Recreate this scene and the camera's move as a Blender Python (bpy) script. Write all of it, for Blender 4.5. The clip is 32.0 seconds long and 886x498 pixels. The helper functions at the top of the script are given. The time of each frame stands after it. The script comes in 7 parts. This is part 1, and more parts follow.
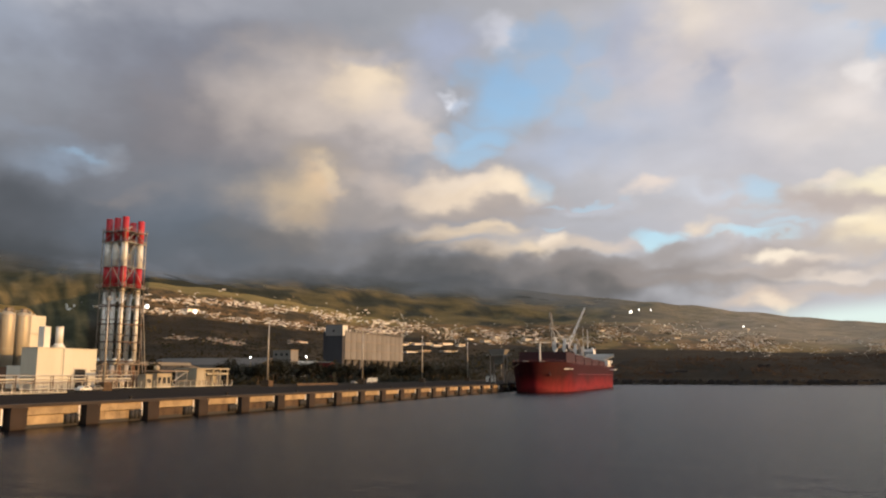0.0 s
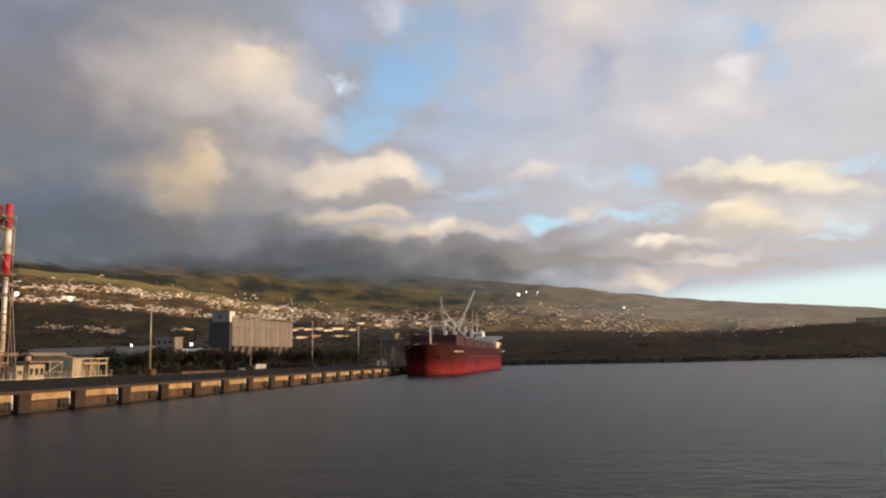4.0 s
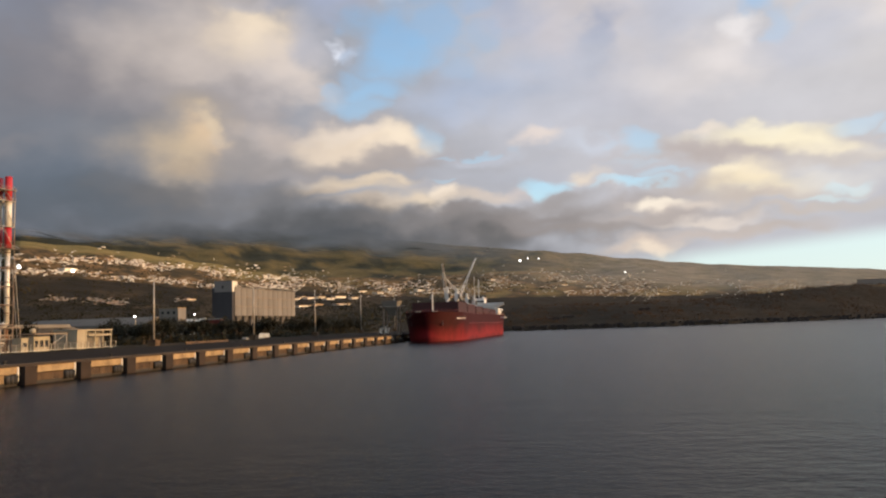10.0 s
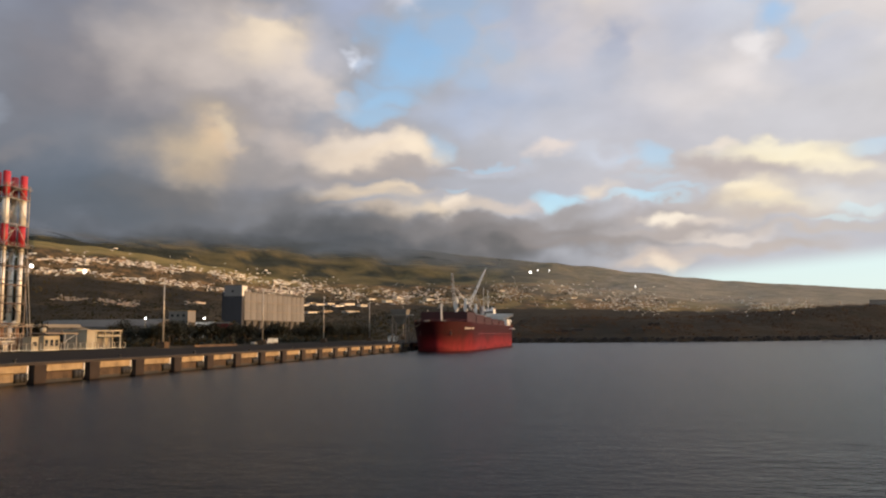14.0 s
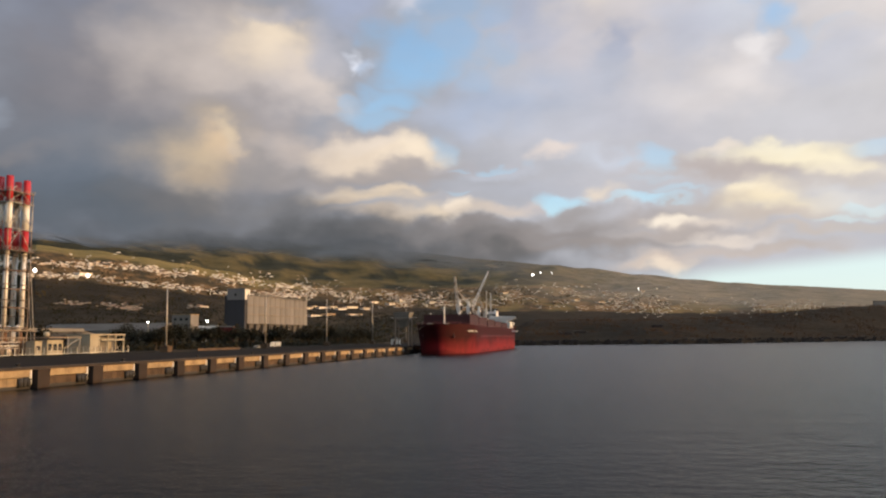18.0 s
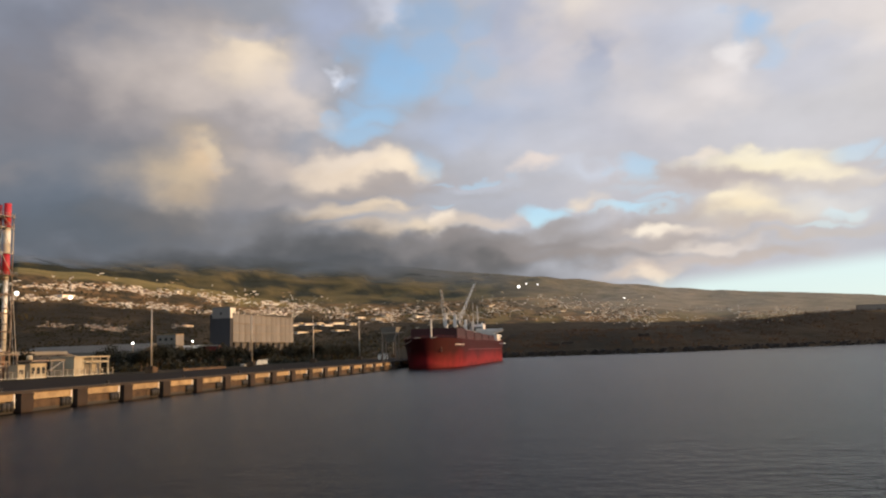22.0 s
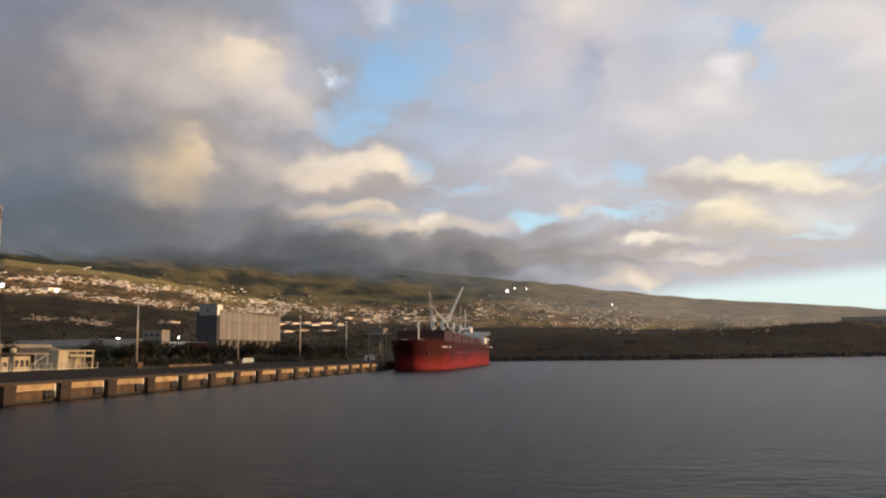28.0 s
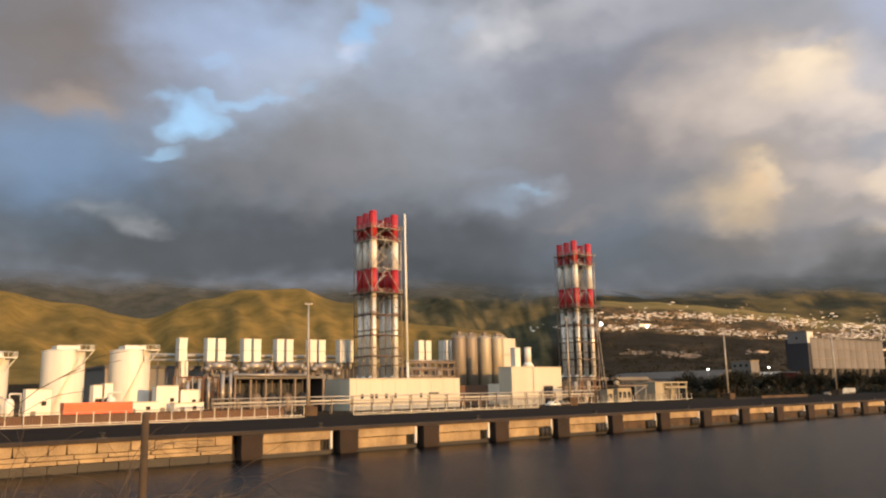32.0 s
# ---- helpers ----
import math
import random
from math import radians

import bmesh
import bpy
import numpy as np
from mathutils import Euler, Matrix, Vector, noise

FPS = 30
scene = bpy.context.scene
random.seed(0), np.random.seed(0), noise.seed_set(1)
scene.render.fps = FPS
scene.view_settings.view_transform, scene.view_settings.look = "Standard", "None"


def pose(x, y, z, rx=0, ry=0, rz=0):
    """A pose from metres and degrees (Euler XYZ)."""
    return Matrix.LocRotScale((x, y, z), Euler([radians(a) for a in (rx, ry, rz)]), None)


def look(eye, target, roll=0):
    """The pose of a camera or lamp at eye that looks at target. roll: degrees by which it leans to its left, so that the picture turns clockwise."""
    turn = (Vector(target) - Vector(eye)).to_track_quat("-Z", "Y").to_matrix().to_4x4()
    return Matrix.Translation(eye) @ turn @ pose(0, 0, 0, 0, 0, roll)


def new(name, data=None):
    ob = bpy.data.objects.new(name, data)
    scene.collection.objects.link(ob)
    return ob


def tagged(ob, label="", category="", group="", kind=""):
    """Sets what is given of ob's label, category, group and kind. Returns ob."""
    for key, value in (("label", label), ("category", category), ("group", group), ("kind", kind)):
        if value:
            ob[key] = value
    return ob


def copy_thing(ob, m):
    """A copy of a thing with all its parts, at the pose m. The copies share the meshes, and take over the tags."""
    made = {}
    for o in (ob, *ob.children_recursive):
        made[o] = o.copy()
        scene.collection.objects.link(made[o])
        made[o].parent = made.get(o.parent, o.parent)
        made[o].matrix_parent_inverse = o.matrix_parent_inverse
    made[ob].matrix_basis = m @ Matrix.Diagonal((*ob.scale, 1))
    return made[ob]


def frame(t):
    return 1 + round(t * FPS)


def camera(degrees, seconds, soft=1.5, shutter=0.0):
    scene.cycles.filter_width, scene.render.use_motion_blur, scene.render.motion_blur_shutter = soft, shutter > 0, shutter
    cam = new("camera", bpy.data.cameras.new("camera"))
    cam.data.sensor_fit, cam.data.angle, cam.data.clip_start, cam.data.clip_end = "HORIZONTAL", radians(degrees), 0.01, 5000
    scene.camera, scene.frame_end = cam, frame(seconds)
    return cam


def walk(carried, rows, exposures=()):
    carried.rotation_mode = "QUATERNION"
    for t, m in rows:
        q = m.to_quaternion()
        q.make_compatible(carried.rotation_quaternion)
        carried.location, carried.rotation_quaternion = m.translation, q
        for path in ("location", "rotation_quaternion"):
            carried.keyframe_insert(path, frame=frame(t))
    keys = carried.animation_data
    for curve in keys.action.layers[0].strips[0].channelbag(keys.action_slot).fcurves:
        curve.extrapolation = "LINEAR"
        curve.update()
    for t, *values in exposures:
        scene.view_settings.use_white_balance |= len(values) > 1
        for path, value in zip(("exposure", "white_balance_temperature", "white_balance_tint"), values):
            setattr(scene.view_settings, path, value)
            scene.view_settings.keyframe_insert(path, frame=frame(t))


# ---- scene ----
cam = camera(57.50, 32.0, soft=2.2)
PATH = [
    (0.0, pose(0, 0, 8, 98.78, -0.05, 19.44)),
    (0.5, pose(0, 0, 8, 98.67, -0.00, 18.19)),
    (1.0, pose(0, 0, 8, 99.24, -0.25, 15.83)),
    (1.5, pose(0, 0, 8, 99.13, -0.38, 14.42)),
    (2.0, pose(0, 0, 8, 99.36, 0.16, 14.73)),
    (2.5, pose(0, 0, 8, 98.35, 1.61, 13.23)),
    (3.0, pose(0, 0, 8, 97.37, 2.21, 13.49)),
    (3.5, pose(0, 0, 8, 97.46, 1.46, 12.41)),
    (4.0, pose(0, 0, 8, 97.58, 1.12, 11.79)),
    (4.5, pose(0, 0, 8, 97.10, 1.51, 11.08)),
    (6.5, pose(0, 0, 8, 97.57, 1.00, 10.92)),
    (7.0, pose(0, 0, 8, 97.76, 0.67, 10.61)),
    (7.5, pose(0, 0, 8, 97.68, 0.40, 10.45)),
    (8.0, pose(0, 0, 8, 97.61, 0.85, 10.71)),
    (8.5, pose(0, 0, 8, 97.01, 1.39, 11.07)),
    (9.0, pose(0, 0, 8, 97.16, 1.67, 12.14)),
    (9.5, pose(0, 0, 8, 97.05, 1.27, 11.66)),
    (10.0, pose(0, 0, 8, 95.26, 1.87, 11.95)),
    (10.5, pose(0, 0, 8, 96.34, 1.10, 12.04)),
    (11.0, pose(0, 0, 8, 96.06, 0.63, 11.97)),
    (11.5, pose(0, 0, 8, 96.33, 0.43, 11.68)),
    (12.0, pose(0, 0, 8, 96.36, 0.40, 11.58)),
    (12.5, pose(0, 0, 8, 96.77, 0.26, 11.86)),
    (13.0, pose(0, 0, 8, 96.54, 0.37, 11.74)),
    (13.5, pose(0, 0, 8, 96.17, 0.48, 12.48)),
    (15.5, pose(0, 0, 8, 95.78, 0.22, 12.49)),
    (16.0, pose(0, 0, 8, 95.68, 0.37, 12.56)),
    (16.5, pose(0, 0, 8, 94.91, 1.15, 12.87)),
    (17.0, pose(0, 0, 8, 95.93, 0.86, 12.79)),
    (17.5, pose(0, 0, 8, 96.19, 0.61, 12.57)),
    (18.0, pose(0, 0, 8, 96.15, 0.59, 12.75)),
    (18.5, pose(0, 0, 8, 96.66, 0.61, 13.16)),
    (19.0, pose(0, 0, 8, 97.83, 1.72, 17.53)),
    (19.5, pose(0, 0, 8, 98.36, 1.46, 20.40)),
    (20.0, pose(0, 0, 8, 97.81, 1.11, 19.21)),
    (20.5, pose(0, 0, 8, 97.86, 0.69, 16.30)),
    (21.0, pose(0, 0, 8, 97.52, 1.59, 14.08)),
    (21.5, pose(0, 0, 8, 97.49, 2.04, 12.33)),
    (22.0, pose(0, 0, 8, 97.10, 1.94, 11.86)),
    (22.5, pose(0, 0, 8, 96.89, 1.86, 11.69)),
    (23.0, pose(0, 0, 8, 96.95, 1.73, 11.37)),
    (23.5, pose(0, 0, 8, 97.80, 1.12, 11.31)),
    (24.0, pose(0, 0, 8, 97.05, 1.60, 11.26)),
    (24.5, pose(0, 0, 8, 97.69, 0.82, 11.57)),
    (25.0, pose(0, 0, 8, 96.93, 0.64, 11.30)),
    (25.5, pose(0, 0, 8, 97.05, 0.40, 11.08)),
    (27.5, pose(0, 0, 8, 97.09, 0.59, 11.22)),
    (28.0, pose(0, 0, 8, 97.25, 0.61, 10.94)),
    (28.5, pose(0, 0, 8, 96.51, 0.73, 11.08)),
    (29.0, pose(0, 0, 8, 96.24, 0.80, 11.79)),
    (29.5, pose(0, 0, 8, 96.08, 1.65, 13.87)),
    (30.0, pose(0, 0, 8, 96.00, 3.25, 23.11)),
    (30.5, pose(0, 0, 8, 99.15, 1.22, 30.24)),
    (31.0, pose(0, 0, 8, 99.66, 2.26, 39.83)),
    (31.5, pose(0, 0, 8, 99.83, 2.09, 46.17)),
    (32.0, pose(0, 0, 8, 100.03, 1.16, 50.74)),
]
walk(cam, PATH, exposures=((0.0, 0.1, 6450, 10), (3.0, 0.1, 6270, 10), (29.3, 0.1, 6270, 10), (30.6, 0.18, 6380, 10), (32.0, 0.24, 6600, 10)))

# ---- world, sun ----
SUN_AZ, SUN_EL = 84.0, 6.5
world = bpy.data.worlds.new("sky")
scene.world = world
world.use_nodes = True
WT = world.node_tree
WT.nodes.clear()


def wn(kind, **inputs):
    n = WT.nodes.new(kind)
    for k, v in inputs.items():
        n.inputs[int(k[1:]) if k[0] == "i" and k[1:].isdigit() else k].default_value = v
    return n


def wl(a, b):
    WT.links.new(a, b)


def wmath(op, a, b=None, c=None):
    n = WT.nodes.new("ShaderNodeMath")
    n.operation = op
    for i, v in enumerate((a, b, c)):
        if v is None:
            continue
        if isinstance(v, (int, float)):
            n.inputs[i].default_value = v
        else:
            wl(v, n.inputs[i])
    return n.outputs[0]


def lin(c):
    return tuple(((v / 255) / 12.92 if v < 10 else (((v / 255) + 0.055) / 1.055) ** 2.4) for v in c)


# direction of view in degrees of bearing and height above the horizon
coord = wn("ShaderNodeTexCoord")
sep = wn("ShaderNodeSeparateXYZ")
wl(coord.outputs["Generated"], sep.inputs[0])
bearing = wmath("MULTIPLY", wmath("ARCTAN2", sep.outputs[0], sep.outputs[1]), 57.2958)
height = wmath("MULTIPLY", wmath("ARCSINE", sep.outputs[2]), 57.2958)
flat = wn("ShaderNodeCombineXYZ")
wl(bearing, flat.inputs[0])
wl(height, flat.inputs[1])


def wnoise(scale, detail, rough, stretch=(1, 1, 1), shift=(0, 0, 0)):
    m = WT.nodes.new("ShaderNodeMapping")
    m.inputs["Scale"].default_value = stretch
    m.inputs["Location"].default_value = shift
    wl(flat.outputs[0], m.inputs[0])
    n = wn("ShaderNodeTexNoise", Scale=scale, Detail=detail, Roughness=rough)
    wl(m.outputs[0], n.inputs["Vector"])
    return n


billow = wnoise(0.12, 4.0, 0.45, (1, 1.5, 1))
drift = WT.nodes.new("ShaderNodeVectorMath")
drift.operation = "SUBTRACT"
drift.inputs[1].default_value = (0.5, 0.5, 0.5)
wl(billow.outputs["Color"], drift.inputs[0])
curl = wnoise(0.4, 3.0, 0.45, (1, 1.4, 1), (11, 4, 0))
near = WT.nodes.new("ShaderNodeVectorMath")
near.operation = "SUBTRACT"
near.inputs[1].default_value = (0.5, 0.5, 0.5)
wl(curl.outputs["Color"], near.inputs[0])
small = WT.nodes.new("ShaderNodeVectorMath")
small.operation = "MULTIPLY_ADD"
small.inputs[1].default_value = (3.2, 2.4, 0)
wl(near.outputs[0], small.inputs[0])
wl(flat.outputs[0], small.inputs[2])
push = WT.nodes.new("ShaderNodeVectorMath")
push.operation = "MULTIPLY_ADD"
push.inputs[1].default_value = (5.5, 4.0, 0)
wl(drift.outputs[0], push.inputs[0])
wl(small.outputs[0], push.inputs[2])

fray = wnoise(0.34, 2.5, 0.45, (0.8, 1.2, 1), (2, 13, 0))
frayed = wmath("MULTIPLY", wmath("SUBTRACT", fray.outputs["Fac"], 0.5), 0.9)


def mask(az, el, w, h, strength, after, edge=1.0, tilt=0.0):
    """A soft ellipse in the sky; it is worked out after the layer below it."""
    tied = WT.nodes.new("ShaderNodeVectorMath")
    tied.operation = "MULTIPLY_ADD"
    tied.inputs[1].default_value = (1e-7, 1e-7, 0)
    wl(after, tied.inputs[0])
    wl(push.outputs[0], tied.inputs[2])
    m = WT.nodes.new("ShaderNodeMapping")
    m.vector_type = "TEXTURE"
    m.inputs["Location"].default_value = (az, el, 0)
    m.inputs["Rotation"].default_value = (0, 0, radians(tilt))
    m.inputs["Scale"].default_value = (w, h, 1)
    wl(tied.outputs[0], m.inputs[0])
    length = WT.nodes.new("ShaderNodeVectorMath")
    length.operation = "LENGTH"
    wl(m.outputs[0], length.inputs[0])
    r = wn("ShaderNodeMapRange", i1=0.7 - 0.5 * edge, i2=1.15 + 0.4 * edge, i3=strength, i4=0.0)
    r.interpolation_type = "SMOOTHSTEP"
    wl(wmath("ADD", length.outputs["Value"], frayed), r.inputs[0])
    return r.outputs[0]


def blend(fac, a, b):
    n = WT.nodes.new("ShaderNodeMix")
    n.data_type = "RGBA"
    for v, s in ((fac, n.inputs[0]), (a, n.inputs[6]), (b, n.inputs[7])):
        if isinstance(v, tuple):
            s.default_value = (*v, 1)
        elif isinstance(v, (int, float)):
            s.default_value = v
        else:
            wl(v, s)
    return n.outputs[2]


# lighter towards the right, darker overhead
overhead = wn("ShaderNodeMapRange", i1=28.0, i2=36.0, i3=0.0, i4=1.0)
wl(height, overhead.inputs[0])
leftward = wn("ShaderNodeMapRange", i1=0.0, i2=-34.0, i3=0.0, i4=1.0)
wl(bearing, leftward.inputs[0])
sunward = wn("ShaderNodeMapRange", i1=0.55, i2=-0.5, i3=0.0, i4=1.0)
wl(wmath("ADD", wmath("MULTIPLY", sep.outputs[0], math.sin(radians(SUN_AZ))), wmath("MULTIPLY", sep.outputs[1], math.cos(radians(SUN_AZ)))), sunward.inputs[0])
zenith = blend(sunward.outputs[0], tuple(1.8 * v for v in lin((208, 215, 224))), lin((32, 37, 46)))
low_cloud = blend(leftward.outputs[0], lin((186, 184, 187)), lin((128, 132, 141)))
cloud = blend(overhead.outputs[0], low_cloud, zenith)


def patch(az, el, w, h, colour, strength, edge=1.0, tilt=0.0):
    global cloud
    cloud = blend(mask(az, el, w, h, strength, cloud, edge, tilt), cloud, lin(colour))


gaps = wmath("MULTIPLY", bearing, 1e-9)


def gap(az, el, w, h, strength, tilt=0.0):
    global gaps
    gaps = wmath("MAXIMUM", gaps, mask(az, el, w, h, strength, gaps, 1.0, tilt))


# the cloud masses: bearing, height, half width, half height, colour, cover, softness, tilt
# far left: slate cloud over the gold hills, torn with blue
patch(-73.5, 18.6, 16.7, 10.3, (119, 134, 155), 0.95, 1.2, 0)
patch(-63.0, 22.4, 11.9, 4.8, (154, 170, 197), 0.80, 1.2, 0)
patch(-76.3, 22.7, 6.7, 3.0, (123, 118, 119), 0.90, 1.2, 0)
patch(-75.7, 19.6, 4.4, 1.2, (140, 127, 123), 0.60, 1.2, 0)
patch(-59.6, 16.4, 13.1, 4.4, (112, 121, 132), 0.90, 1.2, 0)
patch(-68.6, 14.1, 11.9, 2.8, (88, 94, 102), 0.85, 1.2, 0)
patch(-77.0, 11.7, 7.9, 2.4, (92, 102, 113), 0.85, 1.2, 0)
patch(-62.7, 10.1, 20.6, 2.8, (79, 84, 88), 0.95, 1.2, 0)
patch(-70.9, 8.7, 11.9, 1.2, (81, 83, 84), 0.70, 1.2, 0)
patch(-41.6, 14.1, 10.3, 4.8, (108, 111, 117), 0.85, 1.2, 0)
patch(-60.5, 19.2, 9.5, 4.4, (146, 156, 173), 0.75, 1.2, 0)
patch(-62.2, 15.9, 9.1, 2.8, (108, 108, 110), 0.70, 1.2, 0)
patch(-51.6, 17.4, 9.5, 2.8, (121, 123, 127), 0.75, 1.2, 0)
patch(-61.3, 22.7, 5.6, 2.4, (175, 185, 202), 0.60, 1.2, 0)
patch(-45.8, 24.1, 2.8, 1.8, (235, 233, 235), 0.70, 1.2, 0)
patch(-44.9, 24.3, 1.6, 1.0, (255, 254, 250), 0.85, 1.2, 0)
patch(-48.3, 21.6, 4.8, 1.6, (175, 187, 209), 0.60, 1.2, 0)
patch(-39.0, 24.6, 5.6, 2.4, (170, 173, 185), 0.70, 1.2, 0)
patch(-48.9, 12.1, 7.9, 2.0, (102, 108, 116), 0.70, 1.2, 0)
patch(-45.2, 14.1, 3.0, 0.9, (142, 159, 179), 0.75, 1.2, 15)
patch(-43.0, 14.5, 1.1, 0.6, (175, 186, 198), 0.75, 1.2, 20)
patch(-46.8, 15.5, 2.4, 0.6, (129, 144, 163), 0.50, 1.2, 0)
patch(-41.1, 12.2, 1.8, 0.6, (171, 151, 136), 0.85, 1.2, 10)
patch(-41.9, 12.0, 0.7, 0.5, (188, 165, 144), 0.60, 0.9, 0)
patch(-37.6, 13.0, 2.4, 0.6, (146, 134, 127), 0.70, 1.2, 8)
patch(-46.9, 9.9, 13.1, 2.4, (83, 86, 91), 0.90, 1.2, 0)
patch(-60.2, 10.3, 11.9, 2.4, (83, 86, 91), 0.85, 1.2, 0)
patch(-48.5, 7.8, 10.3, 1.3, (69, 72, 75), 0.90, 1.2, 0)
patch(-34.8, 8.9, 10.3, 1.8, (86, 89, 93), 0.85, 1.2, 0)
patch(-39.0, 24.7, 10.3, 2.8, (180, 178, 182), 0.50, 1.2, 0)
patch(-52.9, 25.0, 6.3, 2.4, (168, 180, 199), 0.50, 1.2, 0)
patch(-77.3, 23.0, 9.1, 4.8, (119, 113, 112), 0.85, 1.2, 0)
patch(-75.8, 18.7, 2.8, 1.0, (159, 140, 123), 0.80, 1.2, -8)
patch(-77.0, 15.0, 6.0, 3.2, (117, 141, 171), 0.75, 1.2, 0)
patch(-66.2, 24.4, 6.0, 2.8, (154, 170, 199), 0.70, 1.2, 0)
patch(-56.4, 17.7, 7.5, 4.4, (127, 127, 130), 0.80, 1.2, 0)
patch(-57.0, 23.6, 1.3, 0.8, (202, 194, 202), 0.70, 1.2, 0)
patch(-73.6, 11.9, 2.4, 0.6, (132, 138, 144), 0.60, 1.2, 0)
patch(-71.0, 11.1, 1.8, 0.6, (144, 148, 152), 0.65, 1.2, 0)
patch(-42.9, 21.2, 8.7, 4.4, (158, 156, 158), 0.55, 1.2, 0)
patch(-47.5, 19.7, 7.9, 5.2, (149, 156, 169), 0.50, 1.2, 0)
# the tall cumulus and its lit shoulder
patch(-37.0, 21.5, 10.3, 3.6, (119, 124, 138), 0.85, 1.2, 0)
patch(-37.1, 16.6, 9.5, 5.2, (119, 117, 122), 0.85, 1.2, 0)
patch(-32.0, 17.9, 7.1, 4.8, (136, 130, 131), 0.85, 1.2, 0)
patch(-28.3, 19.0, 6.0, 4.4, (168, 159, 156), 0.85, 1.2, 0)
patch(-29.9, 21.7, 6.0, 2.0, (140, 138, 143), 0.60, 1.2, 0)
patch(-26.7, 18.4, 4.4, 3.6, (190, 177, 168), 0.80, 1.2, 0)
patch(-24.8, 17.9, 3.6, 2.0, (200, 187, 177), 0.75, 1.2, 0)
patch(-28.7, 19.7, 6.0, 3.4, (194, 181, 171), 0.55, 1.2, 0)
patch(-23.2, 19.0, 2.8, 2.2, (214, 198, 182), 0.60, 1.2, 0)
patch(-25.4, 20.1, 2.5, 2.2, (222, 204, 181), 0.85, 1.2, 0)
patch(-24.8, 20.7, 1.5, 1.3, (233, 213, 187), 0.80, 1.2, 0)
patch(-26.8, 19.8, 2.0, 1.2, (214, 196, 176), 0.60, 1.2, 0)
patch(-22.2, 17.5, 2.4, 1.2, (212, 198, 187), 0.80, 1.2, -25)
patch(-24.0, 16.5, 3.6, 1.1, (190, 180, 175), 0.70, 1.2, 0)
patch(-28.2, 15.3, 6.0, 1.0, (160, 153, 153), 0.75, 1.2, 0)
patch(-24.9, 22.2, 2.4, 0.6, (160, 160, 170), 0.50, 1.2, 0)
patch(-35.9, 12.8, 7.9, 2.4, (115, 119, 126), 0.80, 1.2, 0)
patch(-37.7, 9.8, 6.3, 2.2, (100, 108, 118), 0.85, 1.2, 0)
patch(-33.7, 8.6, 7.1, 1.8, (95, 100, 106), 0.85, 1.2, 0)
# gold cloud below it
patch(-29.2, 12.4, 5.2, 3.4, (147, 139, 134), 0.60, 1.2, 0)
patch(-29.2, 12.5, 3.4, 2.5, (186, 168, 146), 0.80, 1.2, 0)
patch(-28.6, 13.3, 1.5, 1.0, (220, 190, 154), 0.80, 1.2, -15)
patch(-29.6, 12.2, 1.7, 1.3, (196, 174, 145), 0.75, 1.2, 0)
patch(-27.9, 14.1, 1.0, 0.6, (214, 192, 162), 0.80, 1.2, -30)
patch(-29.8, 10.9, 1.8, 0.6, (172, 154, 134), 0.70, 1.2, 0)
patch(-27.6, 11.3, 1.3, 0.9, (176, 158, 140), 0.60, 1.2, 0)
patch(-25.4, 12.0, 2.1, 1.3, (138, 134, 134), 0.85, 1.2, 0)
patch(-26.4, 13.1, 0.6, 0.9, (136, 133, 134), 0.70, 0.9, 0)
patch(-25.2, 10.2, 3.2, 1.0, (126, 124, 126), 0.80, 1.2, 0)
patch(-31.3, 9.2, 4.4, 0.9, (108, 106, 106), 0.70, 1.2, 0)
# long cumulus beside the blue
patch(-19.6, 12.9, 6.7, 1.8, (184, 170, 160), 0.80, 1.2, 0)
patch(-23.1, 13.5, 3.2, 0.9, (190, 176, 166), 0.75, 1.2, 0)
patch(-21.9, 11.5, 5.2, 0.8, (150, 143, 140), 0.85, 1.2, 0)
patch(-17.6, 12.9, 4.2, 1.2, (226, 206, 182), 0.85, 1.2, 0)
patch(-15.0, 13.2, 1.9, 1.0, (236, 217, 191), 0.90, 1.2, 0)
patch(-18.0, 13.8, 3.2, 0.6, (228, 211, 192), 0.70, 1.2, 0)
patch(-16.3, 11.6, 4.4, 0.6, (164, 154, 149), 0.80, 1.2, 0)
patch(-19.5, 10.5, 6.0, 0.6, (158, 150, 147), 0.70, 1.2, 0)
patch(-10.2, 12.0, 3.2, 0.4, (178, 172, 174), 0.60, 1.2, 0)
patch(-17.1, 9.8, 3.5, 0.7, (214, 193, 166), 0.85, 1.2, 0)
patch(-15.9, 10.4, 1.6, 0.4, (226, 205, 178), 0.70, 1.2, 0)
patch(-19.5, 9.3, 2.4, 0.4, (196, 176, 154), 0.70, 1.2, 0)
patch(-23.4, 8.7, 4.8, 0.9, (120, 117, 116), 0.80, 1.2, 0)
patch(-13.1, 9.7, 2.4, 0.4, (176, 172, 174), 0.60, 1.2, 0)
patch(-16.3, 8.3, 2.8, 0.6, (190, 171, 150), 0.80, 1.2, 0)
patch(-13.1, 8.5, 1.8, 0.7, (222, 202, 176), 0.85, 1.2, 0)
patch(-11.6, 9.0, 0.7, 0.6, (240, 221, 197), 0.85, 0.9, 0)
patch(-10.2, 8.5, 1.6, 0.6, (200, 184, 168), 0.80, 1.2, 0)
patch(-8.4, 8.7, 1.7, 0.5, (208, 192, 178), 0.80, 1.2, 0)
patch(-6.6, 9.1, 1.2, 0.4, (206, 192, 184), 0.60, 1.2, 0)
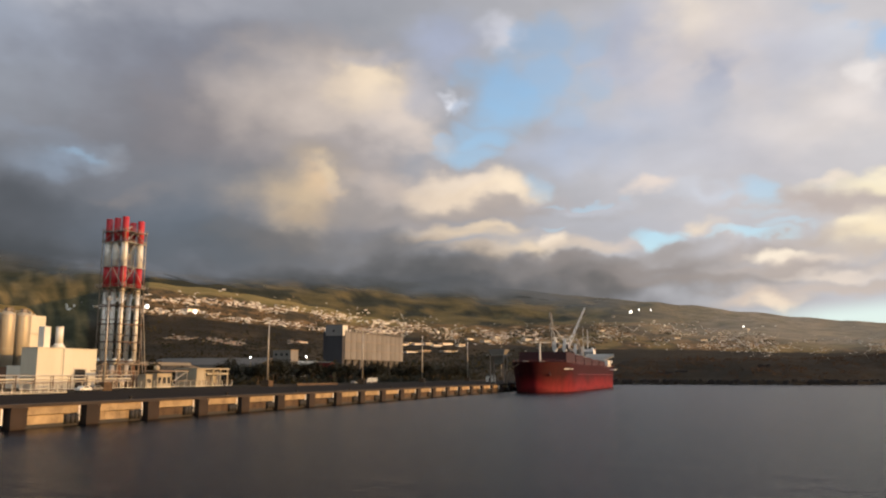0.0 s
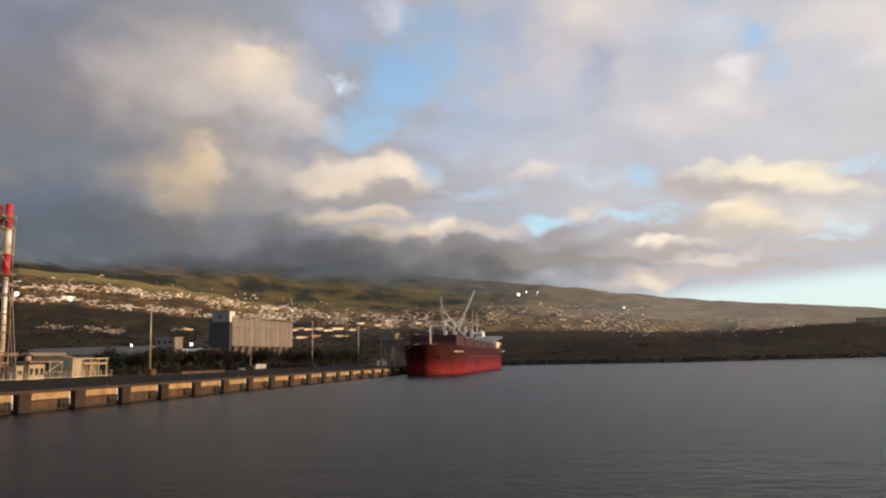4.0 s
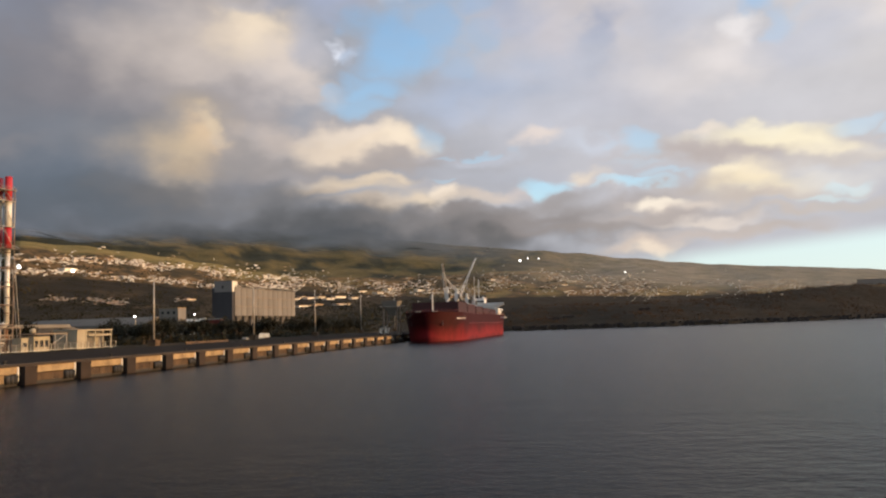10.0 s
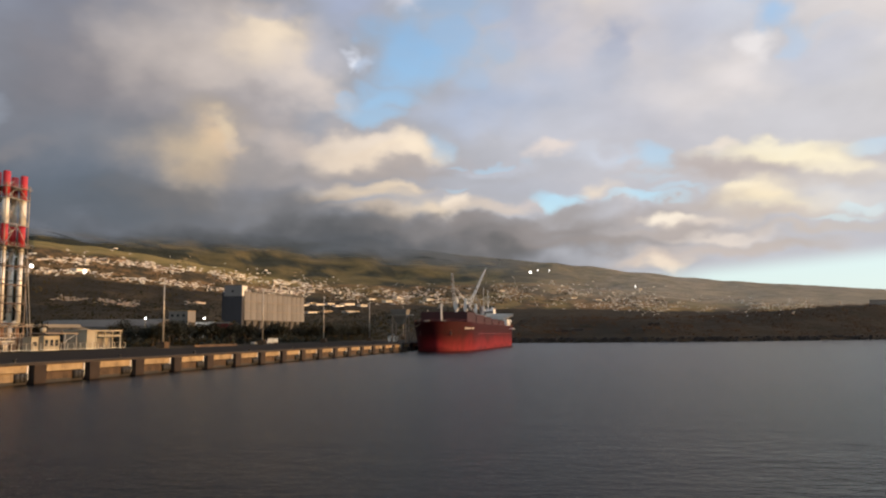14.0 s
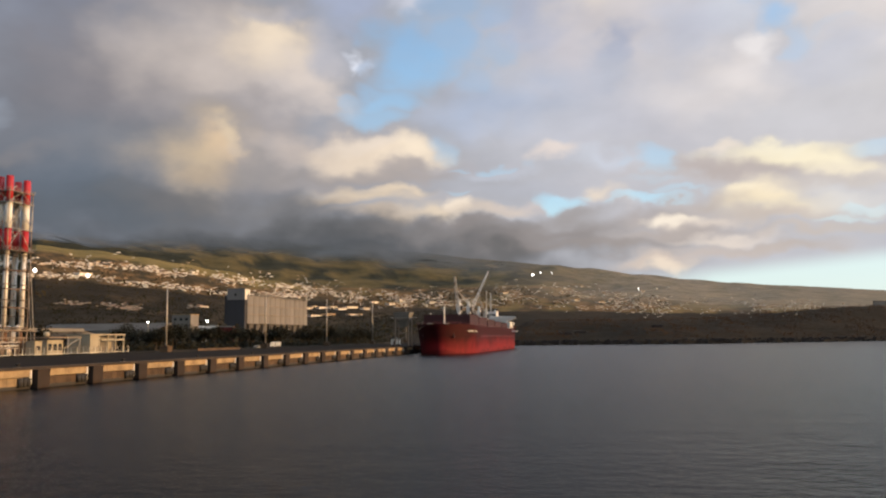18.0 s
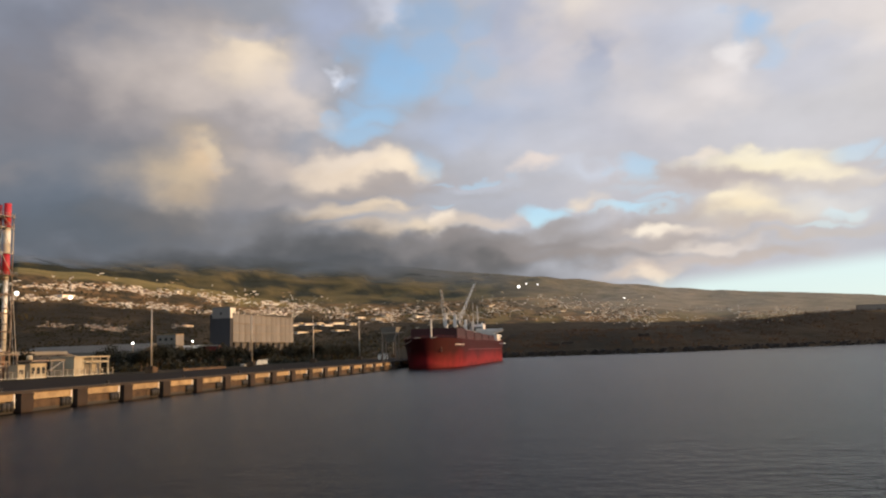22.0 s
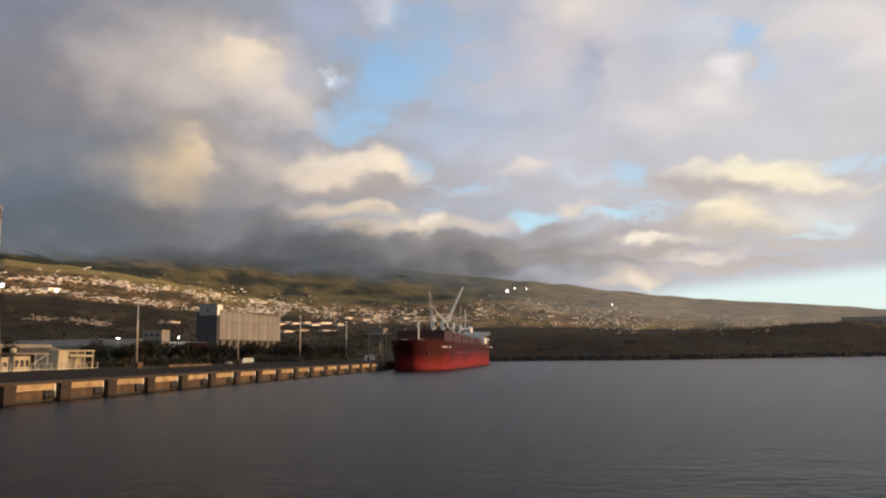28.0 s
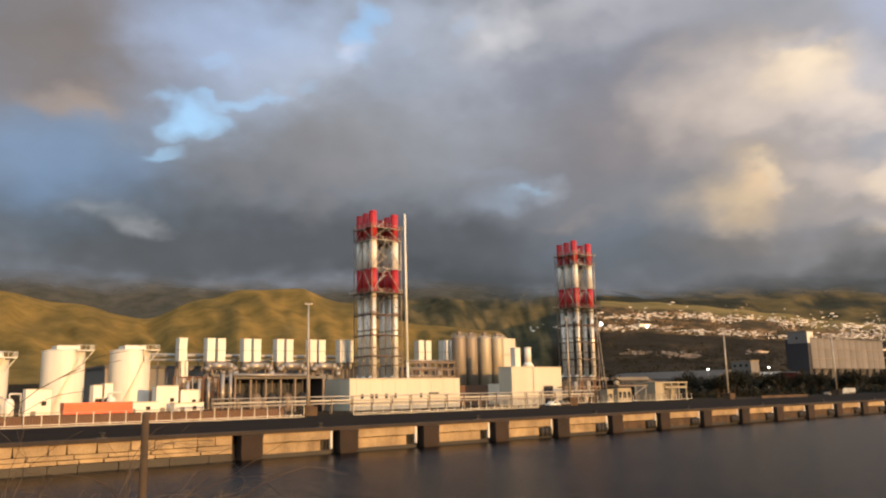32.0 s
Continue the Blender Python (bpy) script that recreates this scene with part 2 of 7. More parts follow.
# dark base along the ridge
patch(-24.2, 7.5, 9.5, 1.0, (108, 107, 108), 0.85, 1.2, 0)
patch(-17.1, 6.9, 10.3, 1.0, (98, 97, 97), 0.90, 1.2, 0)
patch(-28.3, 6.5, 9.5, 1.0, (84, 85, 87), 0.90, 1.2, 0)
patch(-9.9, 6.7, 6.7, 0.9, (132, 125, 121), 0.85, 1.2, 0)
patch(-10.7, 7.6, 3.6, 0.4, (136, 126, 120), 0.60, 1.2, 0)
patch(-19.5, 5.8, 16.7, 0.9, (84, 85, 87), 0.92, 1.2, 0)
patch(-5.9, 6.0, 5.2, 0.6, (138, 130, 126), 0.85, 1.2, 0)
patch(-24.9, 4.6, 22.2, 1.3, (80, 82, 84), 0.95, 1.2, 0)
patch(-11.5, 5.2, 6.0, 0.8, (104, 101, 99), 0.90, 1.2, 0)
# bright broken layer over the open sea side
patch(1.7, 18.4, 10.3, 7.5, (192, 188, 191), 0.75, 1.2, 0)
patch(15.0, 15.8, 9.5, 7.5, (200, 195, 194), 0.75, 1.2, 0)
patch(-1.3, 22.9, 4.4, 2.8, (208, 197, 190), 0.85, 1.2, 0)
patch(-1.7, 23.5, 2.0, 1.3, (220, 208, 196), 0.70, 1.2, 0)
patch(-3.3, 19.8, 3.6, 2.4, (192, 186, 189), 0.75, 1.2, 0)
patch(1.8, 20.2, 2.8, 2.4, (198, 191, 191), 0.70, 1.2, 0)
patch(0.3, 19.7, 1.2, 0.9, (164, 168, 184), 0.80, 1.2, 40)
patch(-0.7, 18.5, 1.6, 1.2, (172, 176, 188), 0.60, 1.2, 0)
patch(-6.3, 22.6, 2.8, 2.8, (166, 172, 190), 0.75, 1.2, 0)
patch(-6.4, 16.7, 6.0, 2.2, (176, 181, 194), 0.75, 1.2, 0)
patch(-9.8, 16.0, 4.0, 1.8, (168, 178, 197), 0.70, 1.2, 0)
patch(-3.2, 14.4, 5.2, 2.0, (188, 188, 195), 0.70, 1.2, 0)
patch(2.8, 15.6, 4.4, 2.0, (188, 186, 192), 0.70, 1.2, 0)
patch(6.3, 16.6, 4.4, 2.2, (208, 200, 196), 0.80, 1.2, 0)
patch(8.4, 17.2, 2.2, 1.6, (218, 209, 204), 0.70, 1.2, 0)
patch(4.6, 20.0, 2.4, 2.0, (182, 184, 195), 0.70, 1.2, 0)
patch(9.6, 18.9, 1.2, 0.8, (228, 221, 217), 0.85, 1.2, 0)
patch(8.1, 20.9, 2.4, 1.2, (196, 198, 206), 0.70, 1.2, 0)
patch(16.6, 20.3, 4.0, 2.0, (214, 204, 198), 0.80, 1.2, 0)
patch(18.5, 18.4, 2.4, 2.4, (218, 208, 200), 0.70, 1.2, 0)
patch(14.4, 17.3, 3.2, 1.6, (190, 190, 198), 0.70, 1.2, 0)
patch(16.9, 14.8, 4.8, 2.0, (202, 197, 195), 0.70, 1.2, 0)
patch(11.7, 14.4, 4.8, 1.6, (196, 193, 195), 0.65, 1.2, 0)
patch(-15.1, 23.8, 1.5, 1.0, (198, 199, 208), 0.80, 1.2, 0)
patch(-19.7, 23.1, 3.2, 2.0, (160, 168, 190), 0.75, 1.2, 0)
patch(-19.3, 19.3, 0.6, 0.5, (222, 224, 232), 0.75, 0.9, 0)
patch(-18.4, 19.2, 0.8, 0.4, (190, 205, 226), 0.50, 1.0, 0)
patch(-21.2, 19.8, 1.6, 1.6, (168, 172, 186), 0.50, 1.2, 0)
patch(-4.8, 12.6, 1.4, 0.5, (218, 203, 192), 0.85, 1.2, 0)
patch(-1.7, 11.8, 2.8, 0.6, (196, 199, 207), 0.70, 1.2, 0)
patch(-8.6, 11.6, 2.4, 0.4, (188, 190, 198), 0.60, 1.2, 0)
patch(-6.6, 10.3, 4.0, 0.5, (178, 178, 184), 0.70, 1.2, 0)
patch(-1.3, 9.9, 1.4, 0.5, (222, 206, 187), 0.85, 1.2, 0)
patch(0.2, 9.2, 1.2, 0.4, (212, 200, 190), 0.60, 1.2, 0)
patch(-3.4, 8.3, 3.2, 0.6, (156, 149, 146), 0.80, 1.2, 8)
patch(-1.5, 7.4, 4.4, 0.8, (152, 144, 140), 0.85, 1.2, 0)
patch(2.1, 8.1, 2.4, 0.7, (168, 158, 153), 0.75, 1.2, 0)
patch(0.5, 6.0, 5.2, 0.7, (156, 146, 140), 0.85, 1.2, 0)
patch(-4.7, 6.9, 3.6, 0.6, (142, 134, 130), 0.80, 1.2, 0)
# sunlit cumulus low on the sea side
patch(9.7, 11.2, 7.5, 1.2, (188, 176, 168), 0.85, 1.2, 0)
patch(10.5, 12.1, 4.2, 0.8, (240, 226, 194), 0.90, 1.2, 0)
patch(13.1, 11.4, 2.4, 0.8, (244, 230, 198), 0.90, 1.2, -12)
patch(11.2, 12.5, 2.4, 0.4, (240, 228, 200), 0.75, 1.2, 0)
patch(14.8, 10.6, 2.2, 0.5, (234, 220, 194), 0.80, 1.2, 0)
patch(17.2, 10.1, 2.4, 0.4, (222, 211, 196), 0.70, 1.2, 0)
patch(6.6, 12.7, 1.4, 0.4, (226, 212, 196), 0.85, 1.2, 0)
patch(7.2, 11.2, 4.4, 0.6, (180, 168, 162), 0.85, 1.2, 0)
patch(13.9, 9.9, 5.6, 0.5, (196, 186, 178), 0.80, 1.2, 0)
patch(8.3, 9.1, 2.3, 1.1, (238, 219, 184), 0.88, 1.2, 0)
patch(7.3, 9.8, 1.0, 0.4, (240, 224, 194), 0.80, 1.2, 0)
patch(10.6, 8.2, 3.2, 0.9, (226, 210, 182), 0.85, 1.2, 0)
patch(5.4, 8.8, 2.0, 0.9, (188, 175, 165), 0.80, 1.2, 0)
patch(9.2, 7.6, 6.0, 0.6, (196, 182, 170), 0.85, 1.2, 0)
patch(14.8, 8.4, 3.6, 1.0, (214, 208, 200), 0.70, 1.2, 0)
patch(3.5, 7.8, 1.1, 0.4, (244, 229, 208), 0.90, 1.2, 0)
patch(5.1, 7.3, 1.6, 0.4, (220, 204, 188), 0.70, 1.2, 0)
patch(4.3, 6.7, 4.4, 0.5, (176, 163, 154), 0.80, 1.2, 0)
patch(6.9, 6.1, 2.4, 0.4, (222, 206, 190), 0.75, 1.2, 0)
patch(11.6, 6.5, 4.4, 0.4, (196, 183, 172), 0.80, 1.2, 0)
patch(9.4, 5.5, 4.0, 0.4, (186, 173, 163), 0.85, 1.2, 0)
patch(16.3, 6.5, 2.8, 0.4, (192, 184, 178), 0.80, 1.2, 0)
patch(5.7, 5.2, 3.6, 0.4, (192, 178, 168), 0.80, 1.2, 0)
patch(2.3, 4.7, 2.8, 0.5, (206, 188, 172), 0.85, 1.2, 0)
patch(3.1, 4.4, 1.3, 0.4, (234, 215, 192), 0.80, 1.2, 0)

# where the blue shows through: bearing, height, half width, half height, share, tilt
gap(-14.3, 20.2, 4.2, 3.2, 1.00, 0)
gap(-11.4, 20.8, 2.8, 2.8, 0.85, 0)
gap(-16.3, 17.5, 3.6, 1.6, 0.90, 15)
gap(-8.4, 20.0, 2.0, 2.0, 0.60, 0)
gap(-17.6, 15.9, 3.2, 1.0, 0.75, 0)
gap(-19.6, 16.6, 1.2, 1.0, 0.60, 0)
gap(-12.5, 13.4, 1.6, 1.2, 0.55, 0)
gap(-8.6, 12.1, 1.4, 0.4, 0.60, 0)
gap(-11.4, 12.0, 1.6, 0.3, 0.50, 0)
gap(-12.2, 23.3, 3.2, 2.0, 0.70, 0)
gap(-9.2, 22.7, 2.4, 2.0, 0.55, 0)
gap(-14.3, 22.3, 2.4, 1.6, 0.60, 0)
gap(-10.1, 18.1, 2.4, 1.6, 0.50, 0)
gap(-4.9, 9.4, 2.0, 0.7, 0.95, -6)
gap(-3.4, 9.7, 1.6, 0.4, 0.50, 0)
gap(1.4, 9.3, 3.2, 0.4, 0.80, 4)
gap(2.2, 11.8, 1.7, 1.1, 0.70, 0)
gap(3.7, 9.9, 2.4, 0.4, 0.50, 0)
gap(10.7, 21.0, 2.0, 1.7, 0.85, -20)
gap(12.1, 19.4, 2.4, 1.0, 0.55, -30)
gap(7.1, 23.2, 2.0, 1.2, 0.50, 0)
gap(13.8, 19.4, 2.4, 0.8, 0.40, 0)
gap(16.0, 12.2, 2.0, 0.9, 0.55, 0)
gap(17.9, 11.5, 2.0, 0.6, 0.50, 0)
gap(-0.1, 11.9, 1.2, 0.5, 0.40, 0)
gap(15.4, 7.8, 2.8, 0.6, 0.50, 0)
gap(13.7, 7.2, 2.4, 0.3, 0.50, 0)
gap(-6.5, 12.1, 0.9, 0.5, 0.40, 0)
gap(-11.5, 10.0, 1.2, 0.3, 0.50, 0)
gap(2.2, 10.6, 2.4, 0.5, 0.40, 0)
gap(-56.9, 23.5, 2.8, 1.2, 0.50, 0)
gap(-63.2, 24.6, 3.6, 1.2, 0.35, 0)
gap(-45.2, 14.3, 2.0, 0.4, 0.40, 0)
gap(-48.3, 24.6, 1.6, 0.8, 0.40, 0)
gap(-52.0, 23.8, 1.6, 0.8, 0.35, 0)
gap(-68.5, 19.1, 2.9, 1.7, 0.80, 8)
gap(-66.1, 20.4, 4.4, 0.7, 0.60, 4)
gap(-70.5, 16.8, 2.4, 0.6, 0.50, 15)
gap(-66.6, 22.9, 2.0, 0.9, 0.45, 0)
gap(-55.7, 25.3, 2.1, 1.5, 0.80, 30)
gap(-60.3, 21.4, 2.0, 0.9, 0.40, 0)

# billows: lighter on the side towards the sun, up and to the right, greyer on the other
lee = wnoise(0.15, 4.0, 0.52, (0.8, 1.35, 1), (3, 8, 0))
lit = wnoise(0.15, 4.0, 0.52, (0.8, 1.35, 1), (3.9, 9.6, 0))
relief = wmath("SUBTRACT", lee.outputs["Fac"], lit.outputs["Fac"])
tone = wn("ShaderNodeMapRange", i1=-0.22, i2=0.22, i3=0.93, i4=1.07)
tone.clamp = False
wl(relief, tone.inputs[0])
toned = WT.nodes.new("ShaderNodeVectorMath")
toned.operation = "SCALE"
wl(cloud, toned.inputs[0])
wl(tone.outputs[0], toned.inputs["Scale"])

sky = WT.nodes.new("ShaderNodeTexSky")
sky.sky_type, sky.sun_disc = "NISHITA", False
sky.sun_elevation, sky.sun_rotation = radians(SUN_EL), radians(SUN_AZ)
sky.air_density, sky.dust_density, sky.ozone_density = 1.0, 0.4, 2.2
blue = WT.nodes.new("ShaderNodeVectorMath")
blue.operation = "SCALE"
blue.inputs["Scale"].default_value = 0.37
wl(sky.outputs[0], blue.inputs[0])
# the clear strip of pale evening sky low over the far end of the ridge
pale = wn("ShaderNodeMapRange", i1=5.4, i2=4.0, i3=0.0, i4=0.95)
pale.interpolation_type = "SMOOTHSTEP"
wl(wmath("ADD", height, wmath("MULTIPLY", wmath("SUBTRACT", 14.0, bearing), 0.07)), pale.inputs[0])
clear = blend(0.85, blue.outputs[0], lin((212, 226, 224)))
ragged = wnoise(0.28, 3.0, 0.5, (0.8, 1.4, 1), (5, 2, 0))
torn = wmath("ADD", gaps, wmath("MULTIPLY", wmath("SUBTRACT", ragged.outputs["Fac"], 0.5), 0.35))
hole = wn("ShaderNodeMapRange", i1=0.03, i2=1.5, i3=0.0, i4=1.0)
hole.interpolation_type = "SMOOTHSTEP"
wl(wmath("MULTIPLY", torn, wmath("MINIMUM", wmath("MULTIPLY", gaps, 2.2), 1.0)), hole.inputs[0])
cover = wmath("SUBTRACT", 1.0, hole.outputs[0])
full = blend(cover, blue.outputs[0], toned.outputs[0])
east = wn("ShaderNodeMapRange", i1=0.0, i2=6.0, i3=0.0, i4=1.0)
wl(bearing, east.inputs[0])
final = blend(wmath("MULTIPLY", pale.outputs[0], east.outputs[0]), full, clear)
back = wn("ShaderNodeBackground", Strength=1.07)
wl(final, back.inputs["Color"])
out = wn("ShaderNodeOutputWorld")
wl(back.outputs[0], out.inputs[0])

sun = new("sun", bpy.data.lights.new("sun", "SUN"))
sun.data.energy, sun.data.angle, sun.data.color = 4.2, radians(0.6), (1.0, 0.56, 0.21)
sa, se = radians(SUN_AZ), radians(SUN_EL)
sun.matrix_world = look((300 * math.sin(sa), 300 * math.cos(sa), 80), (300 * math.sin(sa) - math.sin(sa) * math.cos(se), 300 * math.cos(sa) - math.cos(sa) * math.cos(se), 80 - math.sin(se)))

# ---- materials ----
def material(name, colour, rough=0.7, metal=0.0, second=None, scale=1.0, amount=0.5, bump=0.0, bump_scale=None, streak=False, spot=0.0, detail=6.0, spec=0.5):
    """A surface with broad stains and fine grain in the object's own metres."""
    m = bpy.data.materials.new(name)
    m.use_nodes = True
    nt = m.node_tree
    bsdf = nt.nodes["Principled BSDF"]
    bsdf.inputs["Roughness"].default_value, bsdf.inputs["Metallic"].default_value = rough, metal
    bsdf.inputs["Specular IOR Level"].default_value = spec
    second = second or tuple(c * 0.6 for c in colour)
    geo = nt.nodes.new("ShaderNodeNewGeometry")
    mp = nt.nodes.new("ShaderNodeMapping")
    mp.inputs["Scale"].default_value = (1, 1, 0.12) if streak else (1, 1, 1)
    nt.links.new(geo.outputs["Position"], mp.inputs[0])
    big = nt.nodes.new("ShaderNodeTexNoise")
    big.inputs["Scale"].default_value, big.inputs["Detail"].default_value = 0.25 * scale, detail
    small = nt.nodes.new("ShaderNodeTexNoise")
    small.inputs["Scale"].default_value, small.inputs["Detail"].default_value = 3.5 * scale, 4
    nt.links.new(mp.outputs[0], big.inputs["Vector"])
    nt.links.new(mp.outputs[0], small.inputs["Vector"])
    add = nt.nodes.new("ShaderNodeMath")
    add.operation = "MULTIPLY_ADD"
    nt.links.new(small.outputs["Fac"], add.inputs[0])
    add.inputs[1].default_value = 0.45
    nt.links.new(big.outputs["Fac"], add.inputs[2])
    ramp = nt.nodes.new("ShaderNodeMapRange")
    ramp.inputs[1].default_value, ramp.inputs[2].default_value = 0.52, 0.98
    ramp.inputs[4].default_value = amount
    nt.links.new(add.outputs[0], ramp.inputs[0])
    info = nt.nodes.new("ShaderNodeObjectInfo")
    vary = nt.nodes.new("ShaderNodeMapRange")
    vary.inputs[3].default_value, vary.inputs[4].default_value = 1 - spot, 1 + spot
    nt.links.new(info.outputs["Random"], vary.inputs[0])
    mix = nt.nodes.new("ShaderNodeMix")
    mix.data_type = "RGBA"
    mix.inputs[6].default_value, mix.inputs[7].default_value = (*colour, 1), (*second, 1)
    nt.links.new(ramp.outputs[0], mix.inputs[0])
    tint = nt.nodes.new("ShaderNodeVectorMath")
    tint.operation = "SCALE"
    nt.links.new(mix.outputs[2], tint.inputs[0])
    nt.links.new(vary.outputs[0], tint.inputs["Scale"])
    nt.links.new(tint.outputs[0], bsdf.inputs["Base Color"])
    if bump:
        b = nt.nodes.new("ShaderNodeBump")
        b.inputs["Strength"].default_value, b.inputs["Distance"].default_value = bump, bump_scale or 0.05
        nt.links.new(add.outputs[0], b.inputs["Height"])
        nt.links.new(b.outputs[0], bsdf.inputs["Normal"])
    return m


def lamp_glow(name, colour, strength):
    m = bpy.data.materials.new(name)
    m.use_nodes = True
    b = m.node_tree.nodes["Principled BSDF"]
    b.inputs["Emission Color"].default_value, b.inputs["Emission Strength"].default_value = (*colour, 1), strength
    return m


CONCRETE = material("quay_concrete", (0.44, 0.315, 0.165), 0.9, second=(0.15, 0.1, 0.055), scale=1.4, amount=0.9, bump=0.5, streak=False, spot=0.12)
CONCRETE_DARK = material("dark_brown_concrete", (0.036, 0.021, 0.013), 0.9, second=(0.015, 0.01, 0.007), scale=1.2, amount=0.9, bump=0.5, spot=0.15)
WET = material("wet_concrete", (0.035, 0.027, 0.018), 0.6, second=(0.016, 0.014, 0.011), scale=1.5, amount=0.9, bump=0.4)
ASPHALT = material("asphalt", (0.024, 0.017, 0.013), 1.0, second=(0.013, 0.01, 0.008), scale=0.6, amount=0.9, bump=0.3, spec=0.08)
RUBBER = material("rubber", (0.02, 0.018, 0.016), 0.8, second=(0.05, 0.045, 0.04), bump=0.2, spot=0.2)
CREAM = material("cream_cladding", (0.62, 0.58, 0.46), 0.6, second=(0.5, 0.45, 0.34), scale=0.6, amount=0.6, streak=True)
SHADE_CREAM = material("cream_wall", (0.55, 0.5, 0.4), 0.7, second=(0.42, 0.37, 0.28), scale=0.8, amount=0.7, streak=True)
WHITE = material("white_paint", (0.78, 0.75, 0.66), 0.45, second=(0.6, 0.55, 0.45), scale=0.6, amount=0.6, streak=True)
STAINED = material("stained_render", (0.4, 0.35, 0.25), 0.75, second=(0.24, 0.2, 0.14), scale=0.8, amount=0.85, streak=True)
SHIPWHITE = material("ship_white", (0.72, 0.72, 0.7), 0.5, second=(0.5, 0.45, 0.4), scale=0.8, amount=0.6, streak=True)
GALV = material("galvanised_steel", (0.5, 0.46, 0.4), 0.5, 0.3, second=(0.25, 0.22, 0.19), scale=1.0, amount=0.7)
SILOPANEL = material("silo_panel", (0.2, 0.188, 0.178), 0.85, second=(0.14, 0.128, 0.115), scale=0.5, amount=0.7, streak=True, spot=0.08)
COPING = material("coping_concrete", (0.05, 0.035, 0.025), 0.9, second=(0.022, 0.017, 0.013), scale=1.0, amount=0.95, bump=0.4)
CONCRETE_MID = material("brown_concrete", (0.12, 0.072, 0.036), 0.9, second=(0.03, 0.018, 0.01), scale=1.4, amount=0.95, bump=0.5, spot=0.15)
DULL = material("dull_cladding", (0.42, 0.37, 0.31), 0.38, 0.65, second=(0.18, 0.155, 0.135), scale=0.5, amount=0.7)
RUSTY = material("rusty_steel", (0.14, 0.095, 0.065), 0.75, 0.1, second=(0.08, 0.05, 0.034), amount=0.8)
STEEL = material("steel_frame", (0.27, 0.21, 0.16), 0.6, 0.2, second=(0.15, 0.11, 0.08), amount=0.7)
SHINY = material("polished_cladding", (0.86, 0.83, 0.76), 0.3, 0.25, second=(0.6, 0.56, 0.5), scale=0.5, amount=0.4, bump=0.08)
RED = material("red_paint", (0.44, 0.018, 0.022), 0.5, second=(0.32, 0.014, 0.018), scale=0.7, amount=0.6, streak=True)
BANDWHITE = material("white_band_paint", (0.78, 0.74, 0.66), 0.45, second=(0.6, 0.55, 0.46), amount=0.5, streak=True)
HULLRED = material("hull_red", (0.125, 0.01, 0.009), 0.5, second=(0.075, 0.008, 0.008), scale=0.35, amount=0.8, streak=True, bump=0.1)
HULLDARK = material("hull_dark_red", (0.04, 0.003, 0.005), 0.55, second=(0.028, 0.005, 0.006), scale=0.35, amount=0.8, streak=True, bump=0.1)
ORANGE = material("orange_red_paint", (0.8, 0.12, 0.035), 0.5, second=(0.5, 0.06, 0.025), amount=0.6)
BROWN = material("brown_brick", (0.15, 0.075, 0.042), 0.9, second=(0.12, 0.07, 0.04), amount=0.8, spot=0.15)
DARK = material("dark_opening", (0.015, 0.013, 0.012), 0.8)
GREYCLAD = material("grey_cladding", (0.2, 0.185, 0.16), 0.8, second=(0.13, 0.12, 0.105), scale=0.4, amount=0.7, streak=True, spot=0.06)
SILOGREY = material("silo_concrete", (0.12, 0.11, 0.1), 0.85, second=(0.08, 0.072, 0.065), scale=0.4, amount=0.8, streak=True, spot=0.08)
SLATE = material("dark_grey_cladding", (0.04, 0.04, 0.046), 0.7, second=(0.028, 0.028, 0.031), amount=0.7, streak=True)
ROOFGREY = material("roof_sheet", (0.11, 0.1, 0.09), 0.8, second=(0.075, 0.07, 0.06), scale=0.5, amount=0.8, streak=True)
GLASS = material("window_glass", (0.03, 0.035, 0.04), 0.1)
LEAF = material("dark_foliage", (0.019, 0.018, 0.01), 0.8, second=(0.01, 0.011, 0.006), scale=2.0, amount=0.9, spot=0.2, spec=0.2)
SCRUB = material("dry_scrub", (0.062, 0.038, 0.023), 0.9, second=(0.036, 0.023, 0.014), scale=0.6, amount=0.9, spec=0.1)
BARK = material("bark", (0.08, 0.055, 0.035), 0.9, second=(0.04, 0.03, 0.02), bump=0.5)
ROCK = material("basalt_rock", (0.045, 0.04, 0.038), 0.9, second=(0.025, 0.022, 0.022), scale=0.8, amount=0.9, bump=0.6, bump_scale=0.3, spec=0.2)
TYRE = material("tyre", (0.02, 0.02, 0.02), 0.8)
FLOOD = lamp_glow("floodlight", (1.0, 0.97, 0.9), 14.0)


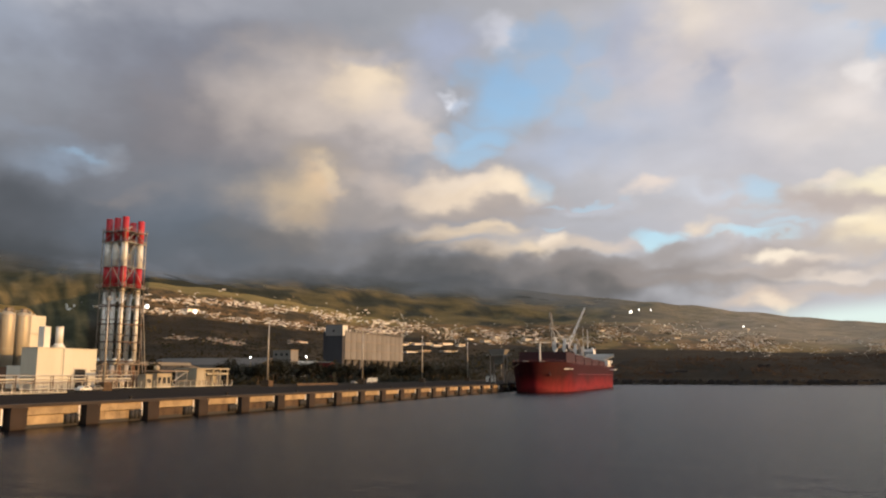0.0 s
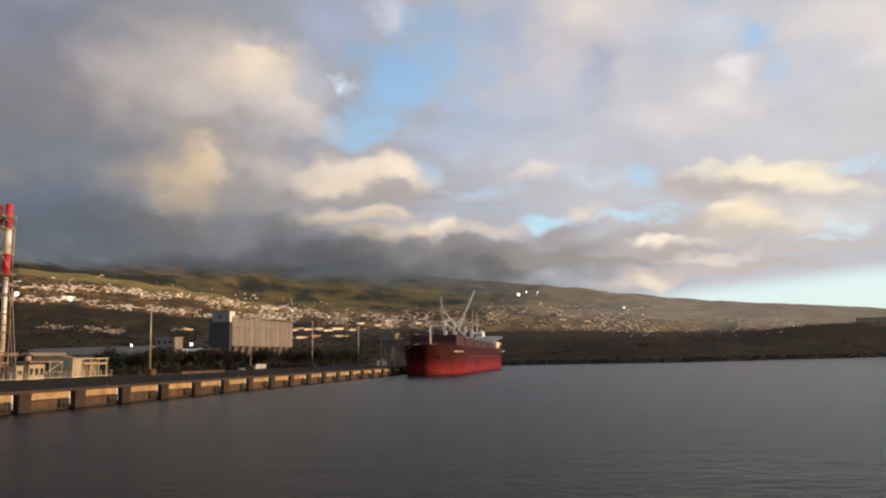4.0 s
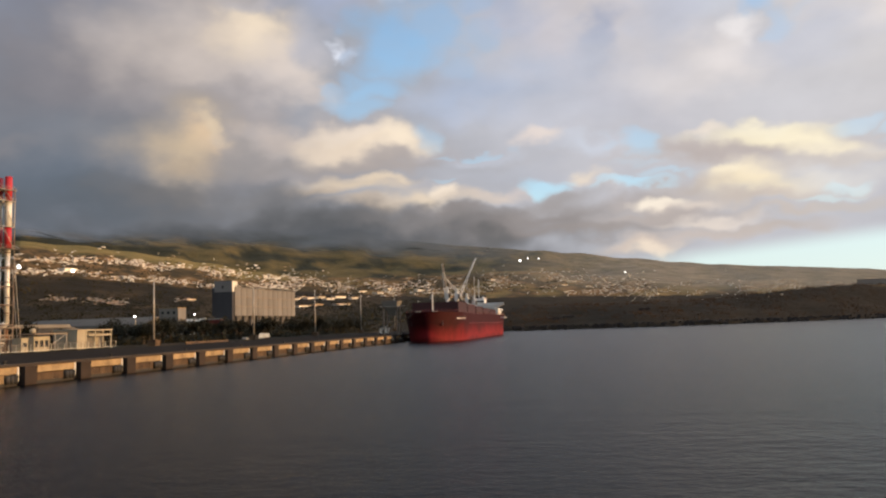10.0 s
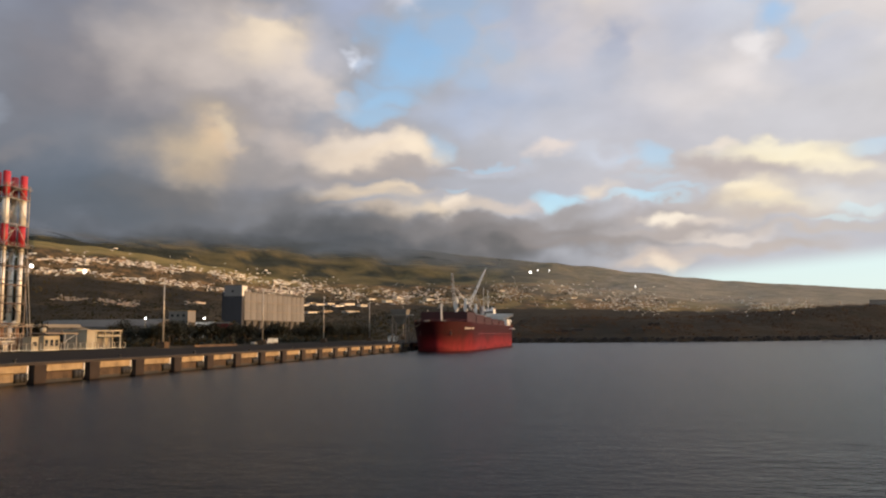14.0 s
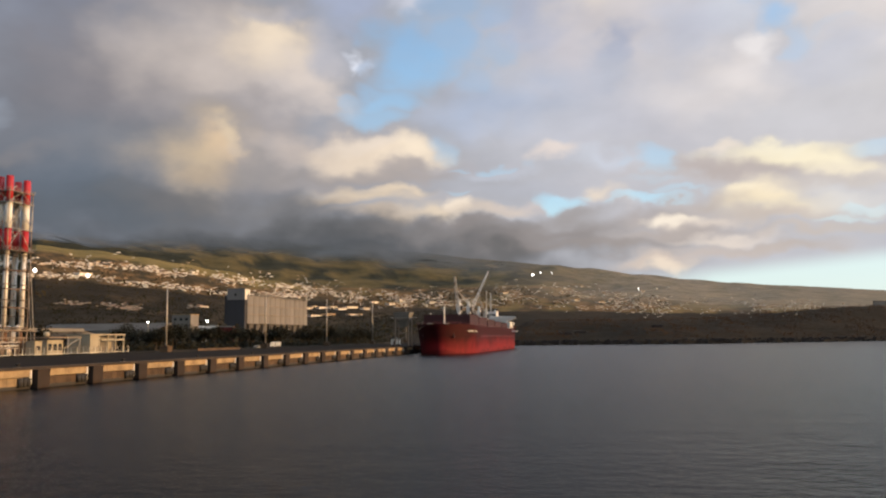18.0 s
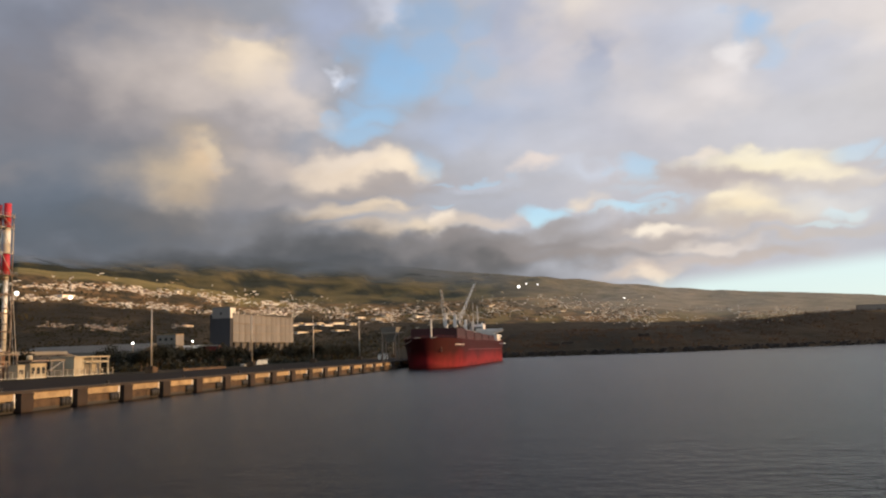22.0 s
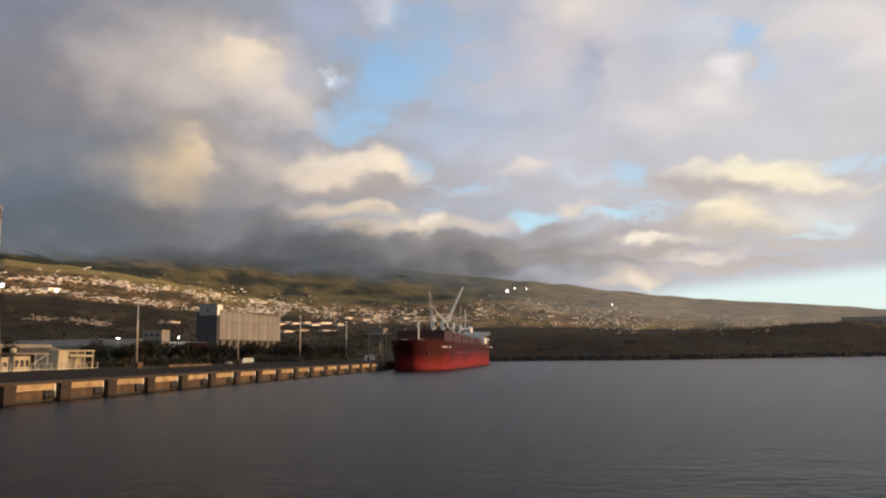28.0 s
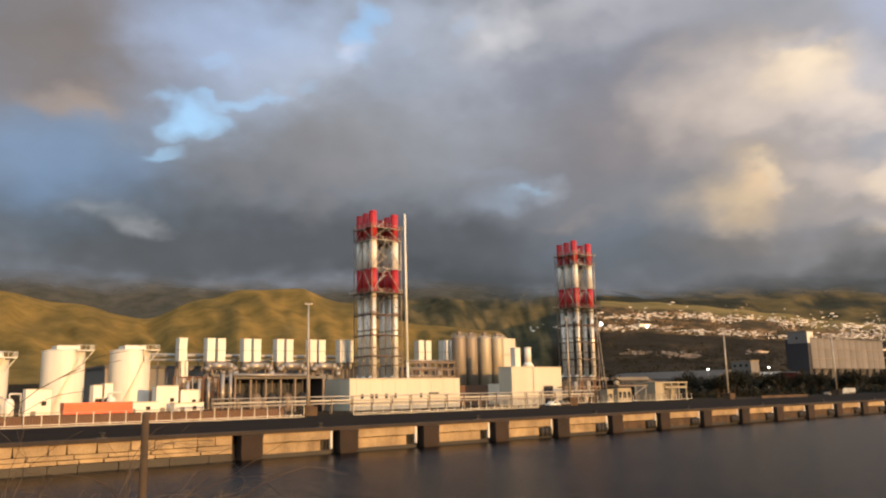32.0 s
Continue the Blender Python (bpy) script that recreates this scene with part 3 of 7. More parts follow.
def water_material():
    m = bpy.data.materials.new("harbour_water")
    m.use_nodes = True
    nt = m.node_tree
    b = nt.nodes["Principled BSDF"]
    b.inputs["Base Color"].default_value = (0.003, 0.004, 0.005, 1)
    b.inputs["Roughness"].default_value = 0.26
    b.inputs["Specular IOR Level"].default_value = 0.115
    b.inputs["IOR"].default_value = 1.33
    geo = nt.nodes.new("ShaderNodeNewGeometry")
    # the longer ripples die away in the lee of the quay
    split = nt.nodes.new("ShaderNodeSeparateXYZ")
    nt.links.new(geo.outputs["Position"], split.inputs[0])
    lee_ = nt.nodes.new("ShaderNodeMapRange")
    lee_.inputs[1].default_value, lee_.inputs[2].default_value, lee_.inputs[3].default_value, lee_.inputs[4].default_value = -45.0, 15.0, 0.45, 1.0
    nt.links.new(split.outputs[0], lee_.inputs[0])
    last = None
    for scale, stretch, strength, dist, even in ((0.16, (0.4, 1, 1), 0.25, 2.0, False), (0.85, (0.65, 1, 1), 1.0, 0.34, False), (2.2, (1.0, 1, 1), 1.0, 0.19, False), (7.0, (0.8, 1, 1), 1.0, 0.02, True)):
        mp = nt.nodes.new("ShaderNodeMapping")
        mp.inputs["Scale"].default_value = stretch
        mp.inputs["Rotation"].default_value = (0, 0, -0.12)
        n = nt.nodes.new("ShaderNodeTexNoise")
        n.inputs["Scale"].default_value, n.inputs["Detail"].default_value = scale, 3
        bp = nt.nodes.new("ShaderNodeBump")
        bp.inputs["Strength"].default_value, bp.inputs["Distance"].default_value = strength, dist
        tall = nt.nodes.new("ShaderNodeMath")
        tall.operation = "MULTIPLY"
        nt.links.new(geo.outputs["Position"], mp.inputs[0])
        nt.links.new(mp.outputs[0], n.inputs["Vector"])
        nt.links.new(n.outputs["Fac"], tall.inputs[0])
        tall.inputs[1].default_value = 1.0
        if not even:
            nt.links.new(lee_.outputs[0], tall.inputs[1])
        nt.links.new(tall.outputs[0], bp.inputs["Height"])
        if last:
            nt.links.new(last.outputs[0], bp.inputs["Normal"])
        last = bp
    nt.links.new(last.outputs[0], b.inputs["Normal"])
    return m


def land_material():
    """Dry grass, woods and bare earth by the terrain's cover, with cloud shade and haze painted in; the summits turn
    transparent for mist.
    """
    m = bpy.data.materials.new("hill_land")
    m.use_nodes = True
    nt = m.node_tree
    b = nt.nodes["Principled BSDF"]
    b.inputs["Roughness"].default_value = 0.95
    b.inputs["Specular IOR Level"].default_value = 0.1
    at = nt.nodes.new("ShaderNodeAttribute")
    at.attribute_name = "cover"
    geo = nt.nodes.new("ShaderNodeNewGeometry")
    fields = nt.nodes.new("ShaderNodeTexNoise")
    fields.inputs["Scale"].default_value, fields.inputs["Detail"].default_value = 0.012, 8
    fields.inputs["Roughness"].default_value = 0.7
    nt.links.new(geo.outputs["Position"], fields.inputs["Vector"])
    rng = nt.nodes.new("ShaderNodeMapRange")
    rng.inputs[1].default_value, rng.inputs[2].default_value = 0.38, 0.62
    nt.links.new(fields.outputs["Fac"], rng.inputs[0])
    dark = nt.nodes.new("ShaderNodeMix")
    dark.data_type = "RGBA"
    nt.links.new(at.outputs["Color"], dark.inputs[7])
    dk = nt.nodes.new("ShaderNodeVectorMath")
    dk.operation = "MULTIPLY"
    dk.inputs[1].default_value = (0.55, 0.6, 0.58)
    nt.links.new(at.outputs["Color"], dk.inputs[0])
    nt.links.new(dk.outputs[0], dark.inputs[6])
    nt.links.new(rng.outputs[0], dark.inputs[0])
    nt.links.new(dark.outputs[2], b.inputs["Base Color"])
    bp = nt.nodes.new("ShaderNodeBump")
    bp.inputs["Strength"].default_value, bp.inputs["Distance"].default_value = 0.7, 14
    nt.links.new(fields.outputs["Fac"], bp.inputs["Height"])
    nt.links.new(bp.outputs[0], b.inputs["Normal"])
    # mist is imitated by making the summits transparent per vertex
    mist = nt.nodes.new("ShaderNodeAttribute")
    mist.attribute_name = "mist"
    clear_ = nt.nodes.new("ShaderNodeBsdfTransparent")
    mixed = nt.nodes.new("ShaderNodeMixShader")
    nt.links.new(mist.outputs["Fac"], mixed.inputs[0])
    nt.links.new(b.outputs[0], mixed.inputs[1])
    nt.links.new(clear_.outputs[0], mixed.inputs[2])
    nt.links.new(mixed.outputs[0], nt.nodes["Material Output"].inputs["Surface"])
    return m


def hull_material():
    """Red hull paint by height: dark at the bulwark, brighter red towards the waterline."""
    m = material("hull_paint", (0.1, 0.01, 0.01), 0.65, scale=0.35, streak=True, bump=0.1, spec=0.18)
    nt = m.node_tree
    geo = nt.nodes.new("ShaderNodeNewGeometry")
    split = nt.nodes.new("ShaderNodeSeparateXYZ")
    nt.links.new(geo.outputs["Position"], split.inputs[0])
    n = nt.nodes.new("ShaderNodeTexNoise")
    n.inputs["Scale"].default_value, n.inputs["Detail"].default_value = 0.09, 5
    nt.links.new(geo.outputs["Position"], n.inputs["Vector"])
    sway = nt.nodes.new("ShaderNodeMath")
    sway.operation = "MULTIPLY_ADD"
    sway.inputs[1].default_value = 7.0
    nt.links.new(n.outputs["Fac"], sway.inputs[0])
    nt.links.new(split.outputs[2], sway.inputs[2])
    rng = nt.nodes.new("ShaderNodeMapRange")
    rng.inputs[1].default_value, rng.inputs[2].default_value = 3.5, 16.5
    nt.links.new(sway.outputs[0], rng.inputs[0])
    cr = nt.nodes.new("ShaderNodeValToRGB")
    stops = ((0.0, (0.11, 0.008, 0.011)), (0.12, (0.2, 0.015, 0.019)), (0.3, (0.14, 0.008, 0.012)), (0.46, (0.08, 0.0035, 0.006)), (0.64, (0.036, 0.0018, 0.0035)))
    while len(cr.color_ramp.elements) < len(stops):
        cr.color_ramp.elements.new(0.5)
    for e, (at, c) in zip(cr.color_ramp.elements, stops):
        e.position, e.color = at, (*c, 1)
    nt.links.new(rng.outputs[0], cr.inputs[0])
    bsdf = nt.nodes["Principled BSDF"]
    wear = nt.nodes.new("ShaderNodeMix")
    wear.data_type, wear.blend_type = "RGBA", "MULTIPLY"
    wear.inputs[0].default_value = 0.6
    nt.links.new(cr.outputs[0], wear.inputs[6])
    rust = nt.nodes.new("ShaderNodeTexNoise")
    rust.inputs["Scale"].default_value, rust.inputs["Detail"].default_value = 0.5, 6
    mp = nt.nodes.new("ShaderNodeMapping")
    mp.inputs["Scale"].default_value = (1, 1, 0.15)
    nt.links.new(geo.outputs["Position"], mp.inputs[0])
    nt.links.new(mp.outputs[0], rust.inputs["Vector"])
    light = nt.nodes.new("ShaderNodeMapRange")
    light.inputs[1].default_value, light.inputs[2].default_value, light.inputs[3].default_value, light.inputs[4].default_value = 0.3, 0.7, 0.55, 1.2
    nt.links.new(rust.outputs["Fac"], light.inputs[0])
    nt.links.new(light.outputs[0], wear.inputs[7])
    nt.links.new(wear.outputs[2], bsdf.inputs["Base Color"])
    return m


HULL = hull_material()
WATER = water_material()
LAND = land_material()


# ---- building helpers ----
class Shape:
    """Collects boxes, tubes and sheets into one mesh."""

    def __init__(self):
        self.v, self.f = [], []

    def add(self, verts, faces):
        o = len(self.v)
        self.v += [tuple(p) for p in verts]
        self.f += [tuple(o + i for i in f) for f in faces]
        return self

    def box(self, x0, x1, y0, y1, z0, z1):
        v = [(x, y, z) for z in (z0, z1) for y in (y0, y1) for x in (x0, x1)]
        return self.add(v, [(0, 2, 3, 1), (4, 5, 7, 6), (0, 1, 5, 4), (1, 3, 7, 5), (3, 2, 6, 7), (2, 0, 4, 6)])

    def tube(self, a, b, ra, rb=None, n=10, caps=True):
        a, b, rb = Vector(a), Vector(b), ra if rb is None else rb
        d = (b - a).normalized()
        u = d.cross(Vector((0, 0, 1)) if abs(d.z) < 0.9 else Vector((1, 0, 0))).normalized()
        w = d.cross(u)
        ring = [(math.cos(2 * math.pi * i / n), math.sin(2 * math.pi * i / n)) for i in range(n)]
        v = [a + (u * c + w * s) * ra for c, s in ring] + [b + (u * c + w * s) * rb for c, s in ring]
        f = [(i, (i + 1) % n, n + (i + 1) % n, n + i) for i in range(n)]
        if caps:
            f += [tuple(range(n))[::-1], tuple(range(n, 2 * n))]
        return self.add(v, f)

    def path(self, points, r, n=8):
        for a, b in zip(points, points[1:]):
            self.tube(a, b, r, n=n)
        return self

    def lathe(self, x, y, profile, n=24):
        """A round body from (radius, z) pairs, bottom to top."""
        v = [(x + r * math.cos(2 * math.pi * i / n), y + r * math.sin(2 * math.pi * i / n), z) for r, z in profile for i in range(n)]
        f = [(k * n + i, k * n + (i + 1) % n, (k + 1) * n + (i + 1) % n, (k + 1) * n + i) for k in range(len(profile) - 1) for i in range(n)]
        f += [tuple(range(n))[::-1], tuple(range((len(profile) - 1) * n, len(profile) * n))]
        return self.add(v, f)

    def gable(self, x0, x1, y0, y1, z0, z1, along="y", over=0.4):
        """A pitched roof slab."""
        if along == "y":
            xm = (x0 + x1) / 2
            v = [(x0 - over, y0 - over, z0), (xm, y0 - over, z1), (x1 + over, y0 - over, z0), (x0 - over, y1 + over, z0), (xm, y1 + over, z1), (x1 + over, y1 + over, z0)]
        else:
            ym = (y0 + y1) / 2
            v = [(x0 - over, y1 + over, z0), (x0 - over, ym, z1), (x0 - over, y0 - over, z0), (x1 + over, y1 + over, z0), (x1 + over, ym, z1), (x1 + over, y0 - over, z0)]
        return self.add(v, [(0, 2, 1), (3, 4, 5), (0, 1, 4, 3), (1, 2, 5, 4), (2, 0, 3, 5)])

    def mesh(self, name, mat, smooth=False):
        me = bpy.data.meshes.new(name)
        me.from_pydata(self.v, [], self.f)
        me.materials.append(mat)
        if smooth:
            me.polygons.foreach_set("use_smooth", [True] * len(me.polygons))
        me.update()
        return me


def thing(name, x, y, z, label, category, group="", turn=0.0, kind=""):
    ob = new(name)
    ob.empty_display_size = 0.5
    ob.matrix_world = pose(x, y, z, 0, 0, turn)
    return tagged(ob, label, category, group, kind)


def part(name, shape, mat, parent, label="", smooth=False):
    ob = new(name, shape.mesh(name, mat, smooth))
    ob.parent = parent
    return tagged(ob, label)


def solo(name, shape, mat, label, category, kind="", smooth=False, group=""):
    return tagged(new(name, shape.mesh(name, mat, smooth)), label, category, group, kind)


def smoothstep(a, b, x):
    t = min(1.0, max(0.0, (x - a) / (b - a)))
    return t * t * (3 - 2 * t)


def fbm(x, y, octaves=4):
    return noise.fractal(Vector((x, y, 0.37)), 1.0, 2.0, octaves)

# ---- ground, hills, water ----
QUAY_X, QUAY_Z = -97.0, 3.52
SHORE_Y = 640.0


def ramp(x, pairs):
    """Smooth curve through a few (x, value) pairs."""
    if x <= pairs[0][0]:
        return pairs[0][1]
    for (a, u), (b, v) in zip(pairs, pairs[1:]):
        if x <= b:
            return u + (v - u) * smoothstep(a, b, x)
    return pairs[-1][1]


RIDGE = ((-100, 7.8), (-75, 8.4), (-53, 8.2), (-44, 7.6), (-36, 7.0), (-27, 7.1), (-20, 6.4), (-15, 5.95), (-8.3, 5.2), (-5, 4.9), (-2.6, 4.62), (1, 4.1), (4.5, 3.6), (7, 3.35), (9.9, 3.1), (13.2, 2.8), (18, 2.33), (25, 1.8), (35, 1.0), (60, 0.4))
SLOPE = ((-60, 3.0), (-50, 4.4), (-43, 6.0), (-39.5, 6.1), (-36, 5.8), (-33.4, 5.45), (-30.7, 5.1), (-28.4, 4.65), (-25, 4.0), (-22, 3.6), (-15, 3.3), (-8, 3.5), (0, 2.9), (8, 2.2), (20, 1.4), (40, 0.6))
NEAR = ((-105, 6.4), (-92, 7.2), (-80, 6.8), (-75.5, 6.1), (-71, 5.2), (-67, 6.6), (-64.5, 7.2), (-61, 7.35), (-57.5, 6.3), (-52, 4.7), (-47, 4.2), (-44, 1.5), (-40, 0.0))
SPUR = ((-58, 0.0), (-54, 5.9), (-50.5, 6.6), (-47.5, 6.0), (-44.5, 4.6), (-42, 0.0))
# the two streets of houses on the slope
UPPER = ((-46, 4.7), (-40, 4.9), (-34.5, 4.75), (-30.7, 4.4), (-26.8, 3.95), (-23.6, 3.5), (-18, 3.0))
LOWER = ((-46, 4.1), (-39.2, 4.1), (-36.5, 4.0), (-32.6, 3.6), (-28.7, 3.2), (-25, 2.95), (-18.8, 2.5), (-14.8, 2.2), (-10.9, 1.95), (0, 1.75), (10, 1.5))


def height_angle(az, r):
    """How high the land stands above the level of the eye, in degrees, at a bearing and distance."""
    gully = fbm(az * 0.22, r * 0.0009, 5)
    far = ramp(az, RIDGE)
    mid = ramp(az, SLOPE)
    e = mid * smoothstep(600, 2500, r) ** 0.9 + (far - mid) * smoothstep(2750, 4300, r)
    e -= 0.45 * smoothstep(2520, 2800, r) * smoothstep(3300, 2900, r) * smoothstep(-20, -26, az)
    e += 0.12 * gully * smoothstep(1200, 2000, r)
    folds = abs(fbm(az * 0.16 + 3, r * 0.0016, 4))
    e += (0.2 - 0.65 * folds) * smoothstep(2800, 3300, r) * smoothstep(4300, 3700, r) * smoothstep(14, -6, az)
    near = ramp(az, NEAR)
    if near > 0:
        cut = 1.15 * abs(fbm(az * 0.3 + 2 + r * 0.0012, r * 0.0007 - az * 0.12, 4)) + 0.14 * fbm(az * 1.1, r * 0.004, 3)
        e = max(e * smoothstep(2600, 3400, r), near * smoothstep(650, 2100, r) * (1 - smoothstep(2150, 2900, r)) - cut * smoothstep(900, 1500, r) * smoothstep(2250, 1700, r))
    spur = ramp(az, SPUR)
    if spur > 0:
        e = max(e, (spur - 0.9 * abs(fbm(az * 0.5, r * 0.002, 4))) * smoothstep(2500, 3300, r))
    return e


def shore(x):
    return SHORE_Y + 9 * noise.noise(Vector((x * 0.012, 1.7, 0))) + 0.04 * (x + 60) + 0.7 * max(0.0, x - 45)


def land_height(x, y):
    r, az = math.hypot(x, y), math.degrees(math.atan2(x, y))
    west = smoothstep(-100, -112, x)
    z = -6 + (QUAY_Z - 0.15 + 6) * west
    d = y - shore(x)
    if x > -130 and d > -30:
        bank = -6 + 9.0 * smoothstep(-14, 6, d) + 5.5 * smoothstep(8, 50, d) + (12.5 + 14 * smoothstep(60, 260, x)) * smoothstep(30, 160, d)
        bank += (1.6 * fbm(x * 0.02, y * 0.02) + 0.8 * fbm(x * 0.09, y * 0.09)) * smoothstep(0, 40, d)
        z = max(z, bank * smoothstep(-130, -90, x) + z * (1 - smoothstep(-130, -90, x)))
    if r > 640 and (y > 0 or x < -300) and (x < -100 or d > 40):
        z = max(z, 8 + r * math.tan(radians(height_angle(az, r))) - 4.5 * (1 - smoothstep(650, 900, r)))
    return z


def build_ground():
    azs = [-180 + 4 * i for i in range(20)] + [-100 + 0.35 * i for i in range(400)] + [40 + 4 * i for i in range(35)]
    rs = [60 * 1.09**i for i in range(20)] + [340 + 12 * i for i in range(58)] + [1040 * 1.0205**i for i in range(74)]
    verts, cols, mist = [], [], []
    for r in rs:
        for a in azs:
            x, y = r * math.sin(radians(a)), r * math.cos(radians(a))
            z = land_height(x, y)
            if -175 < a < -100 or a > 100:
                z = min(z, -6) if x > -110 else z
            verts.append((x, y, z))
            e = math.degrees(math.atan2(z - 8, r))
            k = fbm(a * 0.35, e * 1.6 + 4, 5)
            grass = (0.29, 0.205, 0.075)
            wood = (0.05, 0.058, 0.03)
            low = (0.041, 0.03, 0.018)
            earth = (0.2, 0.125, 0.065)
            if a < -46 and e > 1.0 and r < 2900:
                c = Vector((0.3, 0.187, 0.05)).lerp(Vector((0.2, 0.136, 0.042)), smoothstep(-0.25, 0.45, fbm(a * 0.45, e * 0.6 + 4, 4)))
                c = c.lerp(Vector((0.13, 0.1, 0.045)), 0.25 * smoothstep(-56, -50, a))
            # low plain: dark colour also carries the shade of the clouds
            elif e < ramp(a, LOWER) - 0.22 + 0.12 * k or r < 1000:
                c = Vector(low).lerp(Vector(earth), (0.08 if a > -13 else 0.25) * smoothstep(0.1, 0.5, k)) * (0.7 if a > -13 and r < 1250 else 0.9)
            elif r < 2600:
                c = Vector((0.24, 0.138, 0.06)).lerp(Vector((0.072, 0.053, 0.028)), smoothstep(-0.3, 0.25, fbm(a * 1.1, e * 4.5 + 2, 4)))
                c = c.lerp(Vector(grass), smoothstep(0.75, 0.35, ramp(a, SLOPE) - e + 0.25 * k) * smoothstep(-18, -26, a))
                c = c.lerp(Vector(grass), smoothstep(0.0, 0.4, -k) * 0.5 * smoothstep(-24, -16, a))
            else:
                c = Vector((0.15, 0.11, 0.046)).lerp(Vector((0.042, 0.041, 0.026)), smoothstep(-0.3, 0.2, fbm(a * 0.45 + e * 1.3, e * 2.2 + 9, 5)))
            # upper slopes: woodland colour with cloud shade and far haze painted in
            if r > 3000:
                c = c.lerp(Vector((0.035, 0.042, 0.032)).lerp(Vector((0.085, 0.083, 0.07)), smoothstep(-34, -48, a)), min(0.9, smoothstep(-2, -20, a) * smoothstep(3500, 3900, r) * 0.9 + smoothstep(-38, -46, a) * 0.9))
            if -57 < a < -43 and 2500 < r < 3600:
                c = Vector((0.05, 0.05, 0.03)).lerp(Vector((0.15, 0.115, 0.055)), smoothstep(-0.2, 0.3, fbm(a * 1.5, e * 1.2, 3)))
            # haze painted on: land pales with distance towards the right
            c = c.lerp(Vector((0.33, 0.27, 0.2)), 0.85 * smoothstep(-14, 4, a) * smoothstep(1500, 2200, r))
            cols += [*c, 1.0]
            # transparency rising to the ridge line, painted in for cloud mist
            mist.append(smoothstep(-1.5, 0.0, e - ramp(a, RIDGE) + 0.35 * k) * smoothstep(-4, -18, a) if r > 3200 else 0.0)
    n = len(azs)
    faces = [(j * n + i, j * n + (i + 1) % n, (j + 1) * n + (i + 1) % n, (j + 1) * n + i) for j in range(len(rs) - 1) for i in range(n)]
    me = bpy.data.meshes.new("ground")
    me.from_pydata(verts, [], [f[::-1] for f in faces])
    me.materials.append(LAND)
    me.polygons.foreach_set("use_smooth", [True] * len(me.polygons))
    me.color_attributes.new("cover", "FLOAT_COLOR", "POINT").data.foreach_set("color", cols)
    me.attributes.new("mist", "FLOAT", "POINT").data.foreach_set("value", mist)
    me.update()
    return tagged(new("ground", me), "dry grassy hills and dark scrubland rising behind the harbour", "ground", kind="structure")


build_ground()
solo("water", Shape().add([(-4500, -4500, 0), (4500, -4500, 0), (4500, 4500, 0), (-4500, 4500, 0)], [(0, 1, 2, 3)]), WATER,
     "dark rippled harbour water reflecting an evening sky", "water", kind="structure")

# ---- quay wall and apron ----
BAY, BAY0, QUAY_END = 14.49, 45.2, 566.0
deck_shape = Shape().box(-147.4, QUAY_X - 1.3, -260, QUAY_END - 2, 2.0, QUAY_Z)
quay = thing("quay", 0, 0, 0, "weathered concrete quay wall with dark fender piers and asphalt apron", "quay", kind="structure")
part("apron", deck_shape, ASPHALT, quay, "dark worn asphalt apron")
part("core", Shape().box(-140, QUAY_X - 1.5, -260, QUAY_END - 2.5, -6, 1.9), WET, quay)
coping = Shape().box(QUAY_X - 1.3, QUAY_X + 0.05, -260, QUAY_END, 3.12, QUAY_Z + 0.06)
part("coping", coping, COPING, quay, "grimy worn concrete coping")

KERB = Shape()
for y0, y1 in ((-60, 84), (96, 152)):
    KERB.box(-147.9, -147.2, y0, y1, 3.3, 3.66)
solo("kerb", KERB, SHADE_CREAM, "pale concrete kerb along the foot of the fence", "kerb", kind="structure")


def bay_meshes():
    rnd = random.Random(4)
    out = []
    for v in range(5):
        # upper beam: a chamfered block with chipped lower edge
        up = Shape()
        x0, x1, y0, y1 = -1.4, -0.05, 3.95, 14.45
        n = 12
        for i in range(n):
            a, b = y0 + (y1 - y0) * i / n, y0 + (y1 - y0) * (i + 1) / n
            up.box(x0, x1 - 0.03 * rnd.random(), a, b, 1.95 + 0.06 * rnd.random(), 3.1)
        # lower panels and piers take darker browns than the beams
        low = Shape()
        for i in range(n - 2):
            a, b = y0 + (y1 - y0) * i / n, y0 + (y1 - y0) * (i + 1) / n
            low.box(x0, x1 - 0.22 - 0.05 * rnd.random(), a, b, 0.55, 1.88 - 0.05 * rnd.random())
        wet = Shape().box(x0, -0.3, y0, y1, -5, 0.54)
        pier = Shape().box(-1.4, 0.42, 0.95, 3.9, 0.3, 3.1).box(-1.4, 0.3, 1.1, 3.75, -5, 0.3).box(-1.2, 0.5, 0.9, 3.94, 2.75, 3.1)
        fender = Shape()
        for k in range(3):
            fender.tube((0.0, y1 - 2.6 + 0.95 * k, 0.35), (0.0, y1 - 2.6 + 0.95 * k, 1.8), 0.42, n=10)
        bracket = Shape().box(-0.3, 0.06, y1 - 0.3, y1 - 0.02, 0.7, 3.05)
        # back of the gap coloured near black to carry its shade
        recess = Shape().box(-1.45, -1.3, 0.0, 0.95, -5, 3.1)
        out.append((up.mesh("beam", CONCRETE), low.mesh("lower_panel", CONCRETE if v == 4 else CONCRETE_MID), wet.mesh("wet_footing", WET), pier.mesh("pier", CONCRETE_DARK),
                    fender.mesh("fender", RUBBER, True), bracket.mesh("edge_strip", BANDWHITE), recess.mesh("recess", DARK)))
    return out


BAYS = bay_meshes()
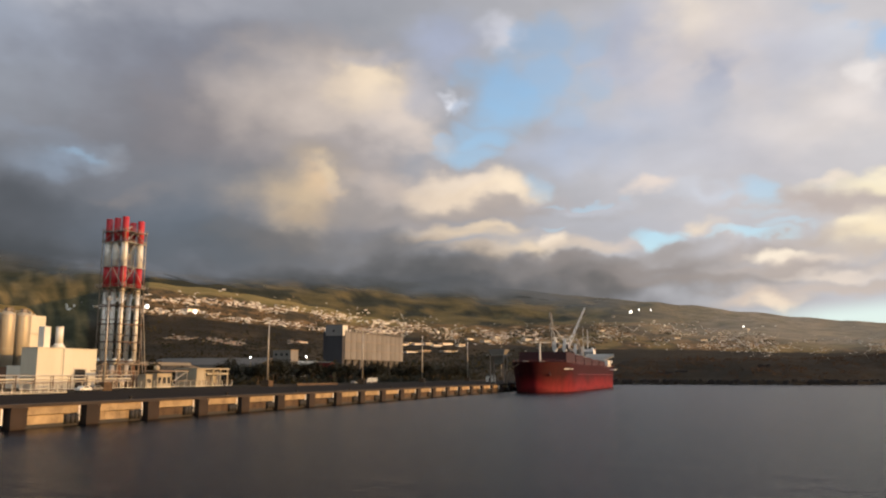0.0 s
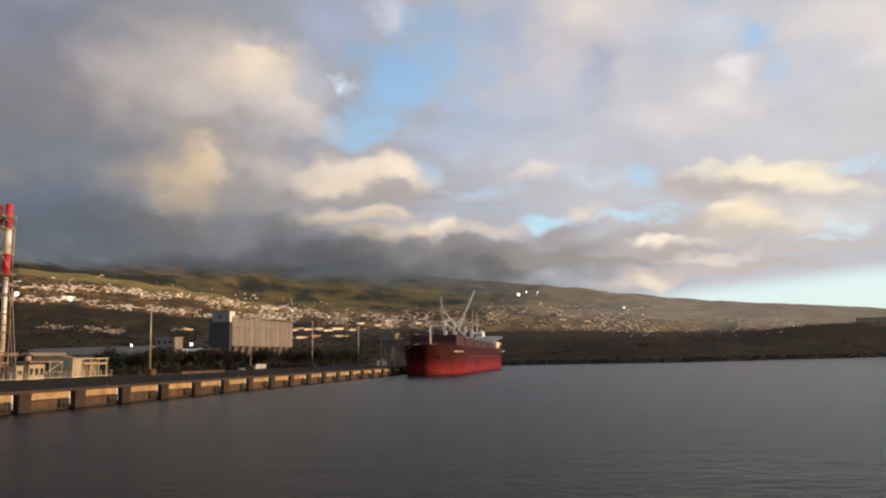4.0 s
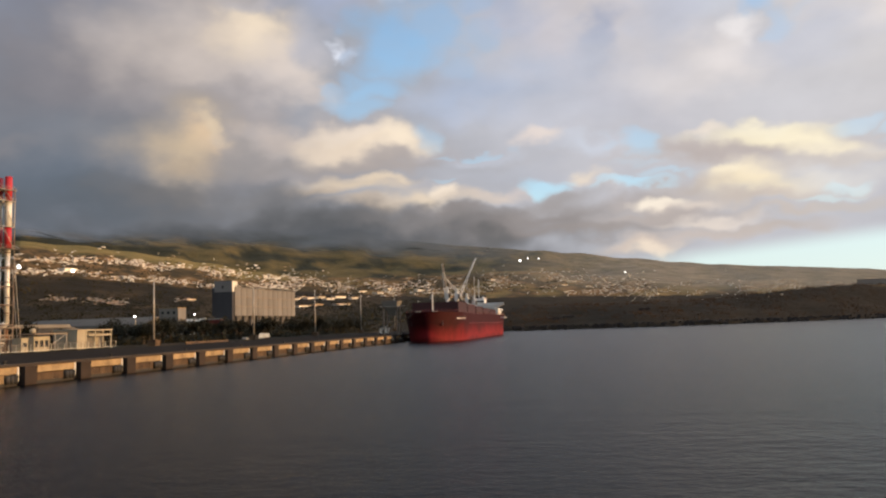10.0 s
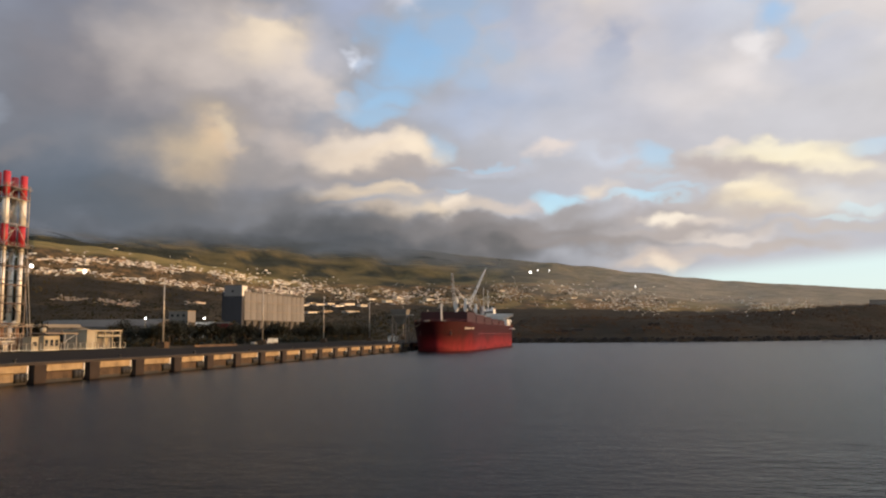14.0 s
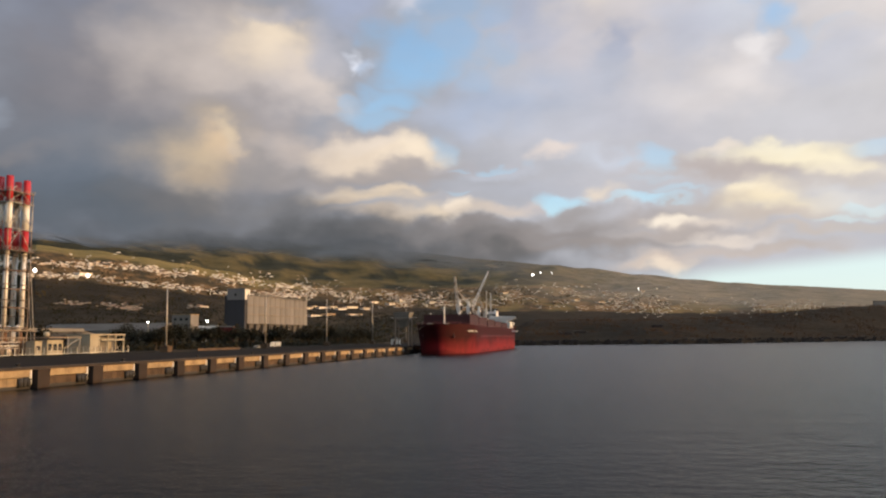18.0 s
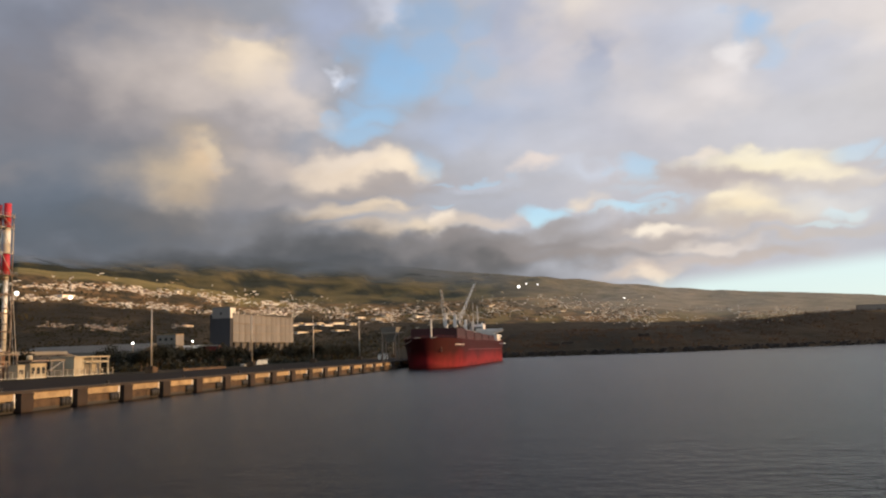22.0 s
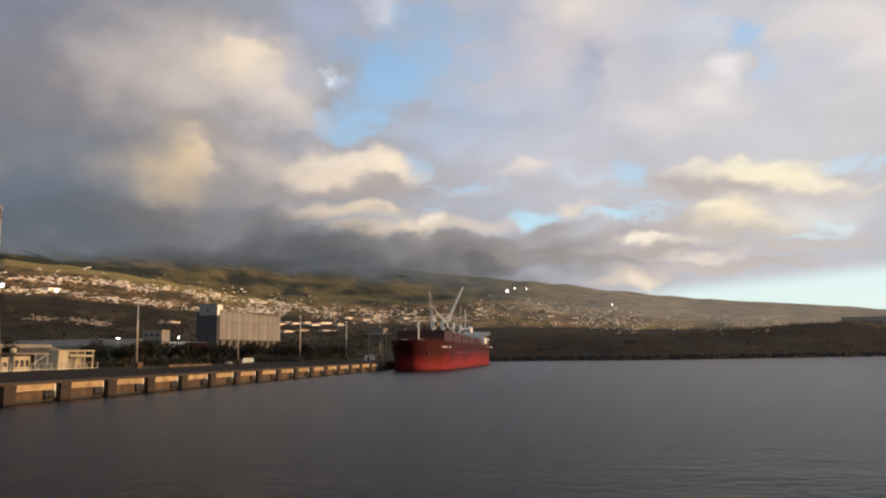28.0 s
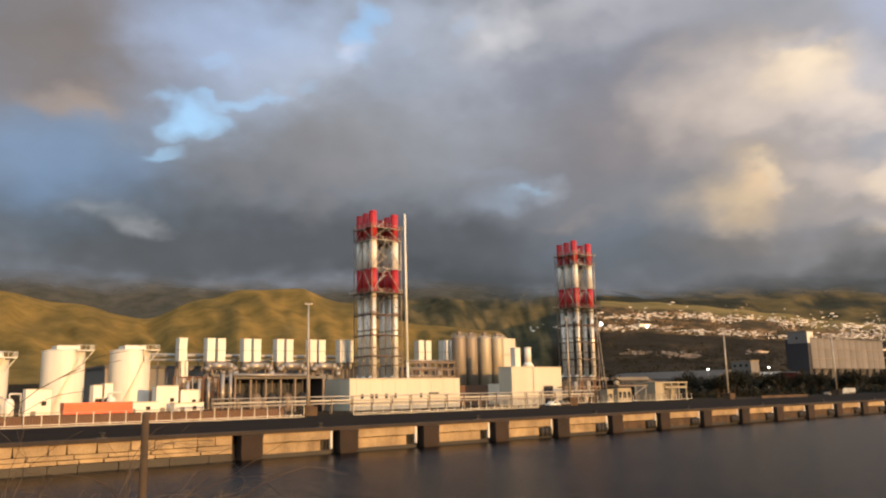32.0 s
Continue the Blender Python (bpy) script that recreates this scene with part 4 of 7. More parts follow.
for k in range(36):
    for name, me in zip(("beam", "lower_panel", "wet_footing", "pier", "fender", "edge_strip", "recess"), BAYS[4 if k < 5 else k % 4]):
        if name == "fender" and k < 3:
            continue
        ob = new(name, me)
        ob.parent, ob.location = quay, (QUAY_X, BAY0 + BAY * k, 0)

# the plain stretch of wall: two courses of large cast blocks, uneven
rnd = random.Random(8)
for z0, z1, back in ((2.0, 3.1, 0.0), (1.45, 1.94, 0.05), (0.95, 1.4, 0.08), (-5, 0.9, 0.1)):
    y = BAY0 - 0.05
    while y > -70:
        w = 1.8 + 4.0 * rnd.random() ** 1.5
        j = 0.14 * rnd.random()
        c = 0.12 * rnd.random()
        x1 = -0.04 - back - j
        b = Shape().add([(-1.4, y - w + 0.07, z0), (x1, y - w + 0.07 + c, z0 + 0.05 * rnd.random()), (x1, y - c, z0), (-1.4, y, z0), (-1.4, y - w + 0.07, z1), (x1, y - w + 0.07, z1 - 0.06 * rnd.random()), (x1, y, z1), (-1.4, y, z1)],
                        [(0, 3, 2, 1), (4, 5, 6, 7), (0, 1, 5, 4), (1, 2, 6, 5), (2, 3, 7, 6), (3, 0, 4, 7)])
        ob = part("block", b, WET if z0 < 0 else CONCRETE, quay)
        ob.location = (QUAY_X, 0, 0)
        y -= w
# two round drain mouths
for yy in (11.6, 13.0):
    part("drain", Shape().tube((QUAY_X - 0.3, yy, 2.5), (QUAY_X + 0.02, yy, 2.5), 0.3, n=14), DARK, quay)
# bollards on the coping
bollard = thing("bollard", QUAY_X - 2.2, 30, QUAY_Z, "dark cast-iron mooring bollard on the quay edge", "bollard", "mooring bollards")
part("post", Shape().lathe(0, 0, [(0.32, 0), (0.26, 0.12), (0.24, 0.4), (0.4, 0.5), (0.42, 0.58), (0.3, 0.66)], 12), RUBBER, bollard, smooth=True)
part("base", Shape().box(-0.45, 0.45, -0.45, 0.45, 0, 0.05), STEEL, bollard)
for k in range(1, 18):
    copy_thing(bollard, pose(QUAY_X - 2.2, 30 + BAY * 2 * k, QUAY_Z))


# ---- fences ----
def fence(y0, y1, x, gap_, height, label):
    f = thing("fence", x, y0, QUAY_Z, label, "fence", "apron fences")
    n = round((y1 - y0) / gap_)
    s = (y1 - y0) / n
    post = Shape().box(-0.06, 0.06, -0.07, 0.07, 0.2, height).mesh("post", CREAM)
    bar = Shape().box(-0.012, 0.012, -0.012, 0.012, 0.4, height - 0.05).mesh("bar", STEEL)
    for i in range(n + 1):
        ob = new("post", post)
        ob.parent, ob.location = f, (0, s * i, 0)
        for k in range(1, 6 if i < n else 1):
            ob = new("bar", bar)
            ob.parent, ob.location = f, (0, s * (i + k / 6), 0)
    for z in (0.35, height - 0.05):
        part("rail", Shape().box(-0.05, 0.05, 0, y1 - y0, z, z + 0.1), WHITE if z < 1 else STEEL, f)
    return f


fence(-58, 84, -147.55, 2.75, 2.35, "pale-posted steel fence on a kerb along the apron")
fence(96, 152, -147.55, 2.6, 2.2, "pale-posted steel fence on a kerb beside the plant")


# ---- lamp masts ----
def lamp_mast(x, y, z):
    m = thing("lamp_mast", x, y, z, "tall slim grey lamp mast on a concrete base", "street lamp", "lamp masts along the apron")
    part("base", Shape().box(-1.5, 1.5, -1.6, 1.6, 0, 2.0).box(-0.9, 0.9, -0.9, 0.9, 2.0, 2.3), CONCRETE_MID, m, "concrete base block")
    part("pole", Shape().tube((0, 0, 2.3), (0, 0, 25), 0.34, 0.17, n=10), GALV, m, smooth=True)
    part("crossarm", Shape().box(-0.08, 0.08, -0.9, 0.9, 24.6, 24.78), GALV, m)
    for s in (-1, 1):
        part("lamp_head", Shape().box(-0.25, 0.35, s * 0.75 - 0.22, s * 0.75 + 0.22, 24.78, 25.0), GALV, m)
    return m


mast = lamp_mast(-160, 92, 3.4)
for yy in (178, 260.5, 342, 419, 501, 583):
    copy_thing(mast, pose(-160, yy, 3.4))

# ---- power plant ----
G = 3.4


def stack_tower(y, mast_too):
    """Six clad flues in a braced steel frame, the top banded red and white."""
    t = thing("chimney_stack", -208, y, G, "cluster of six steel flues banded red and white on top", "chimney", "power plant chimney stacks")
    xs, ys = (-2.1, -5.8, -9.5), (2.3, 10.7)
    depth, width, r = 11.4, 12.9, 1.08
    for i, fx in enumerate(xs):
        for fy in ys:
            tops = 62.0 - 0.3 * i + (0.4 if fy == ys[0] else 0)
            fl = part("flue", Shape().tube((fx, fy, 9.5), (fx, fy, 36.2), 0.8 * r, n=20), SHINY, t, "shiny clad steel flue", smooth=True)
            for z in (13, 18.5, 24, 29.5, 34.5):
                part("collar", Shape().tube((fx, fy, z), (fx, fy, z + 0.35), r + 0.1, n=20), STEEL, fl)
            part("red_band", Shape().tube((fx, fy, 36.2), (fx, fy, 43.7), r + 0.14, n=20), RED, t, "red painted flue section", smooth=True)
            part("white_band", Shape().tube((fx, fy, 43.7), (fx, fy, 53.2), r + 0.12, n=20), BANDWHITE, t, "white painted flue section", smooth=True)
            top = part("red_top", Shape().tube((fx, fy, 53.2), (fx, fy, tops), r + 0.14, n=20), RED, t, "red painted flue top", smooth=True)
            part("mouth", Shape().tube((fx, fy, tops), (fx, fy, tops + 0.05), r - 0.12, n=20), DARK, top)
            part("elbow", Shape().tube((fx, fy, 9.6), (fx - 3, fy, 8.2), r, n=16), SHINY, t, smooth=True)
    legs = [(-0.7, 0.8), (-0.7, 12.2), (-10.9, 0.8), (-10.9, 12.2)]
    for lx, ly in legs:
        for z0, z1, m in ((0, 36, STEEL), (36, 43.8, RED), (43.8, 53, GALV), (53, 58.0, RED)):
            part("leg", Shape().box(lx - 0.13, lx + 0.13, ly - 0.13, ly + 0.13, z0, z1), m if m is not RED else STEEL, t)
    levels = (9, 16, 22.5, 29, 36, 43.8, 53, 57.0)
    for z in levels:
        ring = Shape()
        for (ax, ay), (bx, by) in zip((legs[0], legs[1], legs[3], legs[2]), (legs[1], legs[3], legs[2], legs[0])):
            ring.tube((ax, ay, z), (bx, by, z), 0.16 if z > 30 else 0.27, n=6)
        part("ring_beam", ring, GALV if z > 30 else RUSTY, t)
    for z0, z1 in zip(levels, levels[1:]):
        zz = (z0 + z1) / 2
        for a, b in ((legs[0], legs[1]), (legs[0], legs[2]), (legs[1], legs[3]), (legs[2], legs[3])):
            mx, my = (a[0] + b[0]) / 2, (a[1] + b[1]) / 2
            part("brace", Shape().tube((a[0], a[1], z0), (mx, my, z1), 0.11 if z0 > 35 else 0.07, n=5).tube((b[0], b[1], z0), (mx, my, z1), 0.11 if z0 > 35 else 0.07, n=5), GALV if z0 > 35 else STEEL, t)
    for z in (16, 22.5, 29):
        part("catwalk", Shape().box(-10.6, -1.0, 5.6, 7.4, z - 0.06, z + 0.06).box(-1.3, -0.6, 1.0, 12.0, z - 0.06, z + 0.06), RUSTY, t, "rusty grating catwalk")
    for z, grow in ((36, 1.3), (53.0, 0.3), (57.0, 0.5)):
        deck = Shape().box(-depth + 0.5 - grow, grow - 0.6, 1.0 - grow, width - 0.9 + grow, z - 0.12, z + 0.02)
        pl = part("platform", deck, GALV if z > 50 else STEEL, t, "steel grating platform")
        rail = Shape()
        c = [(grow - 0.6, 1.0 - grow), (grow - 0.6, width - 0.9 + grow), (-depth + 0.5 - grow, width - 0.9 + grow), (-depth + 0.5 - grow, 1.0 - grow)]
        for p, q in zip(c, c[1:] + c[:1]):
            for h in (0.55, 1.1):
                rail.tube((*p, z + h), (*q, z + h), 0.035, n=4)
            for k in range(8):
                px, py = p[0] + (q[0] - p[0]) * k / 8, p[1] + (q[1] - p[1]) * k / 8
                rail.tube((px, py, z), (px, py, z + 1.1), 0.035, n=4)
        part("guard_rail", rail, GALV, pl)
    stair = Shape()
    for k in range(8):
        z0 = 36 + 3 * k
        stair.tube((-4.2, 4.4 if k % 2 else 8.2, z0), (-4.2, 8.2 if k % 2 else 4.4, z0 + 3), 0.16, n=5)
        stair.box(-4.9, -3.5, 4.0 if k % 2 else 7.9, 4.7 if k % 2 else 8.6, z0 - 0.05, z0 + 0.05)
    part("stairway", stair, GALV, t)
    if mast_too:
        part("lightning_mast", Shape().tube((0.4, width + 0.6, 14), (0.4, width + 0.2, 62.3), 0.42, 0.34, n=10), WHITE, t, "slim white pipe beside the frame", smooth=True)
        part("mast_foot", Shape().tube((0.4, width + 1.0, 0), (0.4, width + 0.6, 14), 0.42, n=10), WHITE, t, smooth=True)
    else:
        part("ladder_rail", Shape().tube((-2, width + 4.5, 4), (-2, width + 0.6, 36), 0.12, n=6).tube((-3.2, width + 4.5, 4), (-3.2, width + 0.6, 36), 0.12, n=6), GALV, t)
        part("ladder_foot", Shape().box(-3.6, -1.6, width + 3.8, width + 5.2, 0, 4), STEEL, t)
    for k in range(5):
        for bx in (0.6, -6, -depth - 0.6):
            part("base_post", Shape().box(bx - 0.2, bx + 0.2, -1 + 3.8 * k - 0.2, -1 + 3.8 * k + 0.2, 0, 8), STEEL, t)
    for bx in (0.6, -6, -depth - 0.6):
        for z in (3.8, 7.8):
            part("base_beam", Shape().box(bx - 0.2, bx + 0.2, -1.2, width + 1.4, z, z + 0.4), STEEL, t)
    for k in range(4):
        part("base_duct", Shape().tube((-3, 0.6 + 3.7 * k, 0), (-3, 0.6 + 3.7 * k, 7.6), 0.9 - 0.2 * (k % 2), n=12), BROWN if k % 2 else GALV, t, smooth=True)
    return t


stack_tower(141.8, True)
stack_tower(237.6, False)


def silencer(y, h):
    s = thing("exhaust_silencer", -225, y, G, "tall white boxed exhaust silencer on a steel frame", "silencer", "exhaust silencers over the engine hall")
    part("casing", Shape().box(-1.4, 1.4, -1.15, 1.15, 14.6, 14.6 + h), WHITE, s)
    part("seam", Shape().box(-1.44, 1.44, -1.19, 1.19, 14.6 + h * 0.48, 14.6 + h * 0.48 + 0.15), GALV, s)
    part("cap", Shape().box(-1.5, 1.5, -1.25, 1.25, 14.6 + h, 14.75 + h), WHITE, s)
    part("frame", Shape().box(-1.2, -0.9, -1, -0.7, 0, 14.6).box(0.9, 1.2, -1, -0.7, 0, 14.6).box(-1.2, -0.9, 0.7, 1, 0, 14.6).box(0.9, 1.2, 0.7, 1, 0, 14.6), STEEL, s)
    part("duct", Shape().tube((0, 0, 12.4), (0, 0, 14.6), 0.7, 1.0, n=12), GALV, s, smooth=True)
    return s


for ya, h, pair in ((87.3, 6.4, False), (95.6, 6.5, True), (106.9, 6.6, True), (117.8, 6.8, True), (129.3, 6.9, True), (140.3, 7.1, True), (172.3, 7.7, True), (183.3, 8.0, True)):
    first = silencer(ya + 1.2, h)
    if pair:
        silencer(ya + 4.4, h)
    else:
        part("lower_casing", Shape().box(-1.2, 1.2, -0.3, 1.6, 8.6, 14.5), WHITE, first, "white lower duct casing")

# open steel rack beside the first stack
pk = thing("steel_rack", -214, 160.5, G, "open steel rack carrying pipes and small vessels", "pipe rack")
for k in range(8):
    for bx in (-3.0, 0.0):
        part("post", Shape().box(bx - 0.16, bx + 0.16, 2.8 * k - 0.16, 2.8 * k + 0.16, 0, 14.2), STEEL, pk)
for z in (9.4, 11.8, 14.2):
    for bx in (-3.0, 0.0):
        part("beam", Shape().box(bx - 0.14, bx + 0.14, -0.3, 20.0, z, z + 0.3), STEEL, pk)
for z, bx, r in ((14.9, -0.4, 0.32), (14.8, -1.6, 0.22), (12.5, 0.1, 0.26), (10.0, -0.6, 0.3)):
    part("pipe", Shape().tube((bx, -1.0, z), (bx, 20.6, z), r, n=10), DULL, pk, smooth=True)
for k in range(5):
    part("vessel", Shape().lathe(-1.4, 2.2 + 4.0 * k, [(0.3, 9.7), (0.75, 10.0), (0.75, 11.2), (0.3, 11.6)], 12), (GREYCLAD, WHITE)[k % 2], pk, smooth=True)

# the engine hall behind them
hall = thing("engine_hall", -232, 70, G, "long low grey-brown engine hall with a pipe gallery on its roof", "industrial hall")
part("wall", Shape().box(-24, 0, 0, 128, 0, 12.8), GREYCLAD, hall)
part("roof", Shape().box(-24.4, 0.5, -0.4, 128.4, 12.8, 13.6), ROOFGREY, hall)
for k in range(22):
    part("rib", Shape().box(0, 0.35, 6 * k, 6 * k + 0.4, 0, 12.8), STEEL, hall)
for z, r in ((16.6, 0.55), (15.2, 0.35)):
    part("gallery_pipe", Shape().tube((0.8, 2, z), (0.8, 100, z), r, n=12), GALV, hall, smooth=True)
for k in range(17):
    part("gallery_post", Shape().box(0.6, 1.0, 2 + 6 * k, 2.3 + 6 * k, 13.5, 16.4), STEEL, hall)




def bent_duct(y):
    d = thing("exhaust_duct", -217, y, G, "bulky horizontal clad duct bent down at its end", "duct", "exhaust ducts")
    pts = [(0, 0, 11.5), (0, 0.4, 12.6), (0, 1.4, 13.0), (0, 6.6, 13.1), (0, 7.9, 12.7), (0, 8.7, 11.6), (0, 8.8, 9.8)]
    part("body", Shape().path(pts, 1.05, 14), DULL, d, smooth=True)
    for yy in (2.5, 5.2):
        part("band", Shape().tube((0, yy, 13.05), (0, yy + 0.2, 13.05), 1.12, n=14), GALV, d)
    for yy in (1.5, 6.5):
        part("trestle", Shape().box(-0.6, -0.35, yy, yy + 0.25, 0, 12.2).box(0.35, 0.6, yy, yy + 0.25, 0, 12.2).box(-0.6, 0.6, yy, yy + 0.25, 11.9, 12.15), STEEL, d)
    part("filter_box", Shape().box(-1.0, 1.0, 1.6, 3.8, 9.0, 10.6).box(-1.0, 1.0, 4.4, 6.2, 9.0, 10.4), GREYCLAD, d)
    part("filter_deck", Shape().box(-1.3, 1.3, 0, 8, 8.7, 9.0), STEEL, d)
    return d


d0 = bent_duct(92.5)
for yy in (103.8, 115.2, 126.6):
    copy_thing(d0, pose(-217, yy, G))

# open pump shed
ps = thing("pump_shed", -195, 91, G, "open-fronted pump shed with a pale flat roof and dark bays", "shed")
part("roof", Shape().box(-9, 0.6, -0.6, 26.6, 8.9, 9.5), GREYCLAD, ps)
part("roof_pipe", Shape().tube((0.9, -1, 9.9), (0.9, 21, 9.7), 0.4, n=10), DULL, ps, smooth=True)
# walls and vessels inside coloured dark, carrying the shade under the roof
part("back_wall", Shape().box(-9, -8.7, 0, 26, 0, 8.9), SLATE, ps)
part("side_wall", Shape().box(-8.7, 0, 25.7, 26, 0, 8.9), SLATE, ps)
for k in range(7):
    part("column", Shape().box(-0.25, 0.25, 4.3 * k - 0.2, 4.3 * k + 0.2, 0, 8.9), STEEL, ps)
for k in range(5):
    v = part("vessel", Shape().lathe(-3.5, 3 + 4.6 * k, [(0.9, 0), (1.5, 0.8), (1.6, 3.5), (1.2, 4.8), (0.3, 5.3)], 16), SLATE if k % 2 == 0 else STEEL, ps, smooth=True)
    part("vessel_pipe", Shape().tube((-3.5, 3 + 4.6 * k, 5.2), (-3.5, 3 + 4.6 * k, 8.9), 0.2, n=8), STEEL, v)


def standpipe(x, y, h, r):
    p = thing("standpipe", x, y, G, "upright shiny steel pipe with flanges beside the pump shed", "pipe", "standpipes")
    part("pipe", Shape().tube((0, 0, 0), (0, 0, h), r, n=12), DULL, p, smooth=True)
    for z in (0.3, h * 0.5, h - 0.2):
        part("flange", Shape().tube((0, 0, z), (0, 0, z + 0.2), r * 1.35, n=12), GALV, p)


for x, y, h, r in ((-194, 87.2, 10.8, 0.55), (-194, 89.3, 11.0, 0.45), (-196, 82.0, 9.0, 0.4), (-196, 84.4, 9.2, 0.4), (-197, 79.4, 8.6, 0.5)):
    standpipe(x, y, h, r)
rack = thing("pipe_bridge", -198, 76, G, "brown steel pipe bridge crowded with vertical pipes", "pipe rack")
for k in range(4):
    part("post", Shape().box(-0.2, 0.2, 4 * k, 4 * k + 0.4, 0, 9.6), BROWN, rack)
for z in (5, 9.2):
    part("beam", Shape().box(-0.25, 0.25, 0, 12.4, z, z + 0.4), BROWN, rack)
for k in range(9):
    part("riser", Shape().tube((0.5, 0.8 + 1.35 * k, 0), (0.5, 0.8 + 1.35 * k, 9.6), 0.16 + 0.06 * (k % 3), n=8), BROWN if k % 3 else GALV, rack, smooth=True)

# cream shed
sh = thing("cream_shed", -190, 122.3, G, "long windowless cream shed with low dark vents", "shed")
part("wall", Shape().box(-13, 0, 0, 39.6, 0, 8.5), CREAM, sh)
part("parapet", Shape().box(-13.15, 0.15, -0.15, 39.75, 8.5, 8.72), SHADE_CREAM, sh)
for k in range(9):
    part("panel_joint", Shape().box(0, 0.04, 4.4 * k + 2.2, 4.4 * k + 2.28, 0, 8.5), SHADE_CREAM, sh)
for yy in (3.6, 6.8, 8.4, 11.8, 15.0, 24.2):
    part("vent", Shape().box(-0.1, 0.08, yy, yy + 0.9, 3.1, 4.4), DARK, sh)
part("slot", Shape().box(-0.1, 0.4, 27.6, 31.0, 3.9, 4.5), DARK, sh, "dark canopy over a slot")


# silos and their annexe
def silo(y, m, label):
    s = thing("silo", -215, y, G, label, "silo", "row of four silos")
    part("shell", Shape().lathe(0, 0, [(2.45, 0), (2.45, 22.8), (2.3, 23.4), (0.9, 24.1)], 28), m, s, smooth=True)
    for z in (6, 12, 18, 22.6):
        part("hoop", Shape().lathe(0, 0, [(2.47, z), (2.52, z + 0.05), (2.52, z + 0.2), (2.47, z + 0.25)], 28), m, s)
    rail = Shape()
    for k in range(10):
        a = 2 * math.pi * k / 10
        b = 2 * math.pi * (k + 1) / 10
        rail.tube((2.3 * math.cos(a), 2.3 * math.sin(a), 23.2), (2.3 * math.cos(a), 2.3 * math.sin(a), 24.5), 0.05, n=4)
        rail.tube((2.3 * math.cos(a), 2.3 * math.sin(a), 24.5), (2.3 * math.cos(b), 2.3 * math.sin(b), 24.5), 0.05, n=4)
    part("top_rail", rail, GALV, s)
    part("filter_unit", Shape().box(-0.7, 0.5, -0.6, 0.6, 23.6, 25.2).tube((0.9, 0.8, 23.5), (0.9, 0.8, 25.6), 0.15, n=6), STEEL, s)


SILOCREAM = material("silo_cream_steel", (0.46, 0.4, 0.29), 0.5, 0.25, second=(0.34, 0.28, 0.2), amount=0.7, streak=True)
TANKGREY = material("brown_grey_tank_steel", (0.3, 0.25, 0.19), 0.55, 0.3, second=(0.2, 0.16, 0.12), amount=0.8, streak=True)
for yy, m, lb in ((183.2, TANKGREY, "brown-grey steel silo"), (188.6, TANKGREY, "brown-grey steel silo"), (195.2, SILOCREAM, "pale cream steel silo with a railed top"), (201.3, SILOCREAM, "pale cream steel silo with a railed top")):
    silo(yy, m, lb)
pl = thing("low_wall", -211, 179.5, G, "low brown and cream wall at the foot of the silos", "wall")
part("brown_wall", Shape().box(0, 0.4, 0, 13, 0, 6.6), BROWN, pl)
part("cream_wall", Shape().box(0.02, 0.42, 13.02, 26.5, 0, 7.0), CREAM, pl)
tw = thing("silo_tower", -215, 204.1, G, "square cream tower beside the silos", "tower")
part("shaft", Shape().box(-7, 0, 0, 6.2, 0, 23.2), CREAM, tw)
part("upper_box", Shape().box(-7.2, 0.2, -0.2, 6.4, 17.8, 23.4), CREAM, tw)
part("ledge", Shape().box(-7.3, 0.35, -0.3, 6.5, 17.2, 17.75), SHADE_CREAM, tw)
part("roof_fan", Shape().tube((-2, 2, 23.3), (-2, 2, 24.6), 0.5, n=10), GALV, tw)
part("roof_vent", Shape().tube((-3, 4.4, 23.3), (-3, 4.4, 24.2), 0.35, n=10), GALV, tw)
hs = thing("cream_block", -190, 184, G, "boxy cream building with a dark door and two roof flues", "building")
part("wall", Shape().box(-6, 0, 0, 23.5, 0, 12.0), CREAM, hs)
part("roof_edge", Shape().box(-6.2, 0.2, -0.2, 23.7, 12.0, 12.2), SHADE_CREAM, hs)
part("wall_joint", Shape().box(0, 0.05, 9.2, 9.32, 0, 12.0), SHADE_CREAM, hs)
part("downpipe", Shape().tube((0.15, 9.9, 0), (0.15, 9.9, 12), 0.1, n=6), GALV, hs)
part("door", Shape().box(-0.2, 0.06, 14.6, 19.0, 0, 5.8), DARK, hs, "dark open roller door")
part("door_frame", Shape().box(0, 0.1, 14.3, 14.6, 0, 6.1).box(0, 0.1, 19.0, 19.3, 0, 6.1).box(0, 0.1, 14.6, 19.0, 5.8, 6.1), GALV, hs)
part("square_flue", Shape().box(-3.2, -1.0, 2.9, 5.3, 12.2, 18.4), WHITE, hs)
fl = part("round_flue", Shape().tube((-2, 9.7, 12.2), (-2, 9.7, 13.6), 2.0, 1.2, n=16).tube((-2, 9.7, 13.6), (-2, 9.7, 18.5), 1.1, n=16), WHITE, hs, smooth=True)
part("flue_cap", Shape().tube((-2, 9.7, 18.5), (-2, 9.7, 18.7), 1.25, n=16), GALV, fl)


